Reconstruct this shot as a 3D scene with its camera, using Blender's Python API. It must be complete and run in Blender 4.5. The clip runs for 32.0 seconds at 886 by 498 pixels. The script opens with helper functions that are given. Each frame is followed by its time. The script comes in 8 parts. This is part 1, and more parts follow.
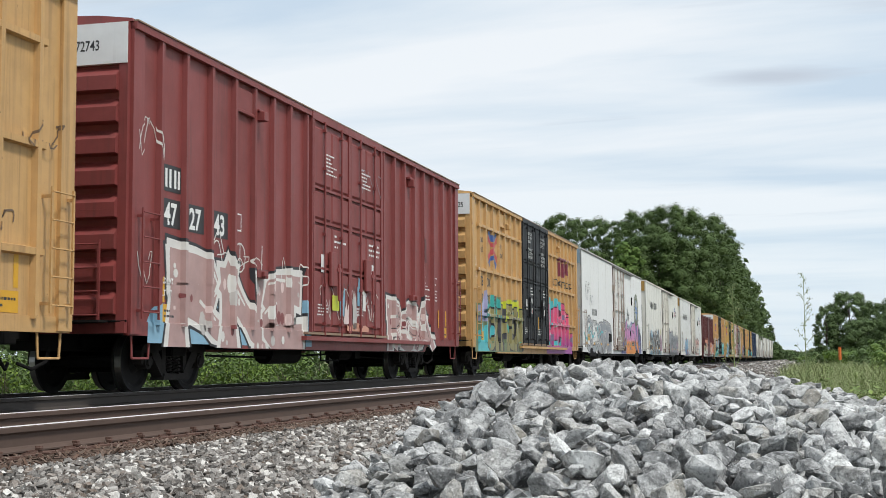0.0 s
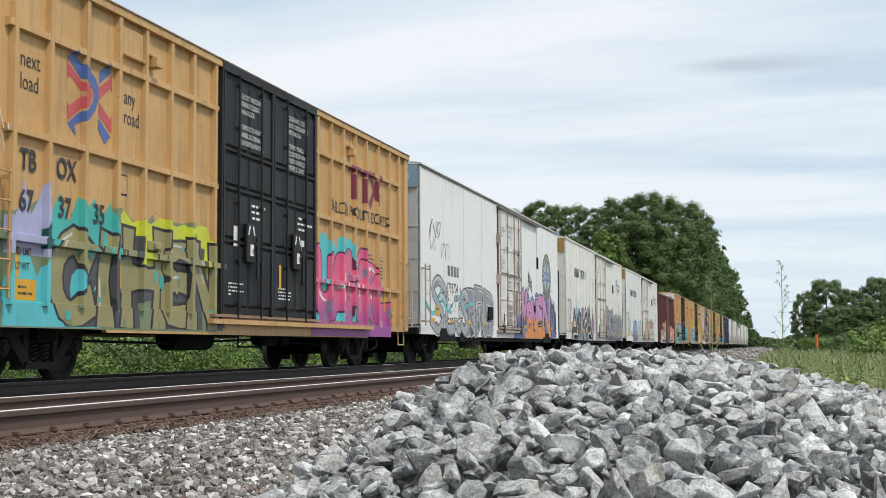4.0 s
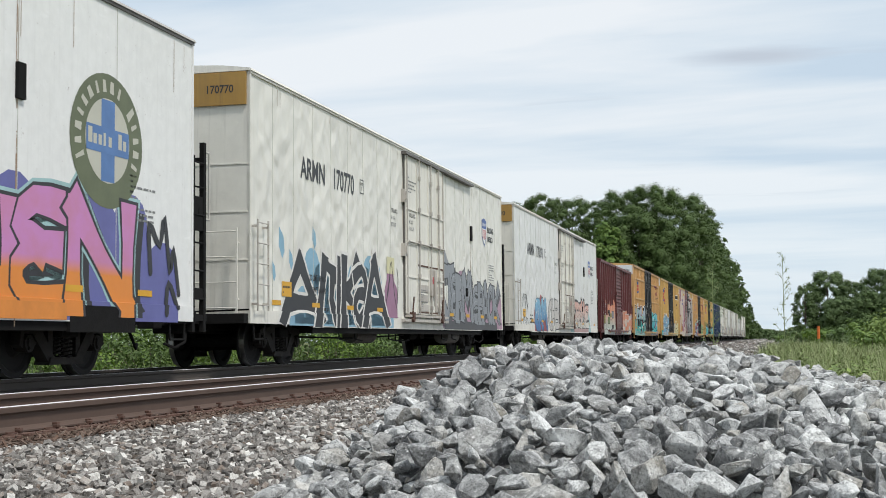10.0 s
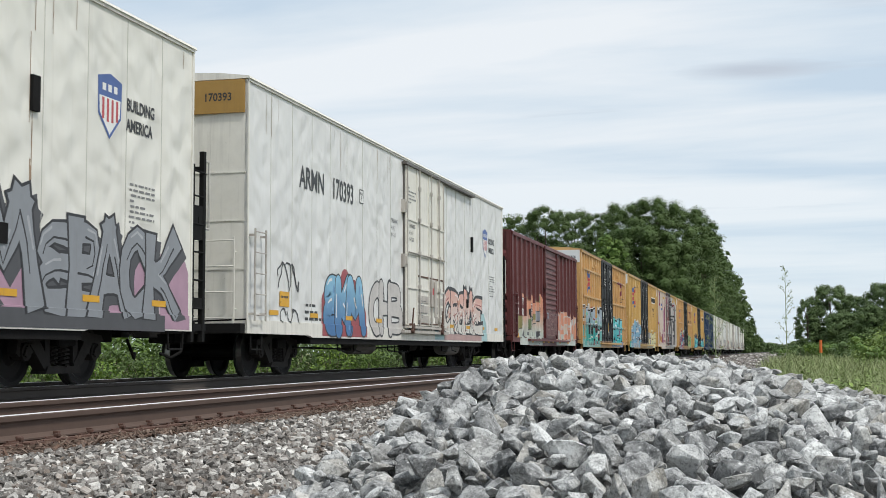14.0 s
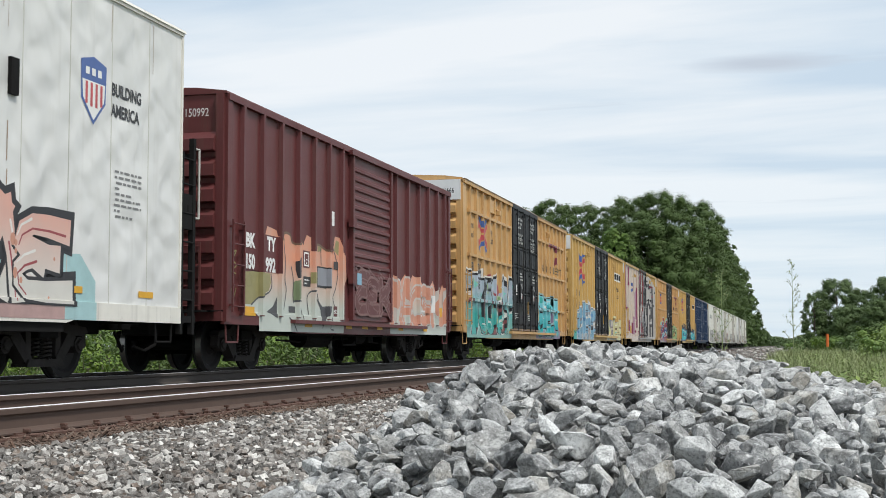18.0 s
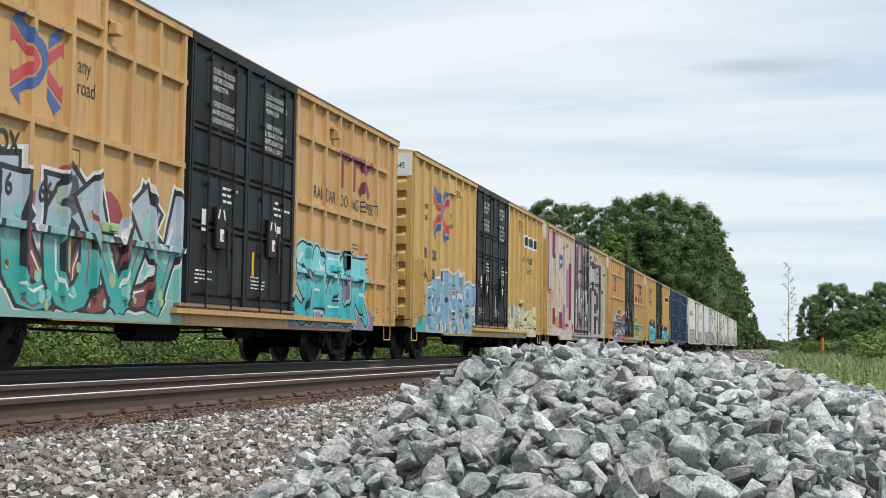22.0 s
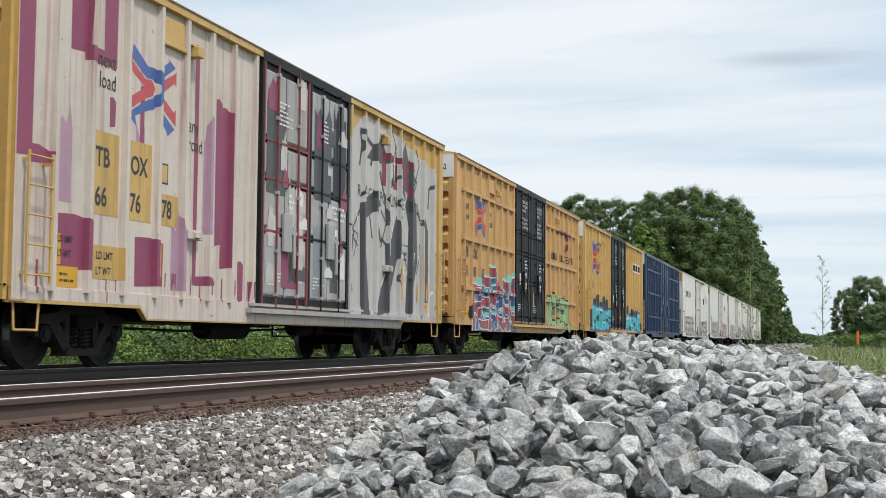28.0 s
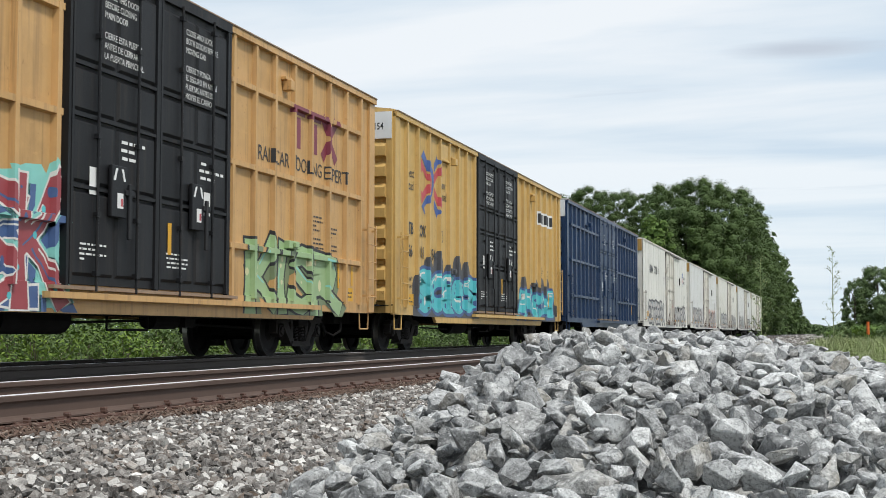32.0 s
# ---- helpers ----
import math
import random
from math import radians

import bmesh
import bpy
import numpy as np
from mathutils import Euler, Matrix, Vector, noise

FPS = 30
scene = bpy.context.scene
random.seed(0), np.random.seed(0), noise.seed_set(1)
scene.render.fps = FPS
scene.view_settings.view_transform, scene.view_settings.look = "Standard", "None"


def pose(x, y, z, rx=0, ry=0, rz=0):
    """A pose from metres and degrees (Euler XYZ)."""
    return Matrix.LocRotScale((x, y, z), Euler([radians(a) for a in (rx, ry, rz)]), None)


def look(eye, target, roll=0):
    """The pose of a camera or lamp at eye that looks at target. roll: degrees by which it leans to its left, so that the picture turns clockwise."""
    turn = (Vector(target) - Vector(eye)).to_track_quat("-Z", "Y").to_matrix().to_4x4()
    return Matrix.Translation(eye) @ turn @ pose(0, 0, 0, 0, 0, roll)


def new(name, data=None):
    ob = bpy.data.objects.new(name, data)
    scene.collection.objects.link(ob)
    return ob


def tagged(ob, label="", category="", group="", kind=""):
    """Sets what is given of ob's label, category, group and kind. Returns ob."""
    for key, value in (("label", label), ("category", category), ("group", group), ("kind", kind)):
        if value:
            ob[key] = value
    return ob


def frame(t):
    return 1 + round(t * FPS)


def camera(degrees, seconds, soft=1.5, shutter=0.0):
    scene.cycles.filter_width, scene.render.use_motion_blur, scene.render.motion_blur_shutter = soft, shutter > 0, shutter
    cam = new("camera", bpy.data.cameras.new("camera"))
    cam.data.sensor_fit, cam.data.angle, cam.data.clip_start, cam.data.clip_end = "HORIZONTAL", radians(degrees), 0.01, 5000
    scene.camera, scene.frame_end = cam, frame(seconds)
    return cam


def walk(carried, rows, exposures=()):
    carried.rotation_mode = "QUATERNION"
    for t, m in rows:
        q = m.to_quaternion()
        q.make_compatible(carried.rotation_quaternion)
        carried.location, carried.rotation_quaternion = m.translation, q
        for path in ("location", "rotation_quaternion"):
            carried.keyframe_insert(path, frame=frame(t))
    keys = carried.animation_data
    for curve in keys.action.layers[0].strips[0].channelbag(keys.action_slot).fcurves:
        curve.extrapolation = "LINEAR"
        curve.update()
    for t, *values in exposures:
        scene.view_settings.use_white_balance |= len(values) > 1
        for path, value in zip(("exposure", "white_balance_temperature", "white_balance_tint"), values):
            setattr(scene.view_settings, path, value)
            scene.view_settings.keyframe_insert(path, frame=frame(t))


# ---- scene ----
FOV = 37.213
CAM_Z = 0.437


def aim(t, yaw, pitch, roll, dx, dy, dz):
    eye = Vector((dx, dy, CAM_Z + dz))
    y, p = radians(yaw), radians(pitch)
    way = Vector((-math.sin(y) * math.cos(p), math.cos(y) * math.cos(p), math.sin(p)))
    return t, look(eye, eye + way, roll)


cam = camera(FOV, 32.0, soft=0.58, shutter=0.08)
# seconds, yaw from the track, pitch, roll in degrees, and the small drift of the hand in metres
walk(cam, [
    aim(0, 14.986, 4.848, -0.353, 0.0020, -0.0066, 0.0059),
    aim(0.5, 15.036, 4.800, -0.390, 0.0020, -0.0098, 0.0069),
    aim(1, 15.034, 4.753, -0.286, 0.0016, -0.0086, 0.0063),
    aim(1.5, 14.939, 4.692, -0.203, 0.0029, -0.0073, 0.0064),
    aim(2, 14.752, 4.569, -0.115, -0.0006, -0.0062, 0.0041),
    aim(2.5, 14.508, 4.420, -0.043, -0.0010, -0.0034, 0.0034),
    aim(3, 14.322, 4.311, -0.058, -0.0002, -0.0037, 0.0026),
    aim(3.5, 14.179, 4.247, -0.172, -0.0001, -0.0040, 0.0025),
    aim(5.5, 13.930, 4.295, -0.393, 0.0014, -0.0023, 0.0036),
    aim(6, 13.899, 4.291, -0.422, 0.0010, -0.0012, 0.0032),
    aim(6.5, 13.902, 4.257, -0.421, 0.0012, -0.0018, 0.0033),
    aim(7, 13.916, 4.222, -0.459, 0.0006, -0.0015, 0.0031),
    aim(7.5, 13.952, 4.189, -0.503, 0.0009, -0.0014, 0.0034),
    aim(8, 14.000, 4.142, -0.550, 0.0010, -0.0010, 0.0034),
    aim(8.5, 14.035, 4.083, -0.536, 0.0010, -0.0019, 0.0028),
    aim(9, 14.073, 4.021, -0.481, 0.0006, -0.0009, 0.0021),
    aim(9.5, 14.108, 3.975, -0.558, 0.0009, -0.0010, 0.0028),
    aim(10, 14.134, 3.990, -0.572, 0.0007, -0.0022, 0.0032),
    aim(10.5, 14.147, 4.044, -0.550, 0.0014, -0.0006, 0.0025),
    aim(11, 14.155, 4.107, -0.475, 0.0009, -0.0021, 0.0027),
    aim(11.5, 14.156, 4.167, -0.397, 0.0009, 0.0001, 0.0025),
    aim(12, 14.153, 4.246, -0.346, 0.0016, -0.0001, 0.0023),
    aim(12.5, 14.163, 4.343, -0.274, 0.0013, -0.0002, 0.0026),
    aim(13, 14.191, 4.440, -0.275, 0.0015, -0.0011, 0.0031),
    aim(13.5, 14.228, 4.485, -0.227, 0.0015, -0.0011, 0.0030),
    aim(14, 14.239, 4.491, -0.192, 0.0012, -0.0006, 0.0026),
    aim(14.5, 14.226, 4.472, -0.232, 0.0015, -0.0012, 0.0026),
    aim(16.5, 14.310, 4.393, -0.251, -0.0009, -0.0011, 0.0009),
    aim(17, 14.400, 4.317, -0.202, -0.0003, -0.0013, 0.0005),
    aim(17.5, 14.474, 4.246, -0.131, -0.0008, -0.0011, 0.0006),
    aim(18, 14.515, 4.201, -0.098, -0.0008, -0.0007, 0.0005),
    aim(18.5, 14.542, 4.177, -0.010, -0.0011, -0.0020, -0.0001),
    aim(19, 14.547, 4.189, 0.140, -0.0020, -0.0012, 0.0000),
    aim(19.5, 14.529, 4.224, 0.374, -0.0019, -0.0002, -0.0011),
    aim(20, 14.457, 4.262, 0.649, -0.0017, 0.0009, -0.0022),
    aim(20.5, 14.422, 4.265, 0.747, -0.0013, 0.0007, -0.0020),
    aim(21, 14.374, 4.230, 0.834, -0.0014, 0.0011, -0.0027),
    aim(21.5, 14.361, 4.176, 0.825, -0.0017, 0.0009, -0.0027),
    aim(22, 14.377, 4.107, 0.809, -0.0019, 0.0006, -0.0029),
    aim(22.5, 14.425, 4.083, 0.743, -0.0013, 0.0005, -0.0028),
    aim(23, 14.466, 4.084, 0.706, -0.0020, 0.0016, -0.0027),
    aim(23.5, 14.523, 4.130, 0.625, -0.0018, 0.0012, -0.0028),
    aim(24, 14.564, 4.175, 0.574, -0.0018, 0.0003, -0.0028),
    aim(24.5, 14.592, 4.210, 0.560, -0.0016, 0.0014, -0.0032),
    aim(25, 14.606, 4.242, 0.630, -0.0020, 0.0029, -0.0028),
    aim(25.5, 14.676, 4.282, 0.698, -0.0019, 0.0014, -0.0031),
    aim(27.5, 15.570, 3.967, 0.489, -0.0007, 0.0060, -0.0059),
    aim(28, 15.752, 3.921, 0.459, 0.0011, 0.0070, -0.0061),
    aim(28.5, 15.830, 3.948, 0.403, -0.0003, 0.0063, -0.0056),
    aim(29, 15.874, 3.991, 0.379, -0.0001, 0.0064, -0.0058),
    aim(29.5, 15.919, 3.995, 0.314, -0.0002, 0.0068, -0.0056),
    aim(30, 15.995, 3.965, 0.301, -0.0002, 0.0060, -0.0066),
    aim(30.5, 16.065, 3.857, 0.255, 0.0007, 0.0071, -0.0062),
    aim(31, 16.139, 3.760, 0.249, 0.0000, 0.0078, -0.0065),
    aim(31.5, 16.166, 3.680, 0.167, -0.0000, 0.0064, -0.0068),
    aim(32, 16.149, 3.629, 0.077, 0.0002, 0.0064, -0.0063),
], exposures=[(0, 0.0), (5, 0.0), (8, -0.05), (16, -0.05), (19, 0.0), (21, 0.0), (32, 0.0)])

# seconds and metres that the train has rolled by then
TRAVEL = [(0, 0.00), (2, 11.58), (4, 23.34), (6, 35.32), (8, 47.50), (10, 59.69), (12, 71.86), (14, 84.09), (16, 96.62), (16.5, 99.78), (18, 108.89), (20, 121.44), (22, 133.97), (24, 146.64), (26, 159.40), (28, 172.20), (30, 185.09), (32, 197.93)]
SIDE_X = -8.926    # side plane of the cars
NEAR_RAIL = -5.364
FAR_RAIL = -6.814
TRAIN_NEAR_RAIL = -9.726
TRAIN_FAR_RAIL = -11.176

# ---------------------------------------------------------------- light
world = bpy.data.worlds.new("overcast_sky")
scene.world = world
world.use_nodes = True
wt = world.node_tree
wn, wl = wt.nodes, wt.links
wn.clear()


def wnode(kind, **values):
    n = wn.new(kind)
    for key, value in values.items():
        n.inputs[key].default_value = value
    return n


SUN_EL, SUN_AZ = 57.0, 118.0    # degrees above the horizon; azimuth from the track's direction, clockwise
nishita = wn.new("ShaderNodeTexSky")
nishita.sky_type = "NISHITA"
nishita.sun_disc = False
nishita.sun_elevation = radians(SUN_EL)
nishita.sun_rotation = radians(SUN_AZ)
wcoord = wn.new("ShaderNodeTexCoord")
sep = wn.new("ShaderNodeSeparateXYZ")
wl.new(wcoord.outputs["Generated"], sep.inputs[0])
# a flat layer of cloud: the direction is met with a plane overhead
lift = wn.new("ShaderNodeMath"); lift.operation = "MAXIMUM"; lift.inputs[1].default_value = 0.0
wl.new(sep.outputs["Z"], lift.inputs[0])
lift2 = wn.new("ShaderNodeMath"); lift2.operation = "ADD"; lift2.inputs[1].default_value = 0.14
wl.new(lift.outputs[0], lift2.inputs[0])
over = wn.new("ShaderNodeCombineXYZ")
for axis in ("X", "Y"):
    div = wn.new("ShaderNodeMath"); div.operation = "DIVIDE"
    wl.new(sep.outputs[axis], div.inputs[0]); wl.new(lift2.outputs[0], div.inputs[1])
    wl.new(div.outputs[0], over.inputs[axis])
turn = wn.new("ShaderNodeMapping")
turn.inputs["Rotation"].default_value = (0, 0, radians(14))
turn.inputs["Location"].default_value = (2.3, 1.4, 0)
turn.inputs["Scale"].default_value = (0.55, 1.75, 1)
wl.new(over.outputs[0], turn.inputs[0])
cloud = wnode("ShaderNodeTexNoise", Scale=1.0, Detail=9.0, Roughness=0.5, Distortion=0.35)
wl.new(turn.outputs[0], cloud.inputs["Vector"])
deck = wn.new("ShaderNodeValToRGB")
deck.color_ramp.elements[0].position, deck.color_ramp.elements[0].color = 0.39, (0.60, 0.72, 0.84, 1)
deck.color_ramp.elements[1].position, deck.color_ramp.elements[1].color = 0.60, (0.89, 0.93, 0.965, 1)
mid = deck.color_ramp.elements.new(0.49)
mid.color = (0.745, 0.83, 0.905, 1)
wl.new(cloud.outputs["Fac"], deck.inputs[0])
# darker wisps under the deck
wisp_turn = wn.new("ShaderNodeMapping")
wisp_turn.inputs["Rotation"].default_value = (0, 0, radians(10))
wisp_turn.inputs["Location"].default_value = (7.1, 3.25, 0)
wisp_turn.inputs["Scale"].default_value = (0.55, 2.6, 1)
wl.new(over.outputs[0], wisp_turn.inputs[0])
wisp = wnode("ShaderNodeTexNoise", Scale=1.6, Detail=6.0, Roughness=0.55)
wl.new(wisp_turn.outputs[0], wisp.inputs["Vector"])
wisp_ramp = wn.new("ShaderNodeValToRGB")
wisp_ramp.color_ramp.elements[0].position, wisp_ramp.color_ramp.elements[0].color = 0.60, (0, 0, 0, 1)
wisp_ramp.color_ramp.elements[1].position, wisp_ramp.color_ramp.elements[1].color = 0.76, (0.75, 0.75, 0.75, 1)
wl.new(wisp.outputs["Fac"], wisp_ramp.inputs[0])
low_turn = wn.new("ShaderNodeMapping")
low_turn.inputs["Location"].default_value = (-0.25, -43.3, 0)
low_turn.inputs["Rotation"].default_value = (0, 0, radians(0))
low_turn.inputs["Scale"].default_value = (5.2, 15.0, 1)
wl.new(over.outputs[0], low_turn.inputs[0])
rough_edge = wnode("ShaderNodeTexNoise", Scale=3.0, Detail=5.0, Roughness=0.6)
wl.new(wisp_turn.outputs[0], rough_edge.inputs["Vector"])
shift = wn.new("ShaderNodeVectorMath"); shift.operation = "MULTIPLY_ADD"
shift.inputs[1].default_value = (0.8, 1.4, 0)
wl.new(rough_edge.outputs["Color"], shift.inputs[0]); wl.new(low_turn.outputs[0], shift.inputs[2])
low_cloud = wn.new("ShaderNodeTexGradient"); low_cloud.gradient_type = "SPHERICAL"
wl.new(shift.outputs[0], low_cloud.inputs[0])
low_fac = wn.new("ShaderNodeMath"); low_fac.operation = "MULTIPLY_ADD"; low_fac.use_clamp = True
low_fac.inputs[1].default_value = 1.3
wl.new(low_cloud.outputs["Fac"], low_fac.inputs[0]); wl.new(wisp_ramp.outputs[0], low_fac.inputs[2])
deck2 = wn.new("ShaderNodeMix"); deck2.data_type = "RGBA"
wl.new(low_fac.outputs[0], deck2.inputs[0]); wl.new(deck.outputs[0], deck2.inputs[6])
deck2.inputs[7].default_value = (0.58, 0.64, 0.72, 1)
# pale haze low down
haze = wn.new("ShaderNodeMapRange")
haze.inputs["From Min"].default_value, haze.inputs["From Max"].default_value = 0.0, 0.16
haze.inputs["To Min"].default_value, haze.inputs["To Max"].default_value = 0.75, 0.0
wl.new(sep.outputs["Z"], haze.inputs[0])
deck3 = wn.new("ShaderNodeMix"); deck3.data_type = "RGBA"
wl.new(haze.outputs[0], deck3.inputs[0]); wl.new(deck2.outputs[2], deck3.inputs[6])
deck3.inputs[7].default_value = (0.725, 0.84, 0.93, 1)
cloud_bg = wn.new("ShaderNodeBackground"); cloud_bg.inputs["Strength"].default_value = 1.05
wl.new(deck3.outputs[2], cloud_bg.inputs["Color"])
clear_bg = wn.new("ShaderNodeBackground"); clear_bg.inputs["Strength"].default_value = 0.10
wl.new(nishita.outputs[0], clear_bg.inputs["Color"])
sky_mix = wn.new("ShaderNodeMixShader"); sky_mix.inputs[0].default_value = 0.9
wl.new(clear_bg.outputs[0], sky_mix.inputs[1]); wl.new(cloud_bg.outputs[0], sky_mix.inputs[2])
world_out = wn.new("ShaderNodeOutputWorld")
wl.new(sky_mix.outputs[0], world_out.inputs["Surface"])

sun = new("sun", bpy.data.lights.new("sun", "SUN"))
sun.data.energy, sun.data.angle, sun.data.color = 2.9, radians(9), (1.0, 0.965, 0.91)
_e, _a = radians(SUN_EL), radians(SUN_AZ)
sun.matrix_world = look((math.sin(_a) * math.cos(_e) * 50, math.cos(_a) * math.cos(_e) * 50, math.sin(_e) * 50), (0, 0, 0))


# ---------------------------------------------------------------- materials
def shade(c, k):
    return tuple(min(1.0, v * k) for v in c)


class Nodes:
    """A small builder of node materials."""

    def __init__(self, name):
        self.m = bpy.data.materials.new(name)
        self.m.use_nodes = True
        self.t = self.m.node_tree
        self.b = self.t.nodes["Principled BSDF"]
        co = self.t.nodes.new("ShaderNodeTexCoord")
        info = self.t.nodes.new("ShaderNodeObjectInfo")
        add = self.t.nodes.new("ShaderNodeVectorMath"); add.operation = "MULTIPLY_ADD"
        add.inputs[1].default_value = (37.0, 11.0, 23.0)
        self.t.links.new(info.outputs["Random"], add.inputs[0])
        self.t.links.new(co.outputs["Object"], add.inputs[2])
        self.co, self.info, self.flat = add.outputs[0], info, co.outputs["Object"]

    def noise(self, scale, detail=4.0, rough=0.55, stretch=None, distort=0.0, shared=False):
        src = self.flat if shared else self.co
        if stretch:
            mp = self.t.nodes.new("ShaderNodeMapping"); mp.inputs["Scale"].default_value = stretch
            self.t.links.new(src, mp.inputs[0]); src = mp.outputs[0]
        n = self.t.nodes.new("ShaderNodeTexNoise")
        n.inputs["Scale"].default_value, n.inputs["Detail"].default_value = scale, detail
        n.inputs["Roughness"].default_value, n.inputs["Distortion"].default_value = rough, distort
        self.t.links.new(src, n.inputs["Vector"])
        return n.outputs["Fac"]

    def ramp(self, fac, lo, hi, top=1.0, bottom=0.0):
        r = self.t.nodes.new("ShaderNodeMapRange")
        r.inputs["From Min"].default_value, r.inputs["From Max"].default_value = lo, hi
        r.inputs["To Min"].default_value, r.inputs["To Max"].default_value = bottom, top
        self.t.links.new(fac, r.inputs[0])
        return r.outputs[0]

    def mix(self, fac, a, b, mode="MIX"):
        x = self.t.nodes.new("ShaderNodeMix"); x.data_type, x.blend_type = "RGBA", mode
        for slot, v in ((0, fac), (6, a), (7, b)):
            if isinstance(v, (tuple, list)):
                x.inputs[slot].default_value = (*v, 1)
            elif isinstance(v, (int, float)):
                x.inputs[slot].default_value = v
            else:
                self.t.links.new(v, x.inputs[slot])
        return x.outputs[2]

    def bump(self, fac, strength, distance):
        n = self.t.nodes.new("ShaderNodeBump")
        n.inputs["Strength"].default_value, n.inputs["Distance"].default_value = strength, distance
        self.t.links.new(fac, n.inputs["Height"])
        self.t.links.new(n.outputs[0], self.b.inputs["Normal"])

    def done(self, colour, rough=0.6, metal=0.0):
        for key, v in (("Base Color", colour), ("Roughness", rough), ("Metallic", metal)):
            if isinstance(v, (tuple, list)):
                self.b.inputs[key].default_value = (*v, 1)
            elif isinstance(v, (int, float)):
                self.b.inputs[key].default_value = v
            else:
                self.t.links.new(v, self.b.inputs[key])
        return self.m


def paint(name, c, fade=0.75, grime=0.5, rust=0.6, rough=0.5, dirt=(0.10, 0.075, 0.055)):
    """Weathered vehicle paint: chalking at large scale, streaks of dirt running down, rust specks."""
    n = Nodes(name)
    big, fine = n.noise(0.55, 5), n.noise(30, 6, 0.65)
    col = n.mix(n.ramp(big, 0.3, 0.72), c, shade(c, fade))
    col = n.mix(n.ramp(n.noise(5.0, 5, 0.6), 0.35, 0.7, 0.30), col, shade(c, 1.22))
    streak = n.noise(1.0, 5, 0.6, stretch=(5, 7.5, 0.30))
    col = n.mix(n.ramp(streak, 0.52, 0.80, grime), col, dirt)
    thin = n.noise(1.0, 6, 0.65, stretch=(11, 17, 0.45))
    col = n.mix(n.ramp(thin, 0.58, 0.72, grime * 0.75), col, shade(dirt, 0.8))
    col = n.mix(n.ramp(n.noise(1.0, 6, 0.7, stretch=(6, 2.2, 5)), 0.62, 0.74, 0.30), col, shade(c, 1.35))
    specks = n.noise(9.0, 7, 0.72)
    col = n.mix(n.ramp(specks, 0.64, 0.71, rust), col, (0.13, 0.045, 0.02))
    n.bump(fine, 0.18, 0.01)
    return n.done(col, n.ramp(big, 0.3, 0.7, rough + 0.12, rough - 0.06))


def quilt_paint(name, c):
    """Cream reefer panel whose thin skin is dished between its fixings."""
    n = Nodes(name)
    big = n.noise(0.5, 5)
    col = n.mix(n.ramp(big, 0.3, 0.7), c, shade(c, 0.90))
    streak = n.noise(1.0, 5, 0.6, stretch=(4, 6, 0.25))
    col = n.mix(n.ramp(streak, 0.58, 0.88, 0.28), col, (0.34, 0.31, 0.26))
    col = n.mix(n.ramp(n.noise(12.0, 7, 0.7), 0.70, 0.76, 0.4), col, (0.22, 0.14, 0.09))
    xyz = n.t.nodes.new("ShaderNodeSeparateXYZ"); n.t.links.new(n.flat, xyz.inputs[0])
    waves = []
    for axis, pitch, lead in (("Y", 0.845, 0.0), ("Z", 0.62, 0.9)):      # dishes between the fixings, not quite regular
        mad = n.t.nodes.new("ShaderNodeMath"); mad.operation = "MULTIPLY_ADD"
        mad.inputs[1].default_value, mad.inputs[2].default_value = 2 * math.pi / pitch, lead
        wob = n.t.nodes.new("ShaderNodeMath"); wob.operation = "MULTIPLY_ADD"; wob.inputs[1].default_value = 9.0
        n.t.links.new(xyz.outputs[axis], mad.inputs[0])
        n.t.links.new(n.noise(0.8, 2, 0.5), wob.inputs[0]); n.t.links.new(mad.outputs[0], wob.inputs[2])
        sn = n.t.nodes.new("ShaderNodeMath"); sn.operation = "SINE"
        n.t.links.new(wob.outputs[0], sn.inputs[0])
        waves.append(sn.outputs[0])
    dish = n.t.nodes.new("ShaderNodeMath"); dish.operation = "MULTIPLY"
    n.t.links.new(waves[0], dish.inputs[0]); n.t.links.new(waves[1], dish.inputs[1])
    both = n.t.nodes.new("ShaderNodeMath"); both.operation = "MULTIPLY_ADD"; both.inputs[1].default_value = 0.085
    n.t.links.new(dish.outputs[0], both.inputs[0])
    n.t.links.new(n.noise(1.0, 1.5, 0.4, stretch=(1, 2.3, 1.6), distort=0.2), both.inputs[2])
    n.bump(both.outputs[0], 0.80, 0.10)
    return n.done(col, 0.45)


def fade_paint(name, lo, hi, z0, z1):
    """Spray paint that fades from one colour to another up the wall."""
    n = Nodes(name)
    s = n.t.nodes.new("ShaderNodeSeparateXYZ"); n.t.links.new(n.flat, s.inputs[0])
    f = n.ramp(s.outputs["Z"], z0, z1)
    col = n.mix(f, lo, hi)
    col = n.mix(n.ramp(n.noise(2.0, 5), 0.4, 0.75, 0.35), col, shade(lo, 0.7))
    n.bump(n.noise(30, 5), 0.1, 0.01)
    return n.done(col, 0.45)


def spray(name, c, k=0.75):
    n = Nodes(name)
    col = n.mix(n.ramp(n.noise(2.5, 6, 0.65), 0.35, 0.75), c, shade(c, k))
    col = n.mix(n.ramp(n.noise(1.0, 5, 0.6, stretch=(5, 8, 0.4)), 0.62, 0.85, 0.35), col, (0.14, 0.11, 0.09))
    return n.done(col, 0.48)


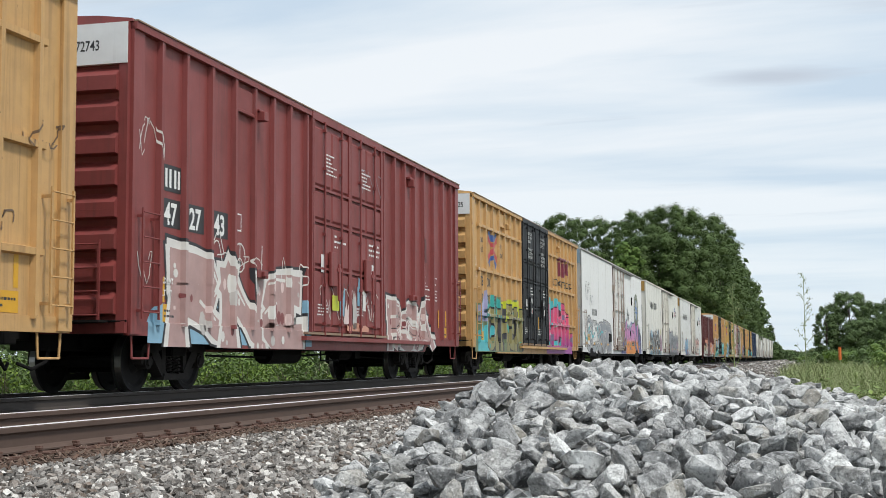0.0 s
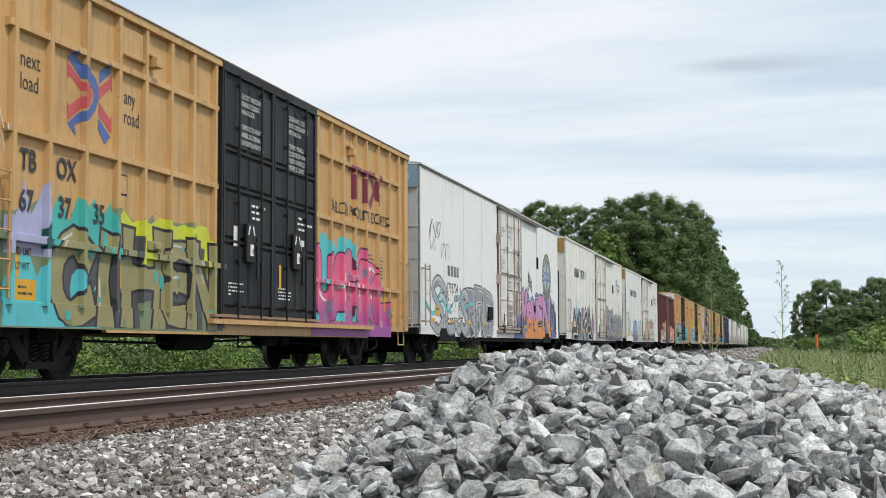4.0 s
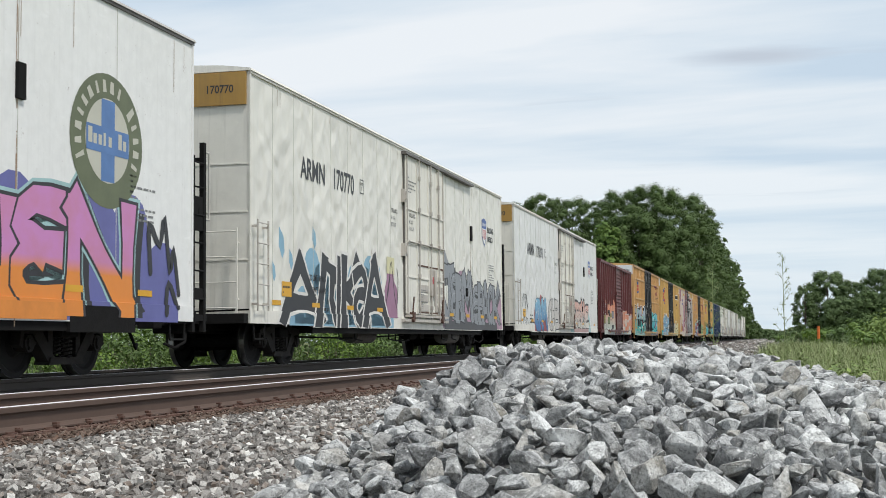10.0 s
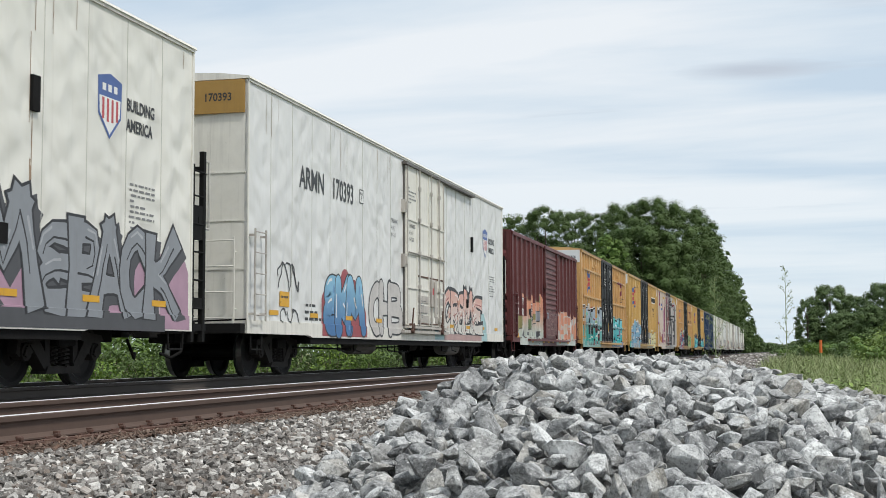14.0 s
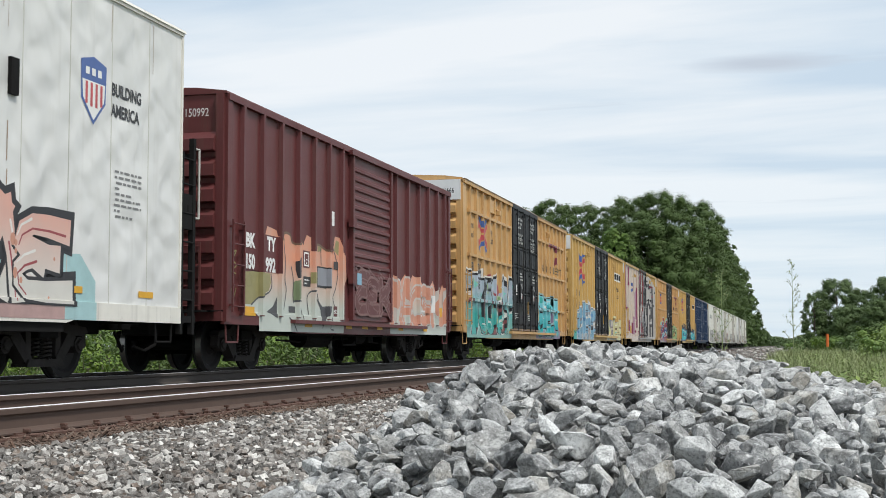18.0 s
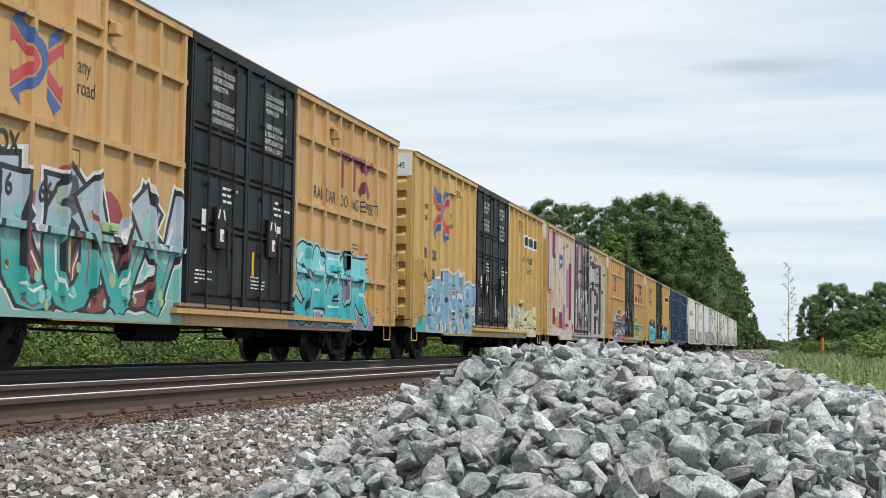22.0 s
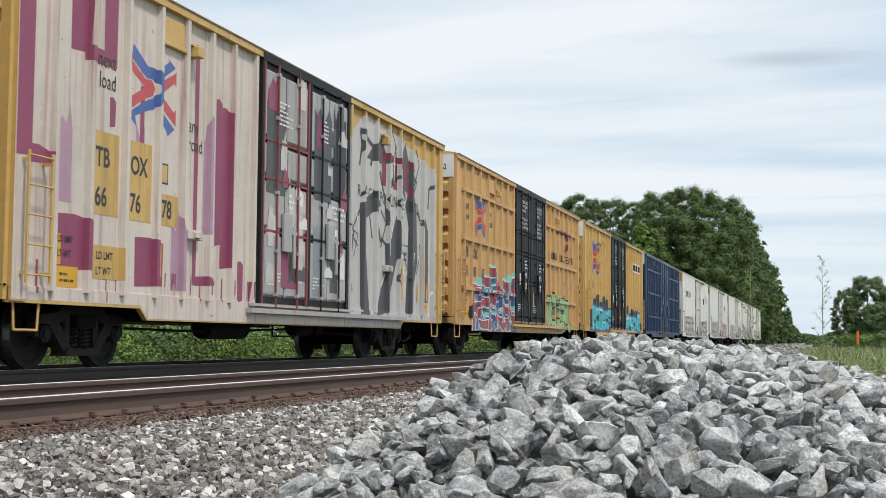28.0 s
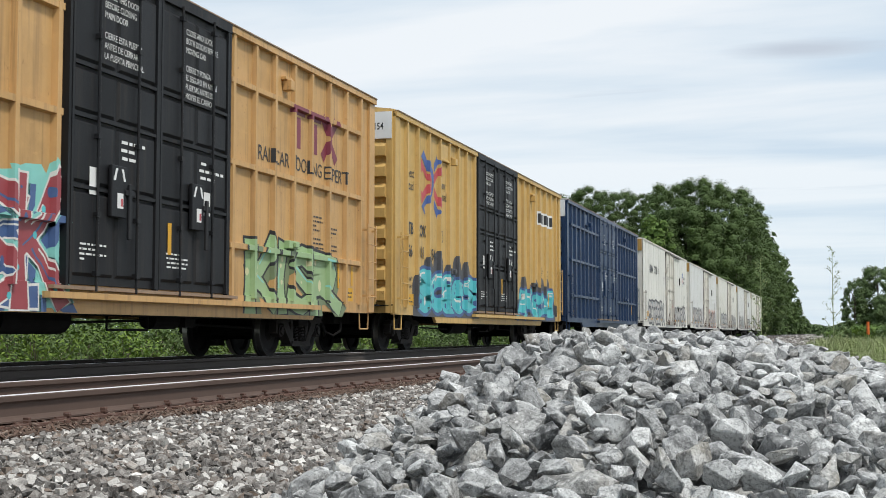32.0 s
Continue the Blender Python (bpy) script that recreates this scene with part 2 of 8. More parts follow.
def plain(name, c, rough=0.6, metal=0.0, k=0.7, scale=6.0, bump=0.25):
    n = Nodes(name)
    col = n.mix(n.ramp(n.noise(scale, 6, 0.65), 0.3, 0.72), c, shade(c, k))
    n.bump(n.noise(scale * 6, 5), bump, 0.01)
    return n.done(col, rough, metal)


def stone_mat(name, dark, mid, pale, warm, grain=1.0, vein=1.0):
    """Broken stone: each piece of its own grey, veins, crystals and dust on it."""
    n = Nodes(name)
    isl = n.t.nodes.new("ShaderNodeNewGeometry")
    pick = n.t.nodes.new("ShaderNodeMath"); pick.operation = "ADD"
    n.t.links.new(isl.outputs["Random Per Island"], pick.inputs[0]); n.t.links.new(n.info.outputs["Random"], pick.inputs[1])
    frac = n.t.nodes.new("ShaderNodeMath"); frac.operation = "FRACT"
    n.t.links.new(pick.outputs[0], frac.inputs[0])
    f = frac.outputs[0]
    col = n.mix(n.ramp(f, 0.0, 0.55), dark, mid)
    col = n.mix(n.ramp(f, 0.62, 1.0), col, pale)
    hop = n.t.nodes.new("ShaderNodeMath"); hop.operation = "PINGPONG"; hop.inputs[1].default_value = 0.13
    n.t.links.new(f, hop.inputs[0])
    col = n.mix(n.ramp(hop.outputs[0], 0.095, 0.13, 0.7), col, warm)
    col = n.mix(n.ramp(n.noise(26 * grain, 6, 0.62, distort=0.8), 0.44, 0.60, 0.60 * vein), col, pale)
    col = n.mix(n.ramp(n.noise(60 * grain, 6, 0.7, distort=0.5), 0.48, 0.62, 0.70 * vein), col, shade(dark, 0.62))
    col = n.mix(n.ramp(n.noise(260 * grain, 4, 0.7), 0.50, 0.64, 0.65 * vein), col, shade(dark, 0.40))
    col = n.mix(n.ramp(n.noise(200 * grain, 4, 0.7), 0.58, 0.68, 0.6 * vein), col, shade(pale, 1.35))
    n.bump(n.noise(75 * grain, 8, 0.66), 0.8, 0.006 / grain)
    return n.done(col, 0.85)


def leaf_mat(name, a, b, c):
    n = Nodes(name)
    isl = n.t.nodes.new("ShaderNodeNewGeometry")
    col = n.mix(isl.outputs["Random Per Island"], a, b)
    col = n.mix(n.ramp(n.noise(0.16, 3), 0.45, 0.7, 0.75), col, c)
    m = n.done(col, 0.62)
    n.b.inputs["Specular IOR Level"].default_value = 0.25
    return m


M_BALLAST = stone_mat("ballast_stone", (0.040, 0.036, 0.033), (0.178, 0.160, 0.146), (0.76, 0.74, 0.70), (0.20, 0.142, 0.104), 0.8, 0.4)
M_SCALE = stone_mat("rusty_chips", (0.045, 0.028, 0.020), (0.12, 0.070, 0.050), (0.26, 0.20, 0.16), (0.15, 0.08, 0.05), 0.8, 0.4)
M_ROCK = stone_mat("granite_rock", (0.105, 0.108, 0.110), (0.385, 0.390, 0.387), (0.74, 0.75, 0.74), (0.36, 0.33, 0.275), 0.9, 0.85)
M_STEEL = plain("worn_rail_head", (0.82, 0.82, 0.83), 0.38, 0.15, 0.88, 3.0, 0.05)
M_RAIL = plain("rusty_rail_web", (0.100, 0.064, 0.049), 0.8, 0.0, 0.75, 1.5, 0.2)
# darker copy of the rail web: the train's shadow put into the colour
M_SHADED_RAIL = plain("shaded_rail_web", (0.06, 0.05, 0.043), 0.75, 0.0, 0.75, 1.5, 0.2)
M_RUST = plain("rusty_iron", (0.125, 0.066, 0.048), 0.85, 0.0, 0.55, 14.0, 0.5)
M_TIE = plain("weathered_tie_wood", (0.12, 0.085, 0.065), 0.9, 0.0, 0.55, 9.0, 0.6)
M_BLACK = plain("black_undergear", (0.011, 0.0105, 0.0105), 0.9, 0.0, 0.6, 5.0, 0.3)
M_TRUCK = plain("grimy_cast_steel", (0.036, 0.032, 0.030), 0.85, 0.0, 0.55, 6.0, 0.4)
M_WHEEL = plain("wheel_steel", (0.015, 0.014, 0.014), 0.75, 0.1, 0.65, 7.0, 0.2)
M_TREAD = plain("polished_tread", (0.35, 0.34, 0.33), 0.35, 0.9, 0.7, 7.0, 0.1)
M_TANK = plain("grey_air_tank", (0.16, 0.15, 0.14), 0.6, 0.0, 0.6, 5.0, 0.3)
M_GALV = plain("galvanised_roof", (0.55, 0.53, 0.49), 0.55, 0.2, 0.7, 2.0, 0.2)
M_YELLOW = paint("railcar_yellow", (0.57, 0.34, 0.135), 0.78, 0.60, 0.75, dirt=(0.13, 0.075, 0.04))
M_YELLOW2 = paint("railcar_yellow_fresh", (0.58, 0.375, 0.125), 0.80, 0.52, 0.65, dirt=(0.14, 0.09, 0.045))
M_MAROON = paint("oxide_maroon", (0.235, 0.050, 0.046), 0.78, 0.50, 0.45, dirt=(0.075, 0.035, 0.03))
M_BROWN = paint("dark_oxide_brown", (0.115, 0.026, 0.026), 0.82, 0.35, 0.3)
M_WASHED = paint("whitewashed_door", (0.40, 0.39, 0.385), 0.72, 0.55, 0.7)
M_OVERSPRAY = paint("warm_white_overspray", (0.60, 0.53, 0.465), 0.82, 0.80, 0.85, dirt=(0.34, 0.16, 0.15))
M_PALE_SPRAY = paint("pale_grey_overspray", (0.50, 0.48, 0.46), 0.85, 0.5, 0.6, dirt=(0.16, 0.15, 0.16))
M_WHITE = paint("reefer_white", (0.76, 0.76, 0.745), 0.95, 0.08, 0.5)
M_STAINED = paint("rust_stained_white_door", (0.70, 0.68, 0.65), 0.86, 0.50, 0.95, dirt=(0.26, 0.15, 0.09))
M_GRIMY = paint("grimy_white_end", (0.52, 0.52, 0.51), 0.75, 0.45, 0.5)
M_CREAM = quilt_paint("cream_quilted_panel", (0.75, 0.735, 0.67))
M_PALE = quilt_paint("pale_grey_quilted_panel", (0.71, 0.71, 0.69))
M_CREAM_FLAT = paint("cream_smooth_panel", (0.72, 0.70, 0.635), 0.93, 0.3, 0.35)
M_SEAM = paint("grey_panel_seam", (0.55, 0.54, 0.49), 0.85, 0.35, 0.5)
M_HARDWARE = paint("rust_streaked_hardware", (0.50, 0.465, 0.42), 0.75, 0.70, 0.95)
M_RUSTED_FITTING = paint("rusted_door_fitting", (0.40, 0.33, 0.28), 0.7, 0.9, 1.0, dirt=(0.14, 0.075, 0.045))
M_BLUE = paint("navy_blue", (0.008, 0.031, 0.088), 0.85, 0.3, 0.25, 0.36)
M_DOOR = paint("black_door", (0.0145, 0.015, 0.017), 0.85, 0.25, 0.25, 0.5)
M_OCHRE = paint("ochre_end_panel", (0.36, 0.21, 0.05), 0.88, 0.3, 0.3)
M_RUSTY = paint("rusted_track", (0.30, 0.20, 0.13), 0.7, 0.7, 0.95)
M_EAVE = paint("dark_eave_trim", (0.13, 0.12, 0.11), 0.7, 0.5, 0.8)
for _m, _k in ((M_DOOR, 0.25), (M_BLACK, 0.2), (M_TRUCK, 0.3), (M_WHEEL, 0.35), (M_BALLAST, 0.25), (M_ROCK, 0.3), (M_TIE, 0.2)):
    _m.node_tree.nodes["Principled BSDF"].inputs["Specular IOR Level"].default_value = _k
M_INK = spray("faded_black_stencil", (0.20, 0.20, 0.20), 0.9)
M_SIGN_W = spray("white_lettering", (0.78, 0.78, 0.76), 0.9)
M_SIGN_K = spray("black_lettering", (0.030, 0.030, 0.032), 0.9)
M_PLATE_W = spray("white_end_panel", (0.72, 0.73, 0.73), 0.88)
M_PLATE_B = spray("faded_blue_end_panel", (0.22, 0.31, 0.38), 0.85)
M_STICKER = spray("yellow_sticker", (0.68, 0.36, 0.02), 0.85)
M_RED = spray("red_paint", (0.53, 0.085, 0.095))
M_LOGOBLUE = spray("blue_paint", (0.075, 0.135, 0.36))
M_BURG = spray("burgundy_paint", (0.22, 0.035, 0.060))
M_GRN = spray("olive_ring_paint", (0.13, 0.15, 0.08))
M_SKYB = spray("blue_cross_paint", (0.095, 0.20, 0.44))


# ---------------------------------------------------------------- mesh helpers
def bx(bm, x0, x1, y0, y1, z0, z1):
    vs = [bm.verts.new((x, y, z)) for x in (x0, x1) for y in (y0, y1) for z in (z0, z1)]
    for q in ((0, 1, 3, 2), (4, 6, 7, 5), (0, 4, 5, 1), (2, 3, 7, 6), (0, 2, 6, 4), (1, 5, 7, 3)):
        bm.faces.new([vs[i] for i in q])
    return vs


def cyl(bm, p, q, r, seg=10, r2=None):
    p, q = Vector(p), Vector(q)
    r2 = r if r2 is None else r2
    d = (q - p).normalized()
    a = d.orthogonal().normalized()
    b = d.cross(a)
    rings = []
    for c, rad in ((p, r), (q, r2)):
        rings.append([bm.verts.new(c + a * rad * math.cos(2 * math.pi * i / seg) + b * rad * math.sin(2 * math.pi * i / seg)) for i in range(seg)])
    for i in range(seg):
        j = (i + 1) % seg
        bm.faces.new((rings[0][i], rings[0][j], rings[1][j], rings[1][i]))
    bm.faces.new(rings[0][::-1]); bm.faces.new(rings[1])


def tube(bm, pts, r=0.012, seg=6):
    for p, q in zip(pts, pts[1:]):
        cyl(bm, p, q, r, seg)


def prism(bm, outline, x0, x1):
    """An outline in (y, z) given thickness along x."""
    a = [bm.verts.new((x0, y, z)) for y, z in outline]
    b = [bm.verts.new((x1, y, z)) for y, z in outline]
    n = len(outline)
    bm.faces.new(a[::-1]); bm.faces.new(b)
    for i in range(n):
        j = (i + 1) % n
        bm.faces.new((a[i], a[j], b[j], b[i]))


def mesh_of(name, bm, material, bevel=0.0, smooth=False):
    if bevel:
        bmesh.ops.bevel(bm, geom=bm.edges[:], offset=bevel, segments=1, affect="EDGES", clamp_overlap=True)
    bmesh.ops.recalc_face_normals(bm, faces=bm.faces[:])
    me = bpy.data.meshes.new(name)
    bm.to_mesh(me)
    bm.free()
    for m in (material if isinstance(material, (list, tuple)) else [material]):
        me.materials.append(m)
    if smooth:
        for p in me.polygons:
            p.use_smooth = True
    return me


def part(name, bm, material, parent=None, label="", bevel=0.0, smooth=False):
    """Link a bmesh, or a mesh made before, as one object under a thing or a part."""
    me = bm if isinstance(bm, bpy.types.Mesh) else mesh_of(name, bm, material, bevel, smooth)
    ob = new(name, me)
    ob.parent = parent
    if label:
        tagged(ob, label)
    return ob


def boxed(name, dims, material, parent, label="", bevel=0.0):
    bm = bmesh.new()
    bx(bm, *dims)
    return part(name, bm, material, parent, label, bevel)


def raw(name, verts, faces, material, smooth=False):
    me = bpy.data.meshes.new(name)
    me.from_pydata(verts, [], faces)
    me.materials.append(material)
    if smooth:
        me.polygons.foreach_set("use_smooth", [True] * len(me.polygons))
    me.update()
    return me


def bend(y):
    """How far the line has swung to the right of straight, y metres on."""
    u = (y - 115.0) / 22.0
    return 0.0085 * 22.0 * (math.log1p(math.exp(u)) if u < 30 else u)


SHARED = {}


def once(key, make):
    if key not in SHARED:
        SHARED[key] = make()
    return SHARED[key]

# ---------------------------------------------------------------- ground and track
def strip(name, xs_zs, ys, material, kind="structure", label=""):
    """A sheet with a cross profile of (x, z) that follows the line's bend."""
    verts = [(x + bend(y) if abs(x) < 60 else x, y, z) for y in ys for x, z in xs_zs]
    n = len(xs_zs)
    faces = [(i * n + j, i * n + j + 1, (i + 1) * n + j + 1, (i + 1) * n + j) for i in range(len(ys) - 1) for j in range(n - 1)]
    return tagged(new(name, raw(name, verts, faces, material, True)), label, kind=kind)


def ground_mat(name, a, b, c, scale):
    n = Nodes(name)
    col = n.mix(n.ramp(n.noise(scale, 6, 0.6), 0.35, 0.68), a, b)
    col = n.mix(n.ramp(n.noise(scale * 7, 6, 0.7), 0.45, 0.72, 0.7), col, c)
    n.bump(n.noise(scale * 20, 6, 0.7), 0.8, 0.05)
    return n.done(col, 0.95)


M_FIELD = ground_mat("rough_grass_ground", (0.10, 0.125, 0.035), (0.15, 0.17, 0.055), (0.085, 0.080, 0.035), 0.4)
# bed colour set darker than its stones to paint the shade in their gaps
M_SHADED_BED = stone_mat("ballast_bed", (0.030, 0.028, 0.025), (0.07, 0.064, 0.058), (0.20, 0.187, 0.175), (0.10, 0.075, 0.055), 0.5, 0.6)
# fines under the heap, coloured dark to stand for shade between its stones
M_SHADED_FINES = stone_mat("shaded_granite_fines", (0.03, 0.031, 0.031), (0.06, 0.061, 0.06), (0.14, 0.14, 0.137), (0.14, 0.125, 0.10), 0.7)

YS = [-40, -15, 0, 5, 10, 20, 40, 60, 80, 100, 115, 130, 150, 180, 220, 300, 400, 600, 900, 1500, 4000]
strip("ground", [(-4000, -2.0), (-300, -1.4), (-60, -1.25), (-20, -1.15), (-14.5, -1.1), (-13, -1.0), (-8, -0.9), (-3, -0.75), (-1.0, -0.62), (1.0, -0.55), (6, -0.55), (20, -0.7), (60, -0.8), (300, -1.0), (4000, -1.6)], YS, M_FIELD, label="rough green grass beside the railway")
strip("ballast_bed", [(-14.6, -1.12), (-13.0, -0.50), (-12.2, -0.26), (-8.4, -0.26), (-4.6, -0.24), (-3.2, -0.25), (-1.6, -0.40), (-0.3, -0.58), (0.2, -0.70)], YS[:-2], M_SHADED_BED, label="grey crushed stone ballast under both tracks")

RAIL_YS = [-15 + 7.5 * i for i in range(20)] + [150, 175, 200, 240, 300, 380, 480, 600, 800]


def sweep(profile, xr, ys):
    verts = [(xr + bend(y) + px, y, pz) for y in ys for px, pz in profile]
    n = len(profile)
    faces = [(i * n + j, i * n + (j + 1) % n, (i + 1) * n + (j + 1) % n, (i + 1) * n + j) for i in range(len(ys) - 1) for j in range(n)]
    return verts, faces


WEB = [(-0.076, -0.185), (0.076, -0.185), (0.076, -0.174), (0.030, -0.158), (0.010, -0.145), (0.009, -0.060), (0.014, -0.046), (-0.014, -0.046), (-0.009, -0.060), (-0.010, -0.145), (-0.030, -0.158), (-0.076, -0.174)]
HEAD = [(-0.037, -0.044), (0.037, -0.044), (0.038, -0.012), (0.034, -0.003), (0.026, 0.0), (-0.026, 0.0), (-0.034, -0.003), (-0.038, -0.012)]
for xr, web_m, lab in ((NEAR_RAIL, M_RAIL, "rusty brown rail of the empty track"), (FAR_RAIL, M_RAIL, "rusty brown rail of the empty track"),
                       (TRAIN_NEAR_RAIL, M_SHADED_RAIL, "steel rail under the train, coloured dark for the train's shadow"), (TRAIN_FAR_RAIL, M_SHADED_RAIL, "steel rail under the train, coloured dark for the train's shadow")):
    r = tagged(new("rail", raw("rail", *sweep(WEB, xr, RAIL_YS), web_m)), lab, "rail", "rails of both tracks")
    me = raw("rail_head", *sweep(HEAD, xr, RAIL_YS), web_m)
    me.materials.append(M_STEEL)
    for i, p in enumerate(me.polygons):
        p.material_index = 1 if i % len(HEAD) in (3, 4, 5) else 0
    h = new("rail_head", me)
    h.parent = r


def tie_mesh():
    bm = bmesh.new()
    bx(bm, -1.30, 1.30, -0.11, 0.11, -0.38, -0.200)
    return mesh_of("railroad_tie", bm, M_TIE, bevel=0.012)


def plate_mesh():
    bm = bmesh.new()
    bx(bm, -0.19, 0.27, -0.10, 0.10, -0.200, -0.187)
    for s in (-1, 1):
        bx(bm, 0.080 * s - 0.015, 0.080 * s + 0.015, -0.095, 0.095, -0.187, -0.176)
    return mesh_of("tie_plate", bm, M_RUST)


def spike_mesh():
    bm = bmesh.new()
    bx(bm, -0.010, 0.010, -0.010, 0.010, -0.19, -0.152)
    bx(bm, -0.030, 0.016, -0.018, 0.018, -0.164, -0.144)
    return mesh_of("rail_spike", bm, M_RUST, bevel=0.003)


def anchor_mesh():
    bm = bmesh.new()
    tube(bm, [(-0.10, 0.0, -0.175), (-0.085, 0.0, -0.20), (0.09, 0.01, -0.205), (0.20, 0.05, -0.196), (0.27, 0.16, -0.190)], 0.016, 5)
    return mesh_of("rail_anchor", bm, M_RUST)


def add_tie(y, xc):
    t = part("railroad_tie", once("tie", tie_mesh), None)
    t.location = (xc, y, random.uniform(-0.006, 0.004))
    t.rotation_euler = (0, 0, random.uniform(-0.012, 0.012))
    tagged(t, "weathered brown wooden railroad tie in ballast", "railroad tie", "ties of the empty track")
    for s in (-1, 1):
        p = part("tie_plate", once("plate", plate_mesh), None, t)
        p.location = (s * 0.725, 0, 0)
        if s < 0:
            p.rotation_euler = (0, 0, math.pi)
        for dx, dy in ((0.095, 0.055), (0.160, -0.045)):
            k = part("rail_spike", once("spike", spike_mesh), None, p)
            k.location, k.rotation_euler = (dx, dy, random.uniform(-0.010, 0.010) - (0.014 if dx > 0.12 else 0.0)), (0, 0, random.uniform(-0.2, 0.2))
        for dy in (-0.135, 0.135):
            a = part("rail_anchor", once("anchor", anchor_mesh), None, t)
            a.location = (s * 0.725, dy, 0)
            if s < 0:
                a.rotation_euler = (0, 0, math.pi)


XC = (NEAR_RAIL + FAR_RAIL) / 2
for i in range(56):
    add_tie(5.9 + 0.5 * i, XC)
verts, faces = [], []
for xc, y0, y1 in ((XC, 34.0, 130.0), ((TRAIN_NEAR_RAIL + TRAIN_FAR_RAIL) / 2, 3.0, 130.0)):
    y = y0
    while y < y1:
        b = len(verts)
        verts += [(xc + bend(y) + sx * 1.3, y + sy * 0.11, z) for sx in (-1, 1) for sy in (-1, 1) for z in (-0.38, -0.205)]
        faces += [tuple(b + k for k in q) for q in ((0, 1, 3, 2), (4, 6, 7, 5), (0, 4, 5, 1), (2, 3, 7, 6), (1, 5, 7, 3))]
        y += 0.5
tagged(new("railroad_ties", raw("railroad_ties", verts, faces, M_TIE)), "weathered brown wooden ties of both tracks", kind="stuff")

# ---------------------------------------------------------------- crushed stone
def stone_shape(rng, cuts, sx, sy, sz):
    """A block of stone broken along planes."""
    bm = bmesh.new()
    bx(bm, -1, 1, -1, 1, -1, 1)
    for _ in range(cuts):
        n = Vector((rng.gauss(0, 1), rng.gauss(0, 1), rng.gauss(0, 1))).normalized()
        reach = max(v.co.dot(n) for v in bm.verts)
        bmesh.ops.bisect_plane(bm, geom=bm.verts[:] + bm.edges[:] + bm.faces[:], plane_co=n * reach * rng.uniform(0.62, 0.86), plane_no=n, clear_outer=True)
        bmesh.ops.convex_hull(bm, input=bm.verts[:])
        bmesh.ops.delete(bm, geom=[f for f in bm.faces if f.calc_area() < 1e-6], context="FACES_ONLY")
    hull = bmesh.new()
    for v in bm.verts:
        hull.verts.new((v.co.x * sx, v.co.y * sy, v.co.z * sz))
    bm.free()
    bmesh.ops.remove_doubles(hull, verts=hull.verts[:], dist=0.10 * sx)
    bmesh.ops.convex_hull(hull, input=hull.verts[:])
    bmesh.ops.delete(hull, geom=[v for v in hull.verts if not v.link_faces], context="VERTS")
    return hull


rng = random.Random(77)
SMALL = []
for i in range(14):
    b = stone_shape(rng, 2, 0.78, 0.78 * rng.uniform(0.55, 0.9), 0.78 * rng.uniform(0.38, 0.72))
    bmesh.ops.dissolve_limit(b, angle_limit=0.25, verts=b.verts[:], edges=b.edges[:])
    b.verts.index_update()
    SMALL.append((np.array([v.co[:] for v in b.verts]), [[v.index for v in f.verts] for f in b.faces]))
    b.free()


def scatter(name, spots, material, label, stretch=(1.0, 1.0, 1.0)):
    """Many small stones joined: spots are (x, y, z, size)."""
    vs, fs, base = [], [], 0
    for x, y, z, s in spots:
        v, f = SMALL[rng.randrange(len(SMALL))]
        m = np.array(Euler((rng.gauss(0, 0.42), rng.gauss(0, 0.42), rng.uniform(0, 6.28))).to_matrix())
        w = (v * np.array(stretch)) @ m.T * s + np.array((x, y, z))
        vs.append(w)
        fs += [[base + k for k in q] for q in f]
        base += len(v)
    return tagged(new(name, raw(name, np.concatenate(vs).tolist(), fs, material)), label, kind="stuff")


def bed_z(x):
    for (a, p), (b, q) in zip(((-4.6, -0.24), (-3.2, -0.25), (-1.6, -0.40), (-0.3, -0.58)), ((-3.2, -0.25), (-1.6, -0.40), (-0.3, -0.58), (0.2, -0.70))):
        if a <= x <= b:
            return p + (q - p) * (x - a) / (b - a)
    return -0.24


spots = []
for y0, y1, per, lo, hi in ((4.6, 9.0, 1500, 0.013, 0.033), (9.0, 15.0, 1000, 0.015, 0.034), (15.0, 26.0, 330, 0.024, 0.044), (26.0, 60.0, 60, 0.035, 0.065), (60.0, 130.0, 16, 0.07, 0.11), (130.0, 260.0, 6, 0.12, 0.18)):
    for _ in range(int((y1 - y0) * 4.0 * per)):
        x, y = rng.uniform(-5.22, -1.2), rng.uniform(y0, y1)
        if x < -0.70 * y or x > -0.21 * y + 0.1 and y < 30.0:      # ends of the bed and ground behind the heap stay bare fines
            continue
        if x < -4.70 and (x < -4.90 or abs((y - 5.9 + 0.25) % 0.5 - 0.25) < 0.14):
            continue
        s = rng.uniform(lo, hi)
        spots.append((x + bend(y), y, bed_z(x) + s * (rng.uniform(-0.2, 1.6) if x > -4.60 else rng.uniform(-0.1, 0.5)), s))
for _ in range(2600):
    x, y = rng.uniform(FAR_RAIL + 0.12, NEAR_RAIL - 0.12), rng.uniform(5, 24)
    if abs((y - 5.9 + 0.25) % 0.5 - 0.25) < 0.12 and rng.random() < 0.8:
        continue
    spots.append((x, y, -0.235 + rng.uniform(-0.01, 0.02), rng.uniform(0.018, 0.034)))
for _ in range(5000):      # the shoulder between the tracks
    x, y = rng.uniform(-9.3, -8.2), rng.uniform(3, 60)
    spots.append((x, y, -0.25 + rng.uniform(0.0, 0.03), rng.uniform(0.03, 0.05)))
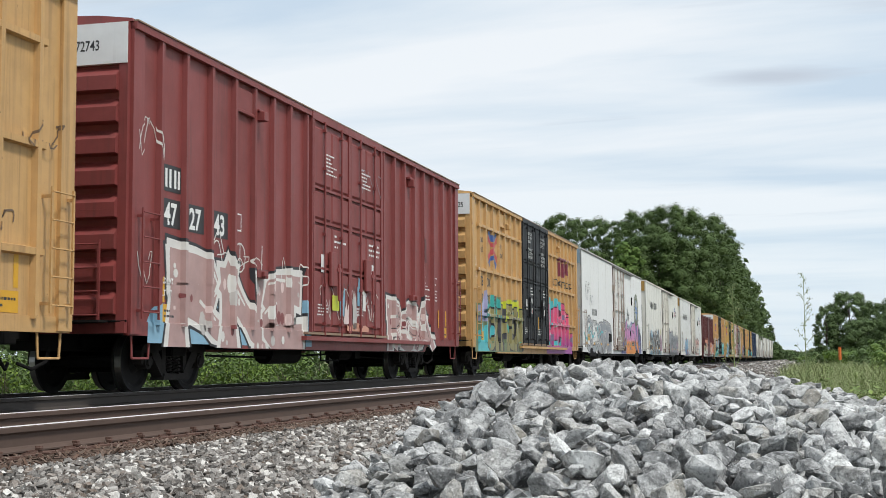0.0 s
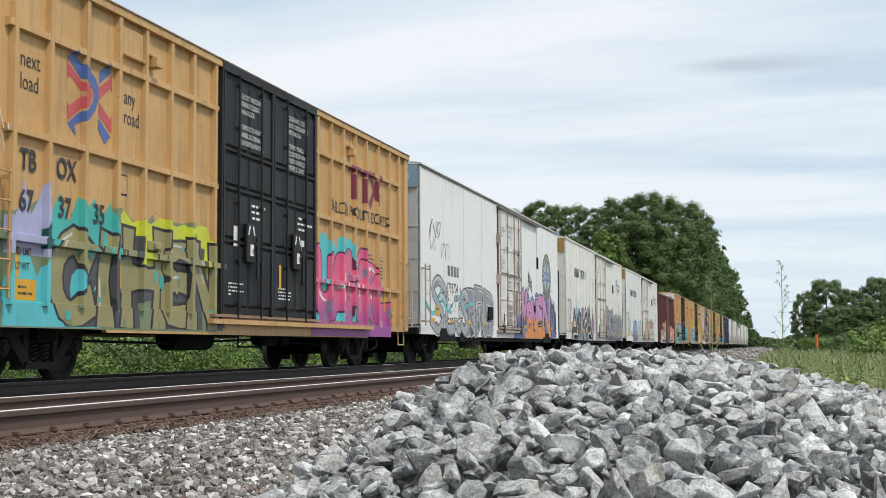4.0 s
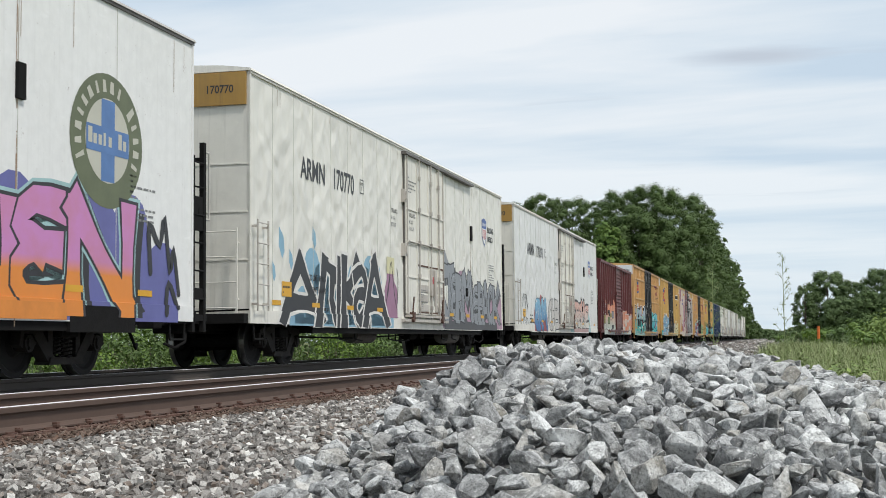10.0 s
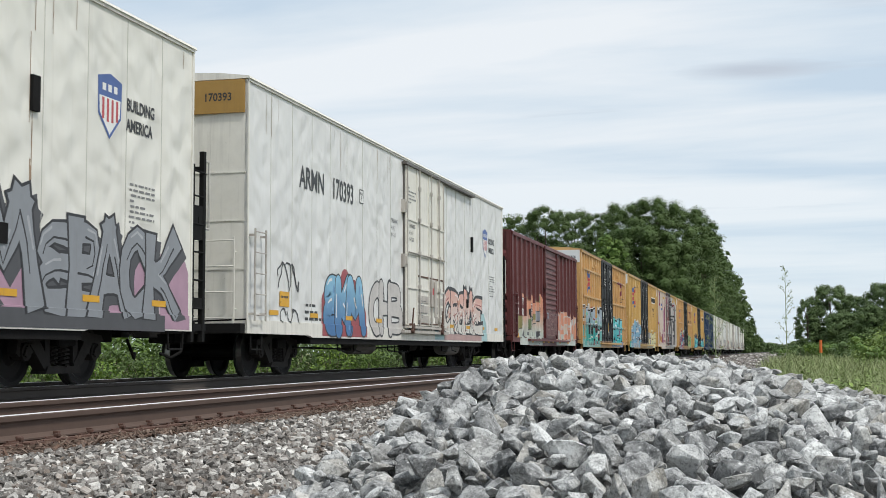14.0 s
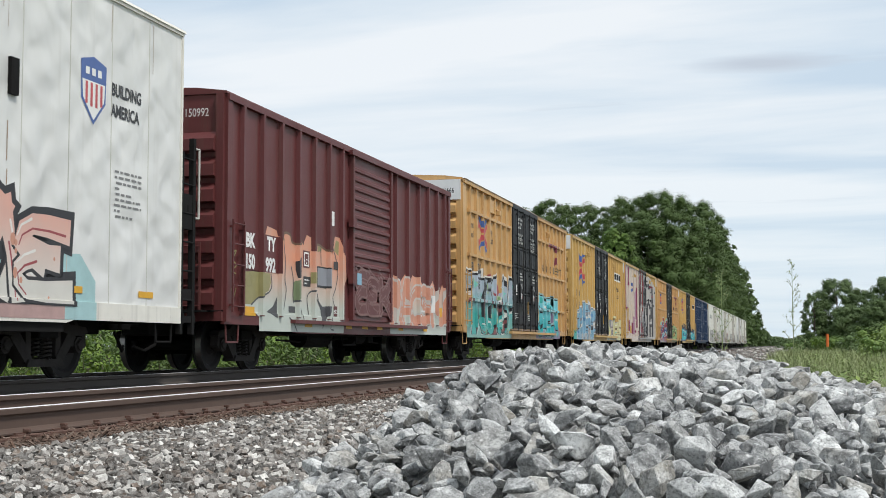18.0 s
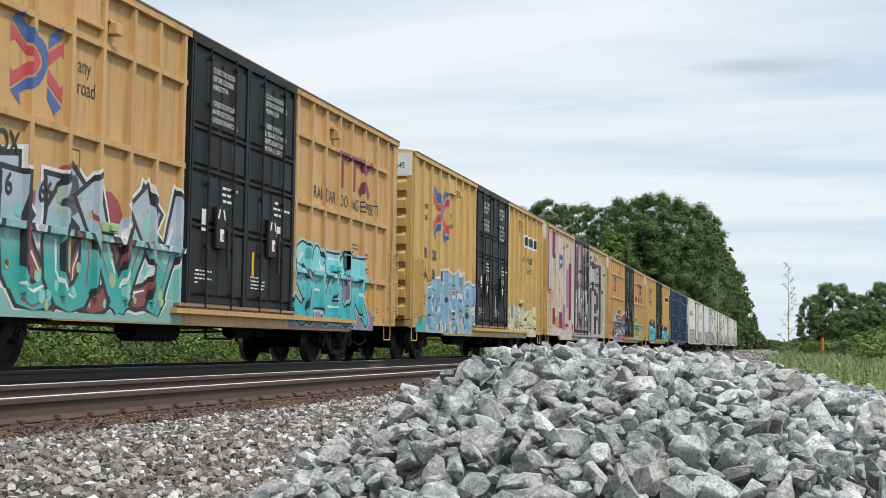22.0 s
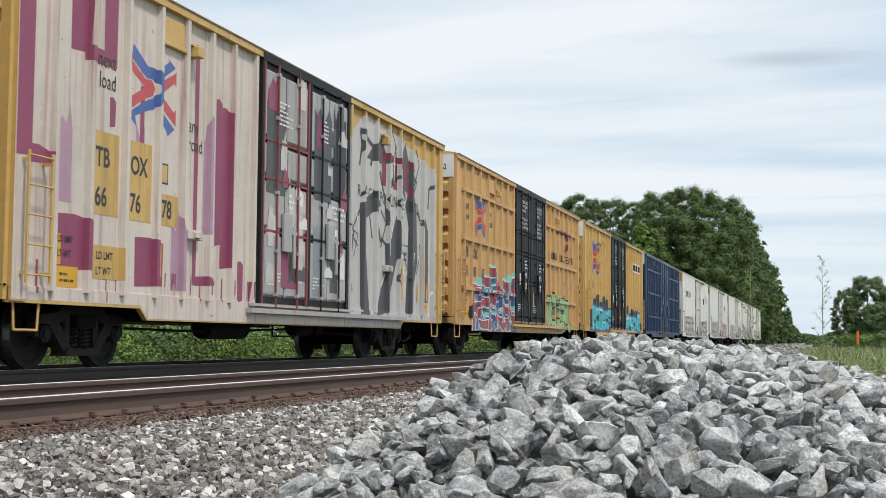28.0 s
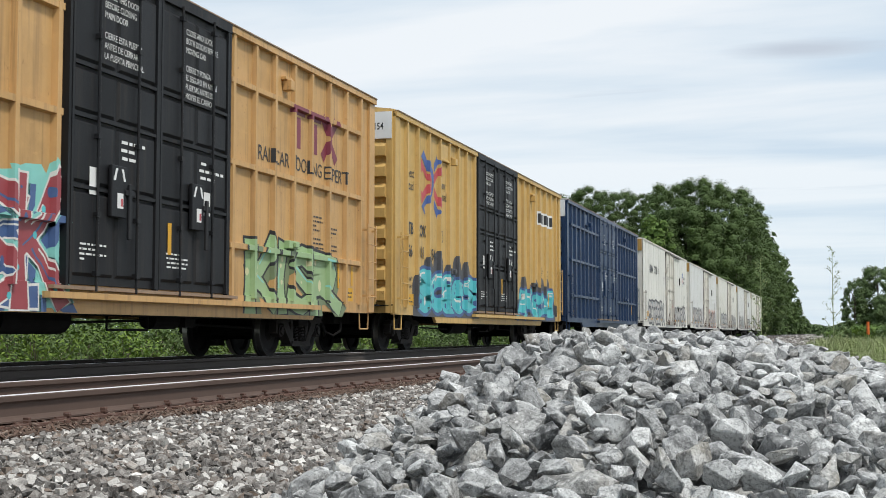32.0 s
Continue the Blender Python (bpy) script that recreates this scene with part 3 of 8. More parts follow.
for _ in range(5200):      # thinner where the heap has been tipped
    x, y = rng.uniform(-5.2, -1.2 + rng.gauss(0, 0.35)), 3.2 - 9.0 * rng.random() ** 1.5
    spots.append((x, y, bed_z(x) + rng.uniform(0.0, 0.02), rng.uniform(0.03, 0.05)))
scatter("ballast_stones", spots, M_BALLAST, "loose grey and brownish ballast stones")
spots = []
for _ in range(7000):      # rusty chips and scale beside the rail
    y = 4 + 26 * rng.random() ** 1.4
    spots.append((rng.uniform(-5.26, -4.72), y, -0.218 + rng.uniform(-0.01, 0.022), rng.uniform(0.010, 0.024)))
scatter("rust_chips", spots, M_SCALE, "rust-brown chips and splinters beside the rail", (2.6, 0.7, 0.45))

# ---- the heap of new stone before the camera
HEAP = (-0.3031, -0.0183, 0.5705, -0.5178, -0.0975, -0.1176)


def heap_z(x, y):
    z = HEAP[0] + HEAP[1] * x + HEAP[2] * y + HEAP[3] * x * x + HEAP[4] * x * y + HEAP[5] * y * y
    left = -0.74 + (y - 1.75) * 0.46      # the flank towards the track is steep
    z -= 0.95 * max(0.0, left - x)
    z += 0.030 * math.exp(-((x + 0.50) ** 2 + (y - 2.2) ** 2) / 0.04) - 0.040 * math.exp(-((x + 0.05) ** 2 + (y - 2.5) ** 2) / 0.04)
    z += 0.024 * math.exp(-((x - 0.16) ** 2 + (y - 2.6) ** 2) / 0.06)
    z -= 0.90 * max(0.0, 1.22 - y)
    return max(z, -0.75)


def foot_z(x):
    """The ground or the ballast bed under the heap."""
    return max(bed_z(x) if x < 0.0 else -0.75, -0.62 + 0.035 * (x + 1.0))


# sheet below the stones; its dark colour paints the shade in their gaps
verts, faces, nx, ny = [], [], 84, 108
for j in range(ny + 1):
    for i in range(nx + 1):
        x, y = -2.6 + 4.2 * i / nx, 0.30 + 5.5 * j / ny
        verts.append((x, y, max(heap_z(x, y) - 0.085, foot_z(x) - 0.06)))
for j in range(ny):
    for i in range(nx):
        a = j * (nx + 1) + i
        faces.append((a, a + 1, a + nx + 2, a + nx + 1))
heap = tagged(new("rock_pile", raw("rock_pile", verts, faces, M_SHADED_FINES)), "heap of freshly crushed grey granite ballast", "rock pile")
def broken_stone(rng, cuts, size, wide, high, chip):
    """A piece of crushed rock: a wedge between a few corners, its edges chipped and its faces uneven."""
    hull, corners = bmesh.new(), []
    while len(corners) < cuts + 6:
        p = Vector((rng.gauss(0, 1), rng.gauss(0, 1), rng.gauss(0, 1))).normalized() * rng.uniform(0.92, 1.08)
        if all((p - q).length > 0.52 for q in corners):
            corners.append(p)
    for p in corners:
        hull.verts.new((p.x * size * 1.12, p.y * size * wide * 1.12, p.z * size * high * 1.12))
    bmesh.ops.convex_hull(hull, input=hull.verts[:])
    bmesh.ops.delete(hull, geom=[v for v in hull.verts if not v.link_faces], context="VERTS")
    bmesh.ops.dissolve_limit(hull, angle_limit=0.20, verts=hull.verts[:], edges=hull.edges[:])
    bmesh.ops.bevel(hull, geom=hull.edges[:], offset=chip, segments=1, affect="EDGES", clamp_overlap=True)
    bmesh.ops.triangulate(hull, faces=hull.faces[:])
    return hull


BIG, LOW, ROUGH = [], [], []
rng = random.Random(5)
for i in range(40):
    b = broken_stone(rng, rng.choice((3, 4, 5, 6)), 0.034, rng.uniform(0.58, 0.92), rng.uniform(0.32, 0.74), 0.0012)
    LOW.append(mesh_of("rock", b.copy(), M_ROCK))
    c = b.copy()
    bmesh.ops.dissolve_limit(c, angle_limit=0.7, verts=c.verts[:], edges=c.edges[:])
    bmesh.ops.triangulate(c, faces=c.faces[:])
    ROUGH.append(mesh_of("rock", c, M_ROCK))
    bmesh.ops.subdivide_edges(b, edges=b.edges[:], cuts=1, use_grid_fill=True)
    bmesh.ops.triangulate(b, faces=b.faces[:])
    b.normal_update()
    off = Vector((i * 3.7, i * 1.9, 0))
    moves = [(v, v.normal * (0.0022 * noise.noise(v.co * 55 + off) + 0.0012 * noise.noise(v.co * 170 + off))) for v in b.verts]
    for v, d in moves:
        v.co += d
    BIG.append(mesh_of("rock", b, M_ROCK))


def pour(rng, tries, sizes, apart, drop, rocks, cells):
    """Drop stones on the heap where there is room; drop is how deep they may sit."""
    for _ in range(tries):
        x, y = rng.uniform(-2.4, 1.5), rng.uniform(0.9, 5.7)
        z = heap_z(x, y)
        if z < foot_z(x) - 0.02:
            continue
        s = rng.uniform(*sizes) * (1.3 if y > 3.7 or z < -0.2 else 1.0)
        key = (int(x / 0.1), int(y / 0.1))
        near = [q for dx in (-1, 0, 1) for dy in (-1, 0, 1) for q in cells.get((key[0] + dx, key[1] + dy), [])]
        if any((q[0] - x) ** 2 + (q[1] - y) ** 2 < (apart * (q[3] + s)) ** 2 for q in near):
            continue
        r = (x, y, z + rng.uniform(*drop), s)
        rocks.append(r)
        cells.setdefault(key, []).append(r)


def tumble(rng):
    return Euler((rng.gauss(0, 0.48), rng.gauss(0, 0.48), rng.uniform(0, 6.28)))


rocks, under = [], []
cells = {}
pour(rng, 1700, (0.024, 0.030), 0.80, (-0.010, 0.008), rocks, cells)
pour(rng, 42000, (0.0150, 0.0235), 0.69, (-0.012, 0.014), rocks, cells)
pour(rng, 60000, (0.0085, 0.013), 0.70, (-0.008, 0.015), rocks, cells)
pour(rng, 26000, (0.018, 0.026), 0.74, (-0.046, -0.030), under, {})
# those nearest the heap's face towards the eye first
rocks.sort(key=lambda q: (q[0] + 0.25) ** 2 * 1.2 + (q[1] - 1.6) ** 2)
for x, y, z, s in rocks[:300]:
    o = part("rock", BIG[rng.randrange(len(BIG))], None, heap)
    o.matrix_basis = Matrix.LocRotScale((x, y, z), tumble(rng), (s / 0.030,) * 3)
# the rest of the heap, joined
VF = [[(np.array([v.co[:] for v in me.vertices]), np.array([q.vertices[:] for q in me.polygons])) for me in group] for group in (LOW, ROUGH)]
vs, fs, base = [], [], 0
for i, (x, y, z, s) in enumerate(rocks[300:] + under):
    v, f = VF[0 if y < 3.1 and -0.72 * y < x < 0.16 * y and i < len(rocks) - 300 else 1][rng.randrange(len(BIG))]
    m = np.array(tumble(rng).to_matrix())
    vs.append(v @ m.T * (s / 0.030) + np.array((x, y, z)))
    fs.append(f + base)
    base += len(v)
o = tagged(new("rock_rest", raw("rock_rest", np.concatenate(vs).tolist(), np.concatenate(fs).tolist(), M_ROCK)), "crushed granite pieces of the heap's far side", kind="stuff")
o.parent = heap
spots = []
for x, y, z, s in rocks:      # chips down in the gaps
    px, py = x + rng.uniform(-0.04, 0.04), y + rng.uniform(-0.04, 0.04)
    spots.append((px, py, max(heap_z(px, py), foot_z(px)) - rng.uniform(0.020, 0.050), rng.uniform(0.008, 0.016)))
o = scatter("rock_rubble", spots, M_ROCK, "small crushed granite chips of the heap")
o.parent = heap

# ---------------------------------------------------------------- plants
L_OAK = leaf_mat("oak_leaves", (0.066, 0.107, 0.031), (0.082, 0.126, 0.038), (0.062, 0.100, 0.030))
L_PALE = leaf_mat("pale_leaves", (0.075, 0.135, 0.030), (0.13, 0.20, 0.045), (0.10, 0.16, 0.04))
L_BUSH = leaf_mat("bush_leaves", (0.055, 0.105, 0.018), (0.17, 0.26, 0.042), (0.05, 0.09, 0.025))
L_WEED = leaf_mat("weed_leaves", (0.095, 0.15, 0.04), (0.23, 0.31, 0.08), (0.12, 0.18, 0.05))
L_FAR = leaf_mat("far_leaves", (0.088, 0.136, 0.051), (0.106, 0.156, 0.058), (0.084, 0.130, 0.048))
M_BARK = plain("bark", (0.12, 0.095, 0.075), 0.95, 0.0, 0.55, 5.0, 0.8)
M_GRASS = leaf_mat("grass_blades", (0.16, 0.205, 0.075), (0.33, 0.36, 0.19), (0.21, 0.25, 0.11))
M_STALK = plain("dry_stalk", (0.27, 0.33, 0.15), 0.9, 0.0, 0.7, 8.0, 0.2)


BLOB = bmesh.new()
bmesh.ops.create_icosphere(BLOB, subdivisions=1, radius=1.0)
BLOB_V = [v.co.copy() for v in BLOB.verts]
BLOB_F = [tuple(v.index for v in f.verts) for f in BLOB.faces]
BLOB.free()


def leaf_cloud(rng, clumps, leaves, size, flat=0.5, rough=0.16, core=0.0):
    """Leaves gathered in clumps: clumps are (x, y, z, radius)."""
    vs, fs = [], []
    for cx, cy, cz, cr in clumps:
        if core:      # the thick of the twigs, knobbly
            i, off = len(vs), Vector((cx, cy, cz))
            for v in BLOB_V:
                k = cr * core * (1.0 + 0.35 * noise.noise(v * 2.3 + off) + 0.18 * noise.noise(v * 6.0 + off))
                vs.append(Vector((cx + v.x * k, cy + v.y * k, cz + v.z * k * 0.8)))
            fs += [tuple(q + i for q in f) for f in BLOB_F]
        n = max(6, int(leaves * cr * cr))
        for _ in range(n):
            a, u = rng.uniform(0, 6.283), rng.uniform(-0.75, 1.0)
            h = math.sqrt(max(0.0, 1 - u * u))
            k = cr * rng.uniform(0.60, 1.12)
            p = Vector((cx + math.cos(a) * h * k, cy + math.sin(a) * h * k, cz + u * k * 0.8))
            nrm = Vector((math.cos(a) * h, math.sin(a) * h, u + flat)) + Vector((rng.gauss(0, rough), rng.gauss(0, rough), rng.gauss(0, rough)))
            nrm.normalize()
            t = nrm.orthogonal().normalized()
            t.rotate(Matrix.Rotation(rng.uniform(0, 6.28), 3, nrm))
            b = nrm.cross(t)
            s = size * rng.uniform(0.6, 1.35)
            i = len(vs)
            vs += [p - t * s, p - b * s * 0.55 + nrm * s * 0.12, p + t * s, p + b * s * 0.55 + nrm * s * 0.12]
            fs.append((i, i + 1, i + 2, i + 3))
    return vs, fs


def tree_meshes(seed, height, half, leaf, size, density, low=0.18):
    """A trunk with limbs, and a crown of clumps with gaps between them."""
    rng = random.Random(seed)
    bm = bmesh.new()
    r0 = height * 0.018
    cyl(bm, (0, 0, 0), (0.1, 0.1, height * 0.45), r0, 9, r0 * 0.6)
    cyl(bm, (0.1, 0.1, height * 0.45), (0.0, 0.2, height * 0.85), r0 * 0.6, 8, r0 * 0.15)
    clumps = []
    n = 130
    for i in range(n):
        u = low + (1 - low) * ((i + 0.5) / n) ** 0.85
        w = half * math.sqrt(max(0.02, 1 - ((u - 0.52) / 0.53) ** 2)) * (0.78 + 0.24 * rng.random())
        a = i * 2.39996 + rng.uniform(-0.5, 0.5)
        k = rng.uniform(0.3, 1.0) ** 0.6
        c = (math.cos(a) * w * k, math.sin(a) * w * k, height * u * rng.uniform(0.94, 1.0))
        cr = half * rng.uniform(0.15, 0.32) * (1.15 - 0.40 * u)
        clumps.append((c[0], c[1], min(c[2], height - cr * 0.8), cr))
        if i % 10 == 0:
            cyl(bm, (0.05, 0.1, height * (0.25 + 0.45 * u)), (c[0] * 0.85, c[1] * 0.85, c[2]), r0 * 0.30, 6, r0 * 0.06)
    trunk = mesh_of("trunk", bm, M_BARK)
    vs, fs = leaf_cloud(rng, clumps, density, size, 0.5, 0.13, 0.52)
    return trunk, raw("crown", vs, fs, leaf)


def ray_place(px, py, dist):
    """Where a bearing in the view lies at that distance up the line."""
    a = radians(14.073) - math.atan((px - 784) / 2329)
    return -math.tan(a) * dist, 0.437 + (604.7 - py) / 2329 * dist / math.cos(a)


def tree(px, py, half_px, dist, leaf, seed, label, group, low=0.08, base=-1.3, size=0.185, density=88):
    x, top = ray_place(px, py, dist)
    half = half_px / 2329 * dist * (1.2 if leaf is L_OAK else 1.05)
    t = new("tree")
    t.location = (x, dist, base)
    t.rotation_euler = (0, 0, seed * 1.3)
    tagged(t, label, "tree", group)
    trunk, crown = tree_meshes(seed, top - base, half, leaf, size, density, low)
    part("trunk", trunk, None, t)
    part("crown", crown, None, t)


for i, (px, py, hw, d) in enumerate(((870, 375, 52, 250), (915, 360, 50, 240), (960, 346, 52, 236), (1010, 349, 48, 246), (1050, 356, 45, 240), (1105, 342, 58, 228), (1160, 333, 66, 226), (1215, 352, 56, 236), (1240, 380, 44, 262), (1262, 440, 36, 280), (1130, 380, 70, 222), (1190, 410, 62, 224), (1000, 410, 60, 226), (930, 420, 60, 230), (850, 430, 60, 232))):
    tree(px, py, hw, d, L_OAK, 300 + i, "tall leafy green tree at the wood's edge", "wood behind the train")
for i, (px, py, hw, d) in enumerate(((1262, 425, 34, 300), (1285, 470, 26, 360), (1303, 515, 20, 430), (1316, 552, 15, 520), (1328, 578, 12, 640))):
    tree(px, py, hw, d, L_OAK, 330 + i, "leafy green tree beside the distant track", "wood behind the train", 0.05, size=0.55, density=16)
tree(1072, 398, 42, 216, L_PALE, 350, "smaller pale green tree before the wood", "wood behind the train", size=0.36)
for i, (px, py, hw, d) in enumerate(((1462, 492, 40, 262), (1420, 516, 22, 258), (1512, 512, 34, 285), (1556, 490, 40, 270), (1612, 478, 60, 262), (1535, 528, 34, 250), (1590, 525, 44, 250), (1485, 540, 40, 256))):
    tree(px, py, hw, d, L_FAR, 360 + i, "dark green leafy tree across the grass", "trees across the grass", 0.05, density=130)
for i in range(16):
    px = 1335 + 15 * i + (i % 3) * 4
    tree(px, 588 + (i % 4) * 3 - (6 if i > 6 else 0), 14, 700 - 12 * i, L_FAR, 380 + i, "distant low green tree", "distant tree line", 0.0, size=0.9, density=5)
# undergrowth along the foot of the wood
rng = random.Random(9)
clumps = []
for i in range(90):
    x = -58 + 48 * rng.random()
    clumps.append((x, 212 + rng.uniform(-4, 10), rng.uniform(-0.8, 3.0), rng.uniform(1.6, 3.4)))
tagged(new("undergrowth", raw("undergrowth", *leaf_cloud(rng, clumps, 26, 0.42), L_OAK)), "dark green undergrowth at the foot of the wood", kind="stuff")


def shrub(x, y, h, r, leaf, seed, label, group, size=0.075, density=420, core=0.0):
    rng = random.Random(seed)
    s = tagged(new("shrub"), label, "shrub", group)
    s.location = (x, y, -1.15)
    bm = bmesh.new()
    clumps = []
    for i in range(15):
        a, k = rng.uniform(0, 6.28), rng.uniform(0.1, 0.9)
        c = (math.cos(a) * r * k, math.sin(a) * r * k, h * rng.uniform(0.15, 0.88))
        clumps.append((*c, r * rng.uniform(0.24, 0.42)))
        cyl(bm, (0.05 * math.cos(a), 0.05 * math.sin(a), 0), c, 0.020, 5, 0.006)
    part("woody_stem", bm, M_BARK, s)
    part("leaves", raw("leaves", *leaf_cloud(rng, clumps, density, size, core=core), leaf), None, s)


for i in range(46):
    y = 13 + 2.15 * i + rng.uniform(-0.7, 0.7)
    far = 1.0 + i / 30
    shrub(-16.5 - rng.uniform(0, 2.6) - (1.5 if i % 2 else 0), y, rng.uniform(1.5, 2.5), rng.uniform(1.1, 1.7), L_BUSH if i % 3 == 0 else L_OAK if i % 3 == 1 else L_PALE, 500 + i, "bright green leafy shrub beyond the track", "hedge beyond the track", 0.046 * far, 640 / far / far)
for i in range(26):
    shrub(-27.0 - rng.uniform(0, 4), 10 + 4.4 * i, rng.uniform(2.8, 3.6), rng.uniform(2.4, 3.2), L_FAR, 700 + i, "dark green leafy shrub beyond the track", "hedge beyond the track", 0.17, 60)
for i in range(30):
    shrub(-21.5 - rng.uniform(0, 4), 12 + 3.6 * i, rng.uniform(2.4, 3.4), rng.uniform(1.8, 2.6), L_BUSH if i % 4 == 0 else L_FAR, 560 + i, "dark green leafy shrub beyond the track", "hedge beyond the track", 0.13, 70)
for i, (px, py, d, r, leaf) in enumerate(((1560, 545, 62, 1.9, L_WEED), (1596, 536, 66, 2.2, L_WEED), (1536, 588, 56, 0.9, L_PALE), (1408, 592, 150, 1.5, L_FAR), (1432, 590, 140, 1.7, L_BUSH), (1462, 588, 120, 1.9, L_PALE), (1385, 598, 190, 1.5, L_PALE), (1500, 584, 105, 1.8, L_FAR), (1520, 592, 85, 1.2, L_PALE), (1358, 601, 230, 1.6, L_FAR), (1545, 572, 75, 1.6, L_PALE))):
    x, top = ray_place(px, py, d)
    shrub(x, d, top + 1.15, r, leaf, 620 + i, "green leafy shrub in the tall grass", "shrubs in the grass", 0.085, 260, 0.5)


def blades(name, n, x0, x1, y0, y1, lo, hi, width, seed, zbase=-0.56):
    rng = random.Random(seed)
    vs, fs = [], []
    for _ in range(n):
        y = y0 + (y1 - y0) * rng.random() ** 1.3
        x = x0 + (x1 - x0) * rng.random()
        h, a, lean = rng.uniform(lo, hi), rng.uniform(0, 6.28), rng.uniform(0.1, 0.9)
        dx, dy = math.cos(a), math.sin(a)
        w = width * rng.uniform(0.6, 1.3)
        i = len(vs)
        vs += [(x - dy * w, y + dx * w, zbase), (x + dy * w, y - dx * w, zbase), (x + dx * h * lean * 0.4 + dy * w * 0.7, y + dy * h * lean * 0.4 - dx * w * 0.7, zbase + h * 0.6), (x + dx * h * lean * 0.4 - dy * w * 0.7, y + dy * h * lean * 0.4 + dx * w * 0.7, zbase + h * 0.6), (x + dx * h * lean, y + dy * h * lean, zbase + h)]
        fs += [(i, i + 1, i + 2, i + 3), (i + 3, i + 2, i + 4)]
    return tagged(new(name, raw(name, vs, fs, M_GRASS)), "tall rough green and straw grass", kind="stuff")


blades("tall_grass", 17000, -0.2, 9.0, 9.0, 42.0, 0.2, 0.74, 0.006, 1)
blades("tall_grass", 900, -0.2, 9.0, 9.0, 42.0, 0.55, 1.0, 0.005, 4)
blades("tall_grass", 17000, -0.6, 16.0, 38.0, 110.0, 0.3, 0.85, 0.014, 2)
blades("tall_grass", 1100, -0.6, 16.0, 38.0, 110.0, 0.7, 1.1, 0.012, 5)
blades("tall_grass", 9000, -18.0, -13.8, 8.0, 90.0, 0.25, 0.8, 0.010, 3, -1.12)
blades("tall_grass", 9000, -0.55, 8.0, -10.0, 9.0, 0.05, 0.30, 0.007, 7, -0.57)
# low leafy weeds among the grass
rng = random.Random(31)
clumps = []
for i in range(1000):
    y = 10 + 75 * rng.random() ** 1.4
    clumps.append((rng.uniform(-0.4, 9.0 if y < 40 else 15.0), y, -0.56 + rng.uniform(0.05, 0.42), rng.uniform(0.12, 0.42)))
tagged(new("leafy_weeds", raw("leafy_weeds", *leaf_cloud(rng, clumps, 700, 0.040), L_WEED)), "low leafy green weeds in the grass", kind="stuff")


def weed(px, py, dist, seed, label):
    """A tall weed: one stem with short side shoots and seed tufts."""
    rng = random.Random(seed)
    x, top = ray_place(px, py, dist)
    w = tagged(new("weed"), label, "weed", "tall weeds behind the heap")
    w.location = (x, dist, -0.56)
    h = top + 0.56
    bm = bmesh.new()
    cyl(bm, (0, 0, 0), (0, 0, h), 0.0075, 6, 0.003)
    part("stem", bm, M_STALK, w)
    bm, clumps = bmesh.new(), []
    for i in range(26):
        z = h * (0.12 + 0.86 * i / 25)
        a, r = rng.uniform(0, 6.28), 0.15 * (1 - i / 27) + 0.03
        e = (math.cos(a) * r, math.sin(a) * r, z + r * 1.3)
        cyl(bm, (0, 0, z), e, 0.004, 4, 0.002)
        clumps.append((*e, 0.035)); clumps.append((e[0] * 0.5, e[1] * 0.5, z + r * 0.65, 0.03))
    tagged(part("side_shoots", bm, M_STALK, w), kind="stuff")
    tagged(part("seed_tuft", raw("seed_tuft", *leaf_cloud(rng, clumps, 9000, 0.010), M_STALK), None, w), kind="stuff")


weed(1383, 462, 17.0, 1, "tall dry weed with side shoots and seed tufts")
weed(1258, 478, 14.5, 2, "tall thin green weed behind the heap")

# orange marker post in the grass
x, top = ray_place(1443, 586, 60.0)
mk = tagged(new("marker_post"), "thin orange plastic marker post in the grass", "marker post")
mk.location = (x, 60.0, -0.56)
bm = bmesh.new()
cyl(bm, (0, 0, 0), (0, 0, top + 0.56 - 0.42), 0.03, 10)
part("post", bm, M_STALK, mk)
bm = bmesh.new()
cyl(bm, (0, 0, top + 0.56 - 0.55), (0, 0, top + 0.56), 0.062, 12)
part("orange_sleeve", bm, spray("orange_plastic", (0.72, 0.16, 0.03), 0.9), mk, "orange plastic sleeve")

# ---------------------------------------------------------------- the train
# A car's own space: x = 0 is the side that is seen, the body goes to x = -3.2, y = 0 is its leading end, z = 0 the rail head.
WIDE = 3.2
POST_D, POST_W, POST_S = 0.082, 0.042, 0.018     # depth, half width, slope of a side post
WHEELSETS = []
CAR_LIST = []


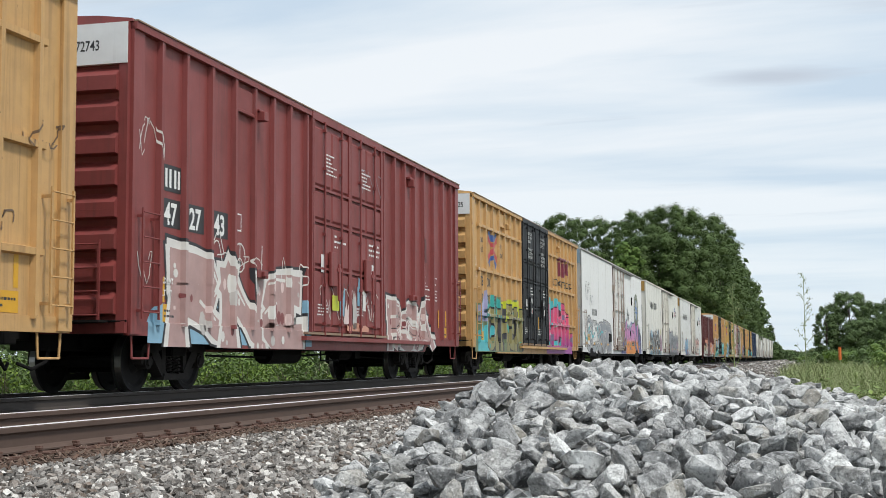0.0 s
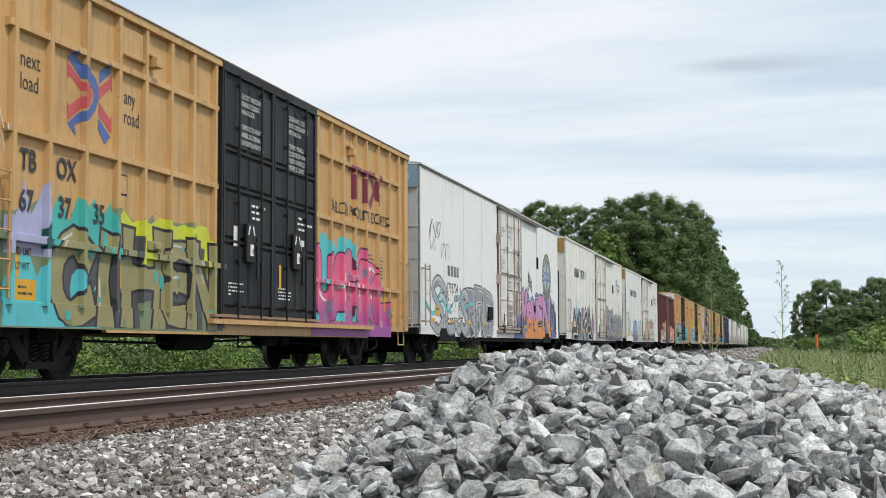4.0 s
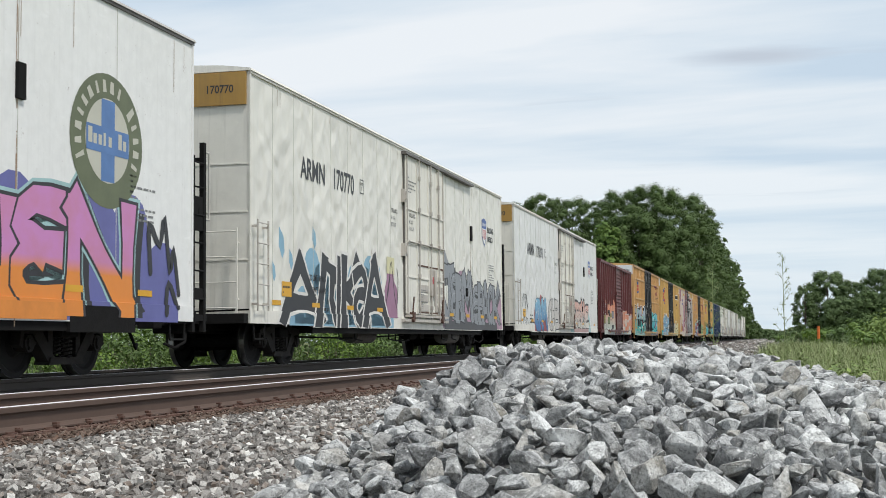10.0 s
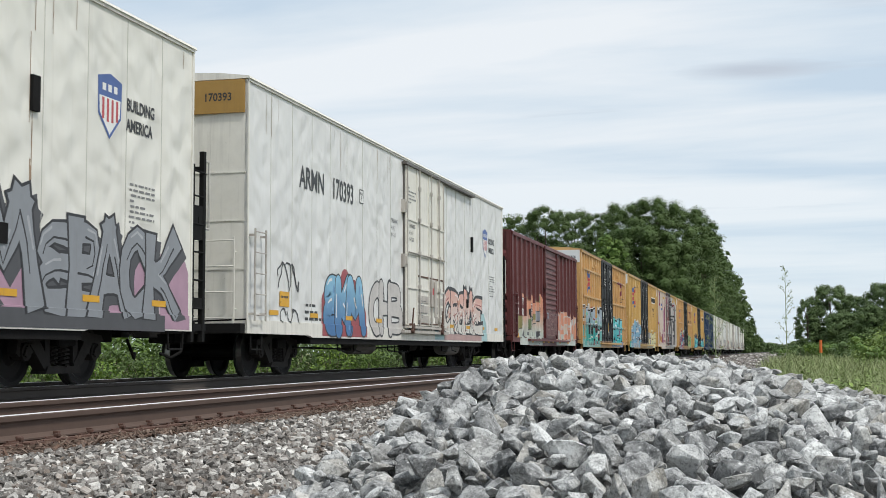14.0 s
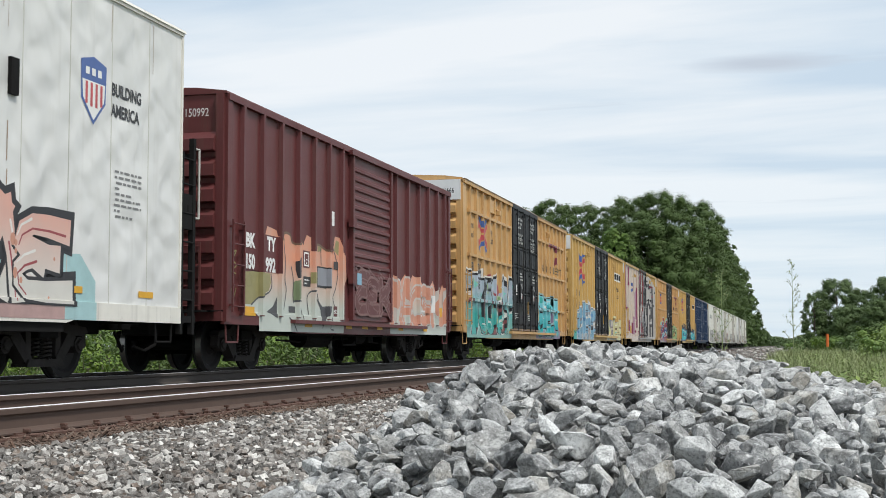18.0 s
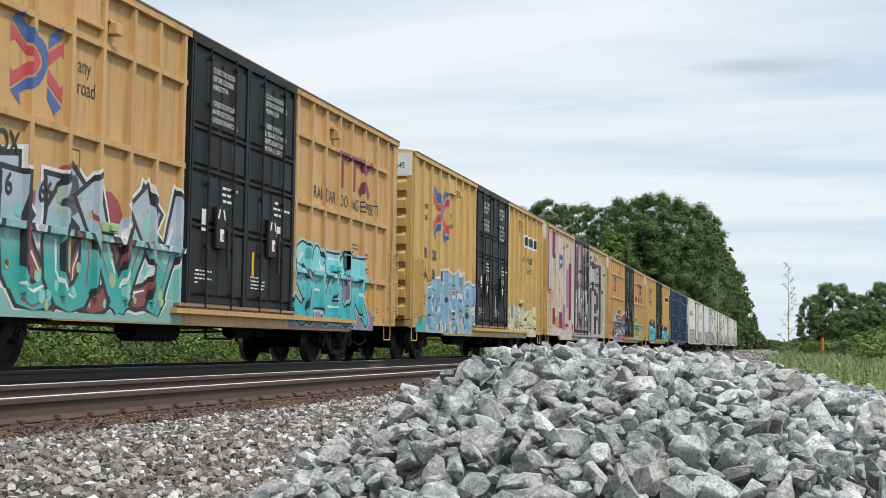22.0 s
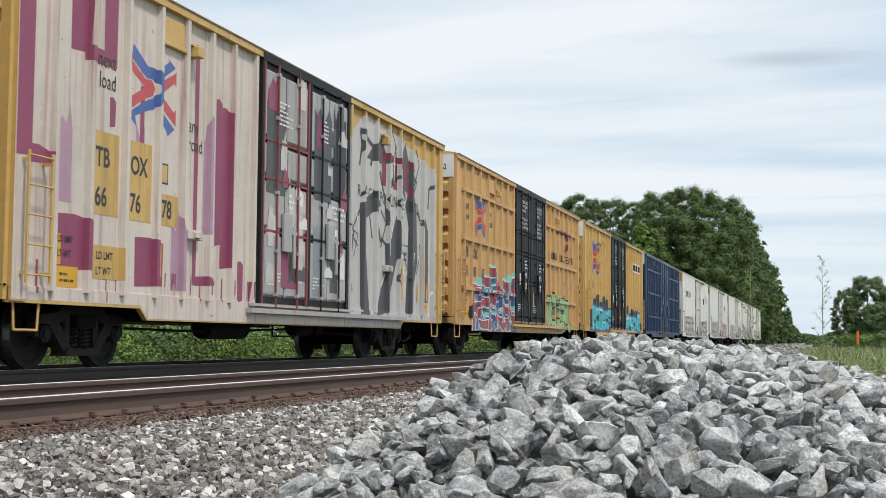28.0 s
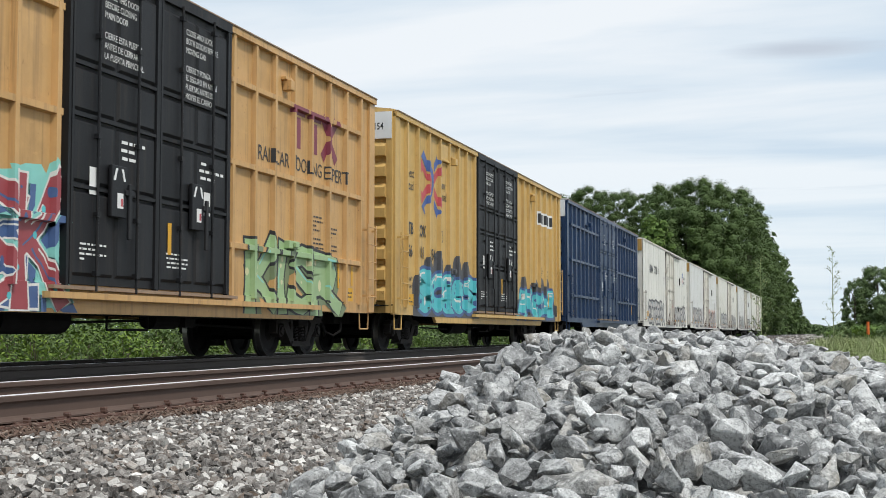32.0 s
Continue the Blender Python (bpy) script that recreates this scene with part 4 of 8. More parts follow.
class Side:
    """The relief of a car side, for what is painted over it."""

    def __init__(self, posts=(), belts=(), base=0.0, corners=None):
        self.posts, self.belts, self.base, self.corners = list(posts), list(belts), base, corners

    def depth(self, y, z):
        d = 0.0
        if z > 0.978:
            for p in self.posts:
                d = max(d, min(1.0, max(0.0, (POST_W + POST_S - abs(y - p)) / POST_S)))
        for b in self.belts:
            d = max(d, min(1.0, max(0.0, (POST_W + POST_S - abs(z - b)) / POST_S)))
        if self.corners and not self.corners[0] < y < self.corners[1]:
            d = max(d, 0.0555 / POST_D)
        return self.base + max(d * POST_D, 0.0225 if z < 1.022 and not self.base else 0.0)

    def drape(self, bm, layer):
        """Cut a flat bmesh in (y, z) at the edges of the posts and lay it over them."""
        if bm.verts:
            ys = [v.co.y for v in bm.verts]; zs = [v.co.z for v in bm.verts]
            cuts = [((0, p + s, 0), (0, 1, 0)) for p in self.posts for s in (-POST_W - POST_S, -POST_W, POST_W, POST_W + POST_S) if min(ys) < p + s < max(ys)]
            cuts += [((0, 0, b + s), (0, 0, 1)) for b in self.belts for s in (-POST_W - POST_S, -POST_W, POST_W, POST_W + POST_S) if min(zs) < b + s < max(zs)]
            for k in self.corners or ():
                cuts += [((0, k + s, 0), (0, 1, 0)) for s in (-0.002, 0.002) if min(ys) < k + s < max(ys)]
            cuts += [((0, 0, k), (0, 0, 1)) for k in (0.975, 0.980, 1.020, 1.025) if min(zs) < k < max(zs)]
            for co, no in cuts:
                bmesh.ops.bisect_plane(bm, geom=bm.verts[:] + bm.edges[:] + bm.faces[:], plane_co=co, plane_no=no)
        for v in bm.verts:
            v.co.x += self.depth(v.co.y, v.co.z) + 0.0025 + 0.0016 * layer
        return bm


FLAT = Side()


def flat_part(name, bm, material, parent, label=""):
    me = bpy.data.meshes.new(name)
    bm.to_mesh(me)
    bm.free()
    for m in material if isinstance(material, list) else [material]:
        me.materials.append(m)
    ob = new(name, me)
    ob.parent = parent
    if label:
        tagged(ob, label)
    return ob


def letters(car, side, text, y, z, size, material, squeeze=0.8, bold=0.0, layer=3, name="lettering", end_wall=None, label=""):
    """Words in the built-in font; (y, z) is the left end of the base line."""
    cu = bpy.data.curves.new(name, "FONT")
    cu.body, cu.size, cu.offset, cu.resolution_u = text, size, bold, 3
    tmp = bpy.data.objects.new(name, cu)
    me = bpy.data.meshes.new_from_object(tmp)
    bm = bmesh.new()
    bm.from_mesh(me)
    bpy.data.objects.remove(tmp); bpy.data.curves.remove(cu); bpy.data.meshes.remove(me)
    for v in bm.verts:
        u, w = v.co.x * squeeze, v.co.y
        v.co = Vector((u, end_wall, w + z)) if end_wall is not None else Vector((0, y + u, z + w))
    if end_wall is not None:
        for v in bm.verts:
            v.co.x += y
    else:
        bm.normal_update()
        bmesh.ops.triangulate(bm, faces=bm.faces[:])
        side.drape(bm, layer)
    return flat_part(name, bm, material, car, label)


def patch(car, side, outline, material, layer=1, name="paint_patch", label=""):
    """A flat patch of paint with the given outline in (y, z)."""
    bm = bmesh.new()
    f = bm.faces.new([bm.verts.new((0, y, z)) for y, z in outline])
    f.normal_update()
    bmesh.ops.triangulate(bm, faces=[f])
    bm.normal_update()
    if bm.faces[:] and sum((f.normal.x if f.normal.length else 0) for f in bm.faces) < 0:
        bmesh.ops.reverse_faces(bm, faces=bm.faces[:])
    side.drape(bm, layer)
    return flat_part(name, bm, material, car, label)


def rect(car, side, y0, y1, z0, z1, material, layer=1, name="paint_patch", label=""):
    return patch(car, side, [(y0, z0), (y1, z0), (y1, z1), (y0, z1)], material, layer, name, label)


def bars(car, side, y0, y1, z0, z1, rows, material, layer=3, rng=None, name="stencil"):
    """Writing too small to read: short bars in rows, one patch of paint."""
    rng = rng or random.Random(int(y0 * 100))
    bm = bmesh.new()
    h = (z1 - z0) / rows
    for i in range(rows):
        z, y = z1 - (i + 1) * h + h * 0.2, y0 + rng.uniform(0, 0.08) * (y1 - y0)
        while y < y1 - 0.03:
            w = min(rng.uniform(0.06, 0.22) * (y1 - y0), y1 - y)
            bm.faces.new([bm.verts.new((0, *q)) for q in ((y, z), (y + w, z), (y + w, z + h * 0.40), (y, z + h * 0.40))])
            y += w + 0.05 * (y1 - y0)
            if rng.random() < 0.15:
                break
    side.drape(bm, layer)
    return tagged(flat_part(name, bm, material, car), kind="stuff")


def stroke_faces(bm, pts, w, x=0.0):
    """A brush stroke of width w along a line of points."""
    pts = [Vector((0, *p)) for p in pts]
    rows = []
    for i, p in enumerate(pts):
        a, b = pts[max(0, i - 1)], pts[min(len(pts) - 1, i + 1)]
        d = (b - a).normalized()
        n = Vector((0, -d.z, d.y)) * w * 0.5
        rows.append((bm.verts.new(p - n), bm.verts.new(p + n)))
    for (a, b), (c, d) in zip(rows, rows[1:]):
        bm.faces.new((a, c, d, b))


def curl(rng, y, z, w, h, turns):
    """A looping hand-drawn line inside a box."""
    pts, a = [], rng.uniform(0, 6.28)
    n = 7 + int(turns * 5)
    for i in range(n):
        u = i / (n - 1)
        pts.append((y + w * (0.5 + 0.5 * math.sin(a + u * turns * 5.0 + rng.uniform(-0.3, 0.3))), z + h * (0.1 + 0.8 * abs(math.sin(a * 1.7 + u * turns * 3.4)))))
    return pts


def scribble(car, side, y0, y1, z0, z1, material, seed, n=4, w=0.025, layer=4, name="scrawled_tag"):
    rng = random.Random(seed)
    bm = bmesh.new()
    step = (y1 - y0) / n
    for i in range(n):
        stroke_faces(bm, curl(rng, y0 + i * step, z0, step * 0.95, z1 - z0, rng.uniform(0.6, 1.2)), w)
    side.drape(bm, layer)
    return flat_part(name, bm, material, car)


LETTER_LINES = {  # centre lines of hand-painted letters in a unit box
    "A": [[(0.06, 0), (0.28, 0.62), (0.46, 1.0)], [(0.46, 1.0), (0.66, 0.58), (0.94, 0)], [(0.24, 0.32), (0.76, 0.32)]],
    "a": [[(0.14, 0.86), (0.56, 1.0), (0.84, 0.72), (0.86, 0.0)], [(0.84, 0.52), (0.34, 0.54), (0.12, 0.26), (0.40, 0.02), (0.84, 0.20)]],
    "j": [[(0.10, 0.0), (0.30, 0.62), (0.40, 1.0)], [(0.40, 1.0), (0.90, 0.80)], [(0.80, 0.86), (0.72, 0.40), (0.95, 0.0)]],
    "T": [[(0.04, 0.94), (0.96, 0.94)], [(0.52, 0.92), (0.50, 0)]],
    "L": [[(0.20, 1), (0.18, 0.3), (0.40, 0.05), (0.94, 0.08)]],
    "B": [[(0.16, 0), (0.14, 1)], [(0.14, 0.96), (0.72, 0.92), (0.70, 0.60), (0.22, 0.54)], [(0.22, 0.50), (0.86, 0.44), (0.84, 0.08), (0.18, 0.04)]],
    "C": [[(0.90, 0.80), (0.56, 0.99), (0.18, 0.74), (0.15, 0.28), (0.46, 0.02), (0.92, 0.18)]],
    "D": [[(0.16, 0), (0.16, 1)], [(0.16, 0.96), (0.78, 0.82), (0.86, 0.38), (0.62, 0.06), (0.16, 0.04)]],
    "E": [[(0.88, 0.92), (0.36, 0.96), (0.14, 0.72), (0.46, 0.52)], [(0.70, 0.52), (0.40, 0.52), (0.12, 0.34), (0.24, 0.06), (0.92, 0.06)]],
    "H": [[(0.14, 0), (0.14, 1)], [(0.86, 0), (0.86, 1)], [(0.14, 0.5), (0.86, 0.5)]],
    "I": [[(0.50, 0), (0.44, 0.5), (0.52, 1)]],
    "J": [[(0.72, 1.0), (0.70, 0.30), (0.44, 0.02), (0.10, 0.20)], [(0.20, 0.98), (0.98, 0.98)]],
    "K": [[(0.16, 0), (0.18, 1)], [(0.90, 1.02), (0.56, 0.66), (0.24, 0.50)], [(0.30, 0.52), (0.62, 0.34), (0.96, -0.02)]],
    "M": [[(0.06, 0), (0.14, 0.55), (0.24, 1)], [(0.24, 1), (0.50, 0.40), (0.74, 1.0)], [(0.74, 1.0), (0.86, 0.5), (0.94, 0)]],
    "N": [[(0.12, 0), (0.14, 1)], [(0.14, 1), (0.48, 0.52), (0.84, 0.04)], [(0.86, 0), (0.88, 1)]],
    "O": [[(0.50, 1.0), (0.16, 0.78), (0.14, 0.24), (0.50, 0.0), (0.86, 0.24), (0.84, 0.78), (0.50, 1.0)]],
    "R": [[(0.14, 0), (0.14, 1)], [(0.14, 0.96), (0.74, 0.94), (0.76, 0.60), (0.26, 0.50)], [(0.40, 0.50), (0.66, 0.28), (0.96, 0)]],
    "S": [[(0.88, 0.86), (0.50, 1.0), (0.16, 0.80), (0.50, 0.52), (0.84, 0.26), (0.50, 0.0), (0.08, 0.14)]],
    "U": [[(0.14, 1), (0.16, 0.26), (0.50, 0.0), (0.84, 0.26), (0.88, 1)]],
    "V": [[(0.06, 1), (0.30, 0.42), (0.48, 0)], [(0.48, 0), (0.70, 0.46), (0.95, 1)]],
    "Y": [[(0.05, 1), (0.30, 0.62), (0.52, 0.46)], [(0.95, 1), (0.62, 0.46), (0.34, 0)]],
    "Z": [[(0.10, 0.92), (0.90, 0.92)], [(0.88, 0.90), (0.50, 0.48), (0.14, 0.08)], [(0.10, 0.07), (0.94, 0.07)]],
}


def smooth_line(pts, per=4):
    """Points along a curve that passes through those given."""
    pts = [Vector(p) for p in pts]
    if len(pts) < 3:
        return [pts[0].lerp(pts[-1], k / per) for k in range(per + 1)]
    ext = [pts[0] * 2 - pts[1]] + pts + [pts[-1] * 2 - pts[-2]]
    out = []
    for a, b, c, d in zip(ext, ext[1:], ext[2:], ext[3:]):
        for k in range(per):
            u = k / per
            out.append(0.5 * (2 * b + (c - a) * u + (2 * a - 5 * b + 4 * c - d) * u * u + (3 * b - a - 3 * c + d) * u ** 3))
    return out + [pts[-1]]


def ribbon(bm, pts, w0, w1, rounded, x, slot=0):
    """A stroke of spray paint whose width goes from w0 to w1, with round or cut ends."""
    n, rows, made = len(pts), [], []
    for i, p in enumerate(pts):
        d = (pts[min(n - 1, i + 1)] - pts[max(0, i - 1)]).normalized()
        flare = 1.0 if rounded else 0.86 + 0.42 * (2 * i / (n - 1) - 1) ** 2      # cut strokes widen towards their ends
        t = Vector((-d.y, d.x)) * 0.5 * flare * (w0 + (w1 - w0) * i / (n - 1))
        c = p
        if not rounded and i in (0, n - 1):
            c = p + d * t.length * (0.75 if i else -0.75)
        rows.append((bm.verts.new((x, *(c - t))), bm.verts.new((x, *(c + t)))))
    for (a, b), (c, d) in zip(rows, rows[1:]):
        made.append(bm.faces.new((a, c, d, b)))
    if rounded:
        for i, s in ((0, -1), (n - 1, 1)):
            a, b = rows[i]
            c, r = pts[i], (b.co - a.co).length / 2
            t = Vector((b.co.y - a.co.y, b.co.z - a.co.z)).normalized()
            d = Vector((t.y, -t.x)) * s
            arc = [bm.verts.new((x, *(c - t * r * math.cos(math.pi * k / 6) + d * r * math.sin(math.pi * k / 6)))) for k in range(1, 6)]
            ring = [a] + arc + [b]
            made.append(bm.faces.new(ring if s > 0 else ring[::-1]))
    for f in made:
        f.material_index = slot
    return made


def scallops(y0, y1, z0, z1, seed, n, deep=0.22):
    """Outline of a cloud of paint with round lobes along its top."""
    rng = random.Random(seed)
    top, w = [], (y1 - y0) / n
    for i in range(n):
        h = z1 - deep * rng.random() * (z1 - z0) - (0.35 * (z1 - z0) if i in (0, n - 1) else 0)
        for k in range(6):
            a = math.pi * (k + 0.5) / 6
            top.append((y0 + w * (i + 0.5) - 0.5 * w * math.cos(a), h - 0.42 * w * (1 - math.sin(a))))
    return [(y0, z0), (y1, z0)] + top[::-1]


def mural(car, side, y0, y1, z0, z1, seed, fill, line, back=None, shine=None, n=5, edge=0.07, fat=0.30, halo=0.35, lean=0.1, name="graffiti_mural", label="", detail=None, accent=(), word="", rim=None, rounded=True, block=None, jump=0.08, under=None, pen=None, boxes=None):
    """Graffiti letters, each in its outline and fill and lapping over the one before, on a cloud of paint."""
    rng = random.Random(seed)
    word = word or "".join(rng.choice("AERSNOKUMCB") for _ in range(n))
    n = len(word)
    H, step = z1 - z0, (y1 - y0) / n
    holder = None
    lowest = min(b[2] for b in boxes) if boxes else z0
    if back:
        holder = patch(car, side, scallops(y0 - halo, y1 + halo, z0 - 0.02, z1 + halo, seed, n + 2), back, 1, name, label)
    shapes = []
    order = [(i - 0.10, ch, 1) for i, ch in enumerate(word)]
    if under:      # a second run of letters woven between the first
        order = [q for i, ch in enumerate(word) for q in ((i + 0.42, word[-1 - i], 4), (i - 0.10, ch, 1)) if i < n - 1 or q[2] == 1]
    for i, ch, slot in order:
        yy, zz = y0 + i * step + rng.uniform(-0.05, 0.05) * step, z0 + rng.uniform(0, jump) * H
        hh, ww, sk = H * rng.uniform(1 - 2 * jump, 1.0) - (zz - z0), step * rng.uniform(1.12, 1.30), rng.uniform(-lean, lean)
        if boxes and slot == 1:      # this letter's own place: two ends and two heights
            (yy, far, zz, high) = boxes[round(i + 0.10)]
            ww, hh, sk = far - yy, high - zz, sk * 0.4
        fatness = (pen or fat * step) * (0.8 if slot == 4 else 1.0)
        if slot == 4:
            ww, sk, hh = ww * 0.9, sk * 2.5, hh * rng.uniform(0.6, 0.95)
        pad = fatness * 0.5 if rounded else fatness * 0.25
        strokes = []
        for k, pts in enumerate(LETTER_LINES[ch]):
            pl = [Vector((yy + (u + sk * (v - 0.5)) * ww, zz + pad + v * max(0.1, hh - 2 * pad))) for u, v in pts]
            w0, w1 = fatness * rng.uniform(0.85, 1.2), fatness * rng.uniform(0.75, 1.15)
            strokes.append((smooth_line(pl) if rounded else [a.lerp(b, q / 3) for a, b in zip(pl, pl[1:]) for q in range(3)] + [pl[-1]] if ch in "AMNKVYZHITj" else smooth_line(pl, 2), w0, w1))
        shapes.append((strokes, slot))
    floor_z = min(z0, lowest) - 0.03
    for kind, grow, m in (("letter_shadow", edge, block), ("letter_rim", edge + 0.05, rim)):
        if not m:
            continue
        bm = bmesh.new()
        for i, (strokes, slot) in enumerate(shapes):
            for k, (pts, w0, w1) in enumerate(strokes):
                sh = Vector((0.16 * step, -0.10 * H)) if kind == "letter_shadow" else Vector((0, 0))
                ribbon(bm, [p + sh for p in pts], w0 + 2 * grow, w1 + 2 * grow, rounded, 0.00006 * k + 0.0002 * (i % 3))
        for v in bm.verts:
            v.co.z = max(floor_z, v.co.z)
        side.drape(bm, 1.5)
        ob = flat_part(kind if holder else name, bm, m, car, "" if holder else label)
        holder = holder or ob
    slots = [line, fill, shine or line, detail or line, under or fill]
    for i, (strokes, slot) in enumerate(shapes):
        bm = bmesh.new()
        base = 0.0008 * i
        for k, (pts, w0, w1) in enumerate(strokes):
            ribbon(bm, pts, w0 + 2 * edge, w1 + 2 * edge, rounded, base + 0.00006 * k, 0)
        for k, (pts, w0, w1) in enumerate(strokes):
            ribbon(bm, pts, w0, w1, rounded, base + 0.0004 + 0.00006 * k, slot)
            m = len(pts)
            if shine and m > 4:      # a glint along the upper edge of the stroke
                a = rng.randint(1, max(1, m // 2 - 1))
                seg = pts[a:a + max(3, m // 3)]
                d = (seg[-1] - seg[0]).normalized()
                t = Vector((-d.y, d.x))
                t = t if t.y > 0 or (abs(t.y) < 0.2 and t.x < 0) else -t
                ribbon(bm, [p + t * w0 * 0.27 for p in seg], w0 * 0.14, w0 * 0.08, True, base + 0.00066, 2)
            if detail and m > 4:
                a = rng.randint(0, max(0, m - 5))
                seg = pts[a:a + 5]
                ribbon(bm, [p + Vector((rng.uniform(-0.02, 0.02), -0.22 * w0)) for p in seg], 0.035, 0.02, True, base + 0.00072, 3)
        for v in bm.verts:
            v.co.z = max(floor_z, v.co.z)
        side.drape(bm, 2.2)
        ob = flat_part("graffiti_letter" if holder else name, bm, slots, car, "" if holder else label)
        holder = holder or ob
    for c, m in enumerate(accent):
        bm = bmesh.new()
        for strokes, slot in shapes:
            for _ in range(3):
                pts, w0, w1 = rng.choice(strokes)
                p, r, k = rng.choice(pts), w0 * rng.uniform(0.07, 0.22), 9
                p = p + Vector((rng.uniform(-0.3, 0.3), rng.uniform(-0.3, 0.3))) * w0
                sq = rng.uniform(0.8, 1.8)
                bm.faces.new([bm.verts.new((0, p.x + r * math.cos(6.283 * j / k), max(floor_z, p.y + sq * r * math.sin(6.283 * j / k)))) for j in range(k)])
        side.drape(bm, 2.2 + 0.5 * len(shapes) + 0.8 + 0.3 * c)
        tagged(flat_part("accent_paint", bm, m, car), kind="stuff")
    return holder


def doodle(car, side, lines, material, w=0.028, layer=5, name="scrawled_tag"):
    """A tag drawn with single lines; each is a list of (y, z)."""
    bm = bmesh.new()
    for i, pts in enumerate(lines):
        ribbon(bm, smooth_line(pts, 3), w, w * 0.8, True, 0.00005 * i)
    side.drape(bm, layer)
    return flat_part(name, bm, material, car)


# ---- running gear
def wheel_mesh():
    bm = bmesh.new()
    prof = [(0.0, 0.10), (0.075, 0.10), (0.075, 0.13), (0.02, 0.18), (0.005, 0.34), (0.045, 0.385), (0.045, 0.452), (-0.06, 0.458), (-0.075, 0.486), (-0.105, 0.480), (-0.105, 0.385), (-0.045, 0.34), (-0.03, 0.18), (-0.09, 0.13), (-0.09, 0.10)]
    seg, rings = 36, []
    for x, r in prof:
        rings.append([bm.verts.new((x, r * math.sin(2 * math.pi * i / seg), r * math.cos(2 * math.pi * i / seg))) for i in range(seg)])
    for k, (a, b) in enumerate(zip(rings, rings[1:])):
        for i in range(seg):
            f = bm.faces.new((a[i], a[(i + 1) % seg], b[(i + 1) % seg], b[i]))
            f.material_index = 1 if k == 6 else 0
    return mesh_of("wheel", bm, [M_WHEEL, M_TREAD], smooth=False)


def axle_mesh():
    bm = bmesh.new()
    cyl(bm, (-1.68, 0, 0), (0.23, 0, 0), 0.085, 14)
    return mesh_of("axle", bm, M_BLACK)


def cap_mesh():
    bm = bmesh.new()
    cyl(bm, (0.10, 0, 0), (0.27, 0, 0), 0.115, 16)
    cyl(bm, (0.27, 0, 0), (0.30, 0, 0), 0.07, 12)
    for i in range(3):
        a = 2.094 * i
        cyl(bm, (0.27, 0.075 * math.sin(a), 0.075 * math.cos(a)), (0.295, 0.075 * math.sin(a), 0.075 * math.cos(a)), 0.018, 6)
    return mesh_of("bearing_cap", bm, M_TRUCK)


def frame_mesh():
    """Cast side frame of a three-piece truck, over its two axles at y = -0.89 and 0.89."""
    bm = bmesh.new()
    top = [(-1.12, 0.62), (-1.06, 0.70), (-0.62, 0.74), (-0.42, 0.86), (0.42, 0.86), (0.62, 0.74), (1.06, 0.70), (1.12, 0.62)]
    prism(bm, top + [(0.78, 0.58), (0.50, 0.62), (0.36, 0.72), (-0.36, 0.72), (-0.50, 0.62), (-0.78, 0.58)], -0.08, 0.10)
    for s in (-1, 1):
        pts = [(s * 0.62, 0.66), (s * 0.80, 0.56), (s * 0.42, 0.20), (s * 0.30, 0.20), (s * 0.30, 0.30)]
        prism(bm, pts if s > 0 else pts[::-1], -0.08, 0.10)
        col = [(s * 0.30, 0.24), (s * 0.41, 0.24), (s * 0.43, 0.78), (s * 0.30, 0.78)]
        prism(bm, col if s > 0 else col[::-1], -0.07, 0.085)
        ped = [(s * 0.72, 0.68), (s * 1.06, 0.68), (s * 1.10, 0.44), (s * 1.02, 0.40), (s * 1.00, 0.58), (s * 0.80, 0.60), (s * 0.76, 0.42), (s * 0.70, 0.46)]
        prism(bm, ped if s > 0 else ped[::-1], -0.06, 0.08)
    prism(bm, [(-0.46, 0.17), (0.46, 0.17), (0.40, 0.27), (-0.40, 0.27)], -0.11, 0.13)
    return mesh_of("side_frame", bm, M_TRUCK)


def spring_mesh():
    bm = bmesh.new()
    pts = []
    for i in range(49):
        a = i / 48 * 2 * math.pi * 5
        pts.append((0.065 * math.cos(a), 0.065 * math.sin(a), 0.27 + 0.27 * i / 48))
    tube(bm, pts, 0.017, 4)
    return mesh_of("coil_spring", bm, M_TRUCK)


def bolster_mesh():
    bm = bmesh.new()
    bx(bm, -1.75, 0.34, -0.24, 0.24, 0.54, 0.72)
    bx(bm, -1.4, 0.0, -0.30, 0.30, 0.70, 0.78)
    return mesh_of("bolster", bm, M_BLACK, bevel=0.02)


def brake_mesh():
    bm = bmesh.new()
    for s in (-1, 1):
        bx(bm, -1.5, 0.05, s * 0.42 - 0.04, s * 0.42 + 0.04, 0.30, 0.42)
        for x in (-1.5, 0.0):
            prism(bm, [(s * 0.44, 0.28), (s * 0.46, 0.60), (s * 0.40, 0.60), (s * 0.38, 0.28)], x - 0.06, x + 0.06)
    return mesh_of("brake_beam", bm, M_BLACK)


RAIL_IN = TRAIN_NEAR_RAIL - SIDE_X       # the near rail in a car's space


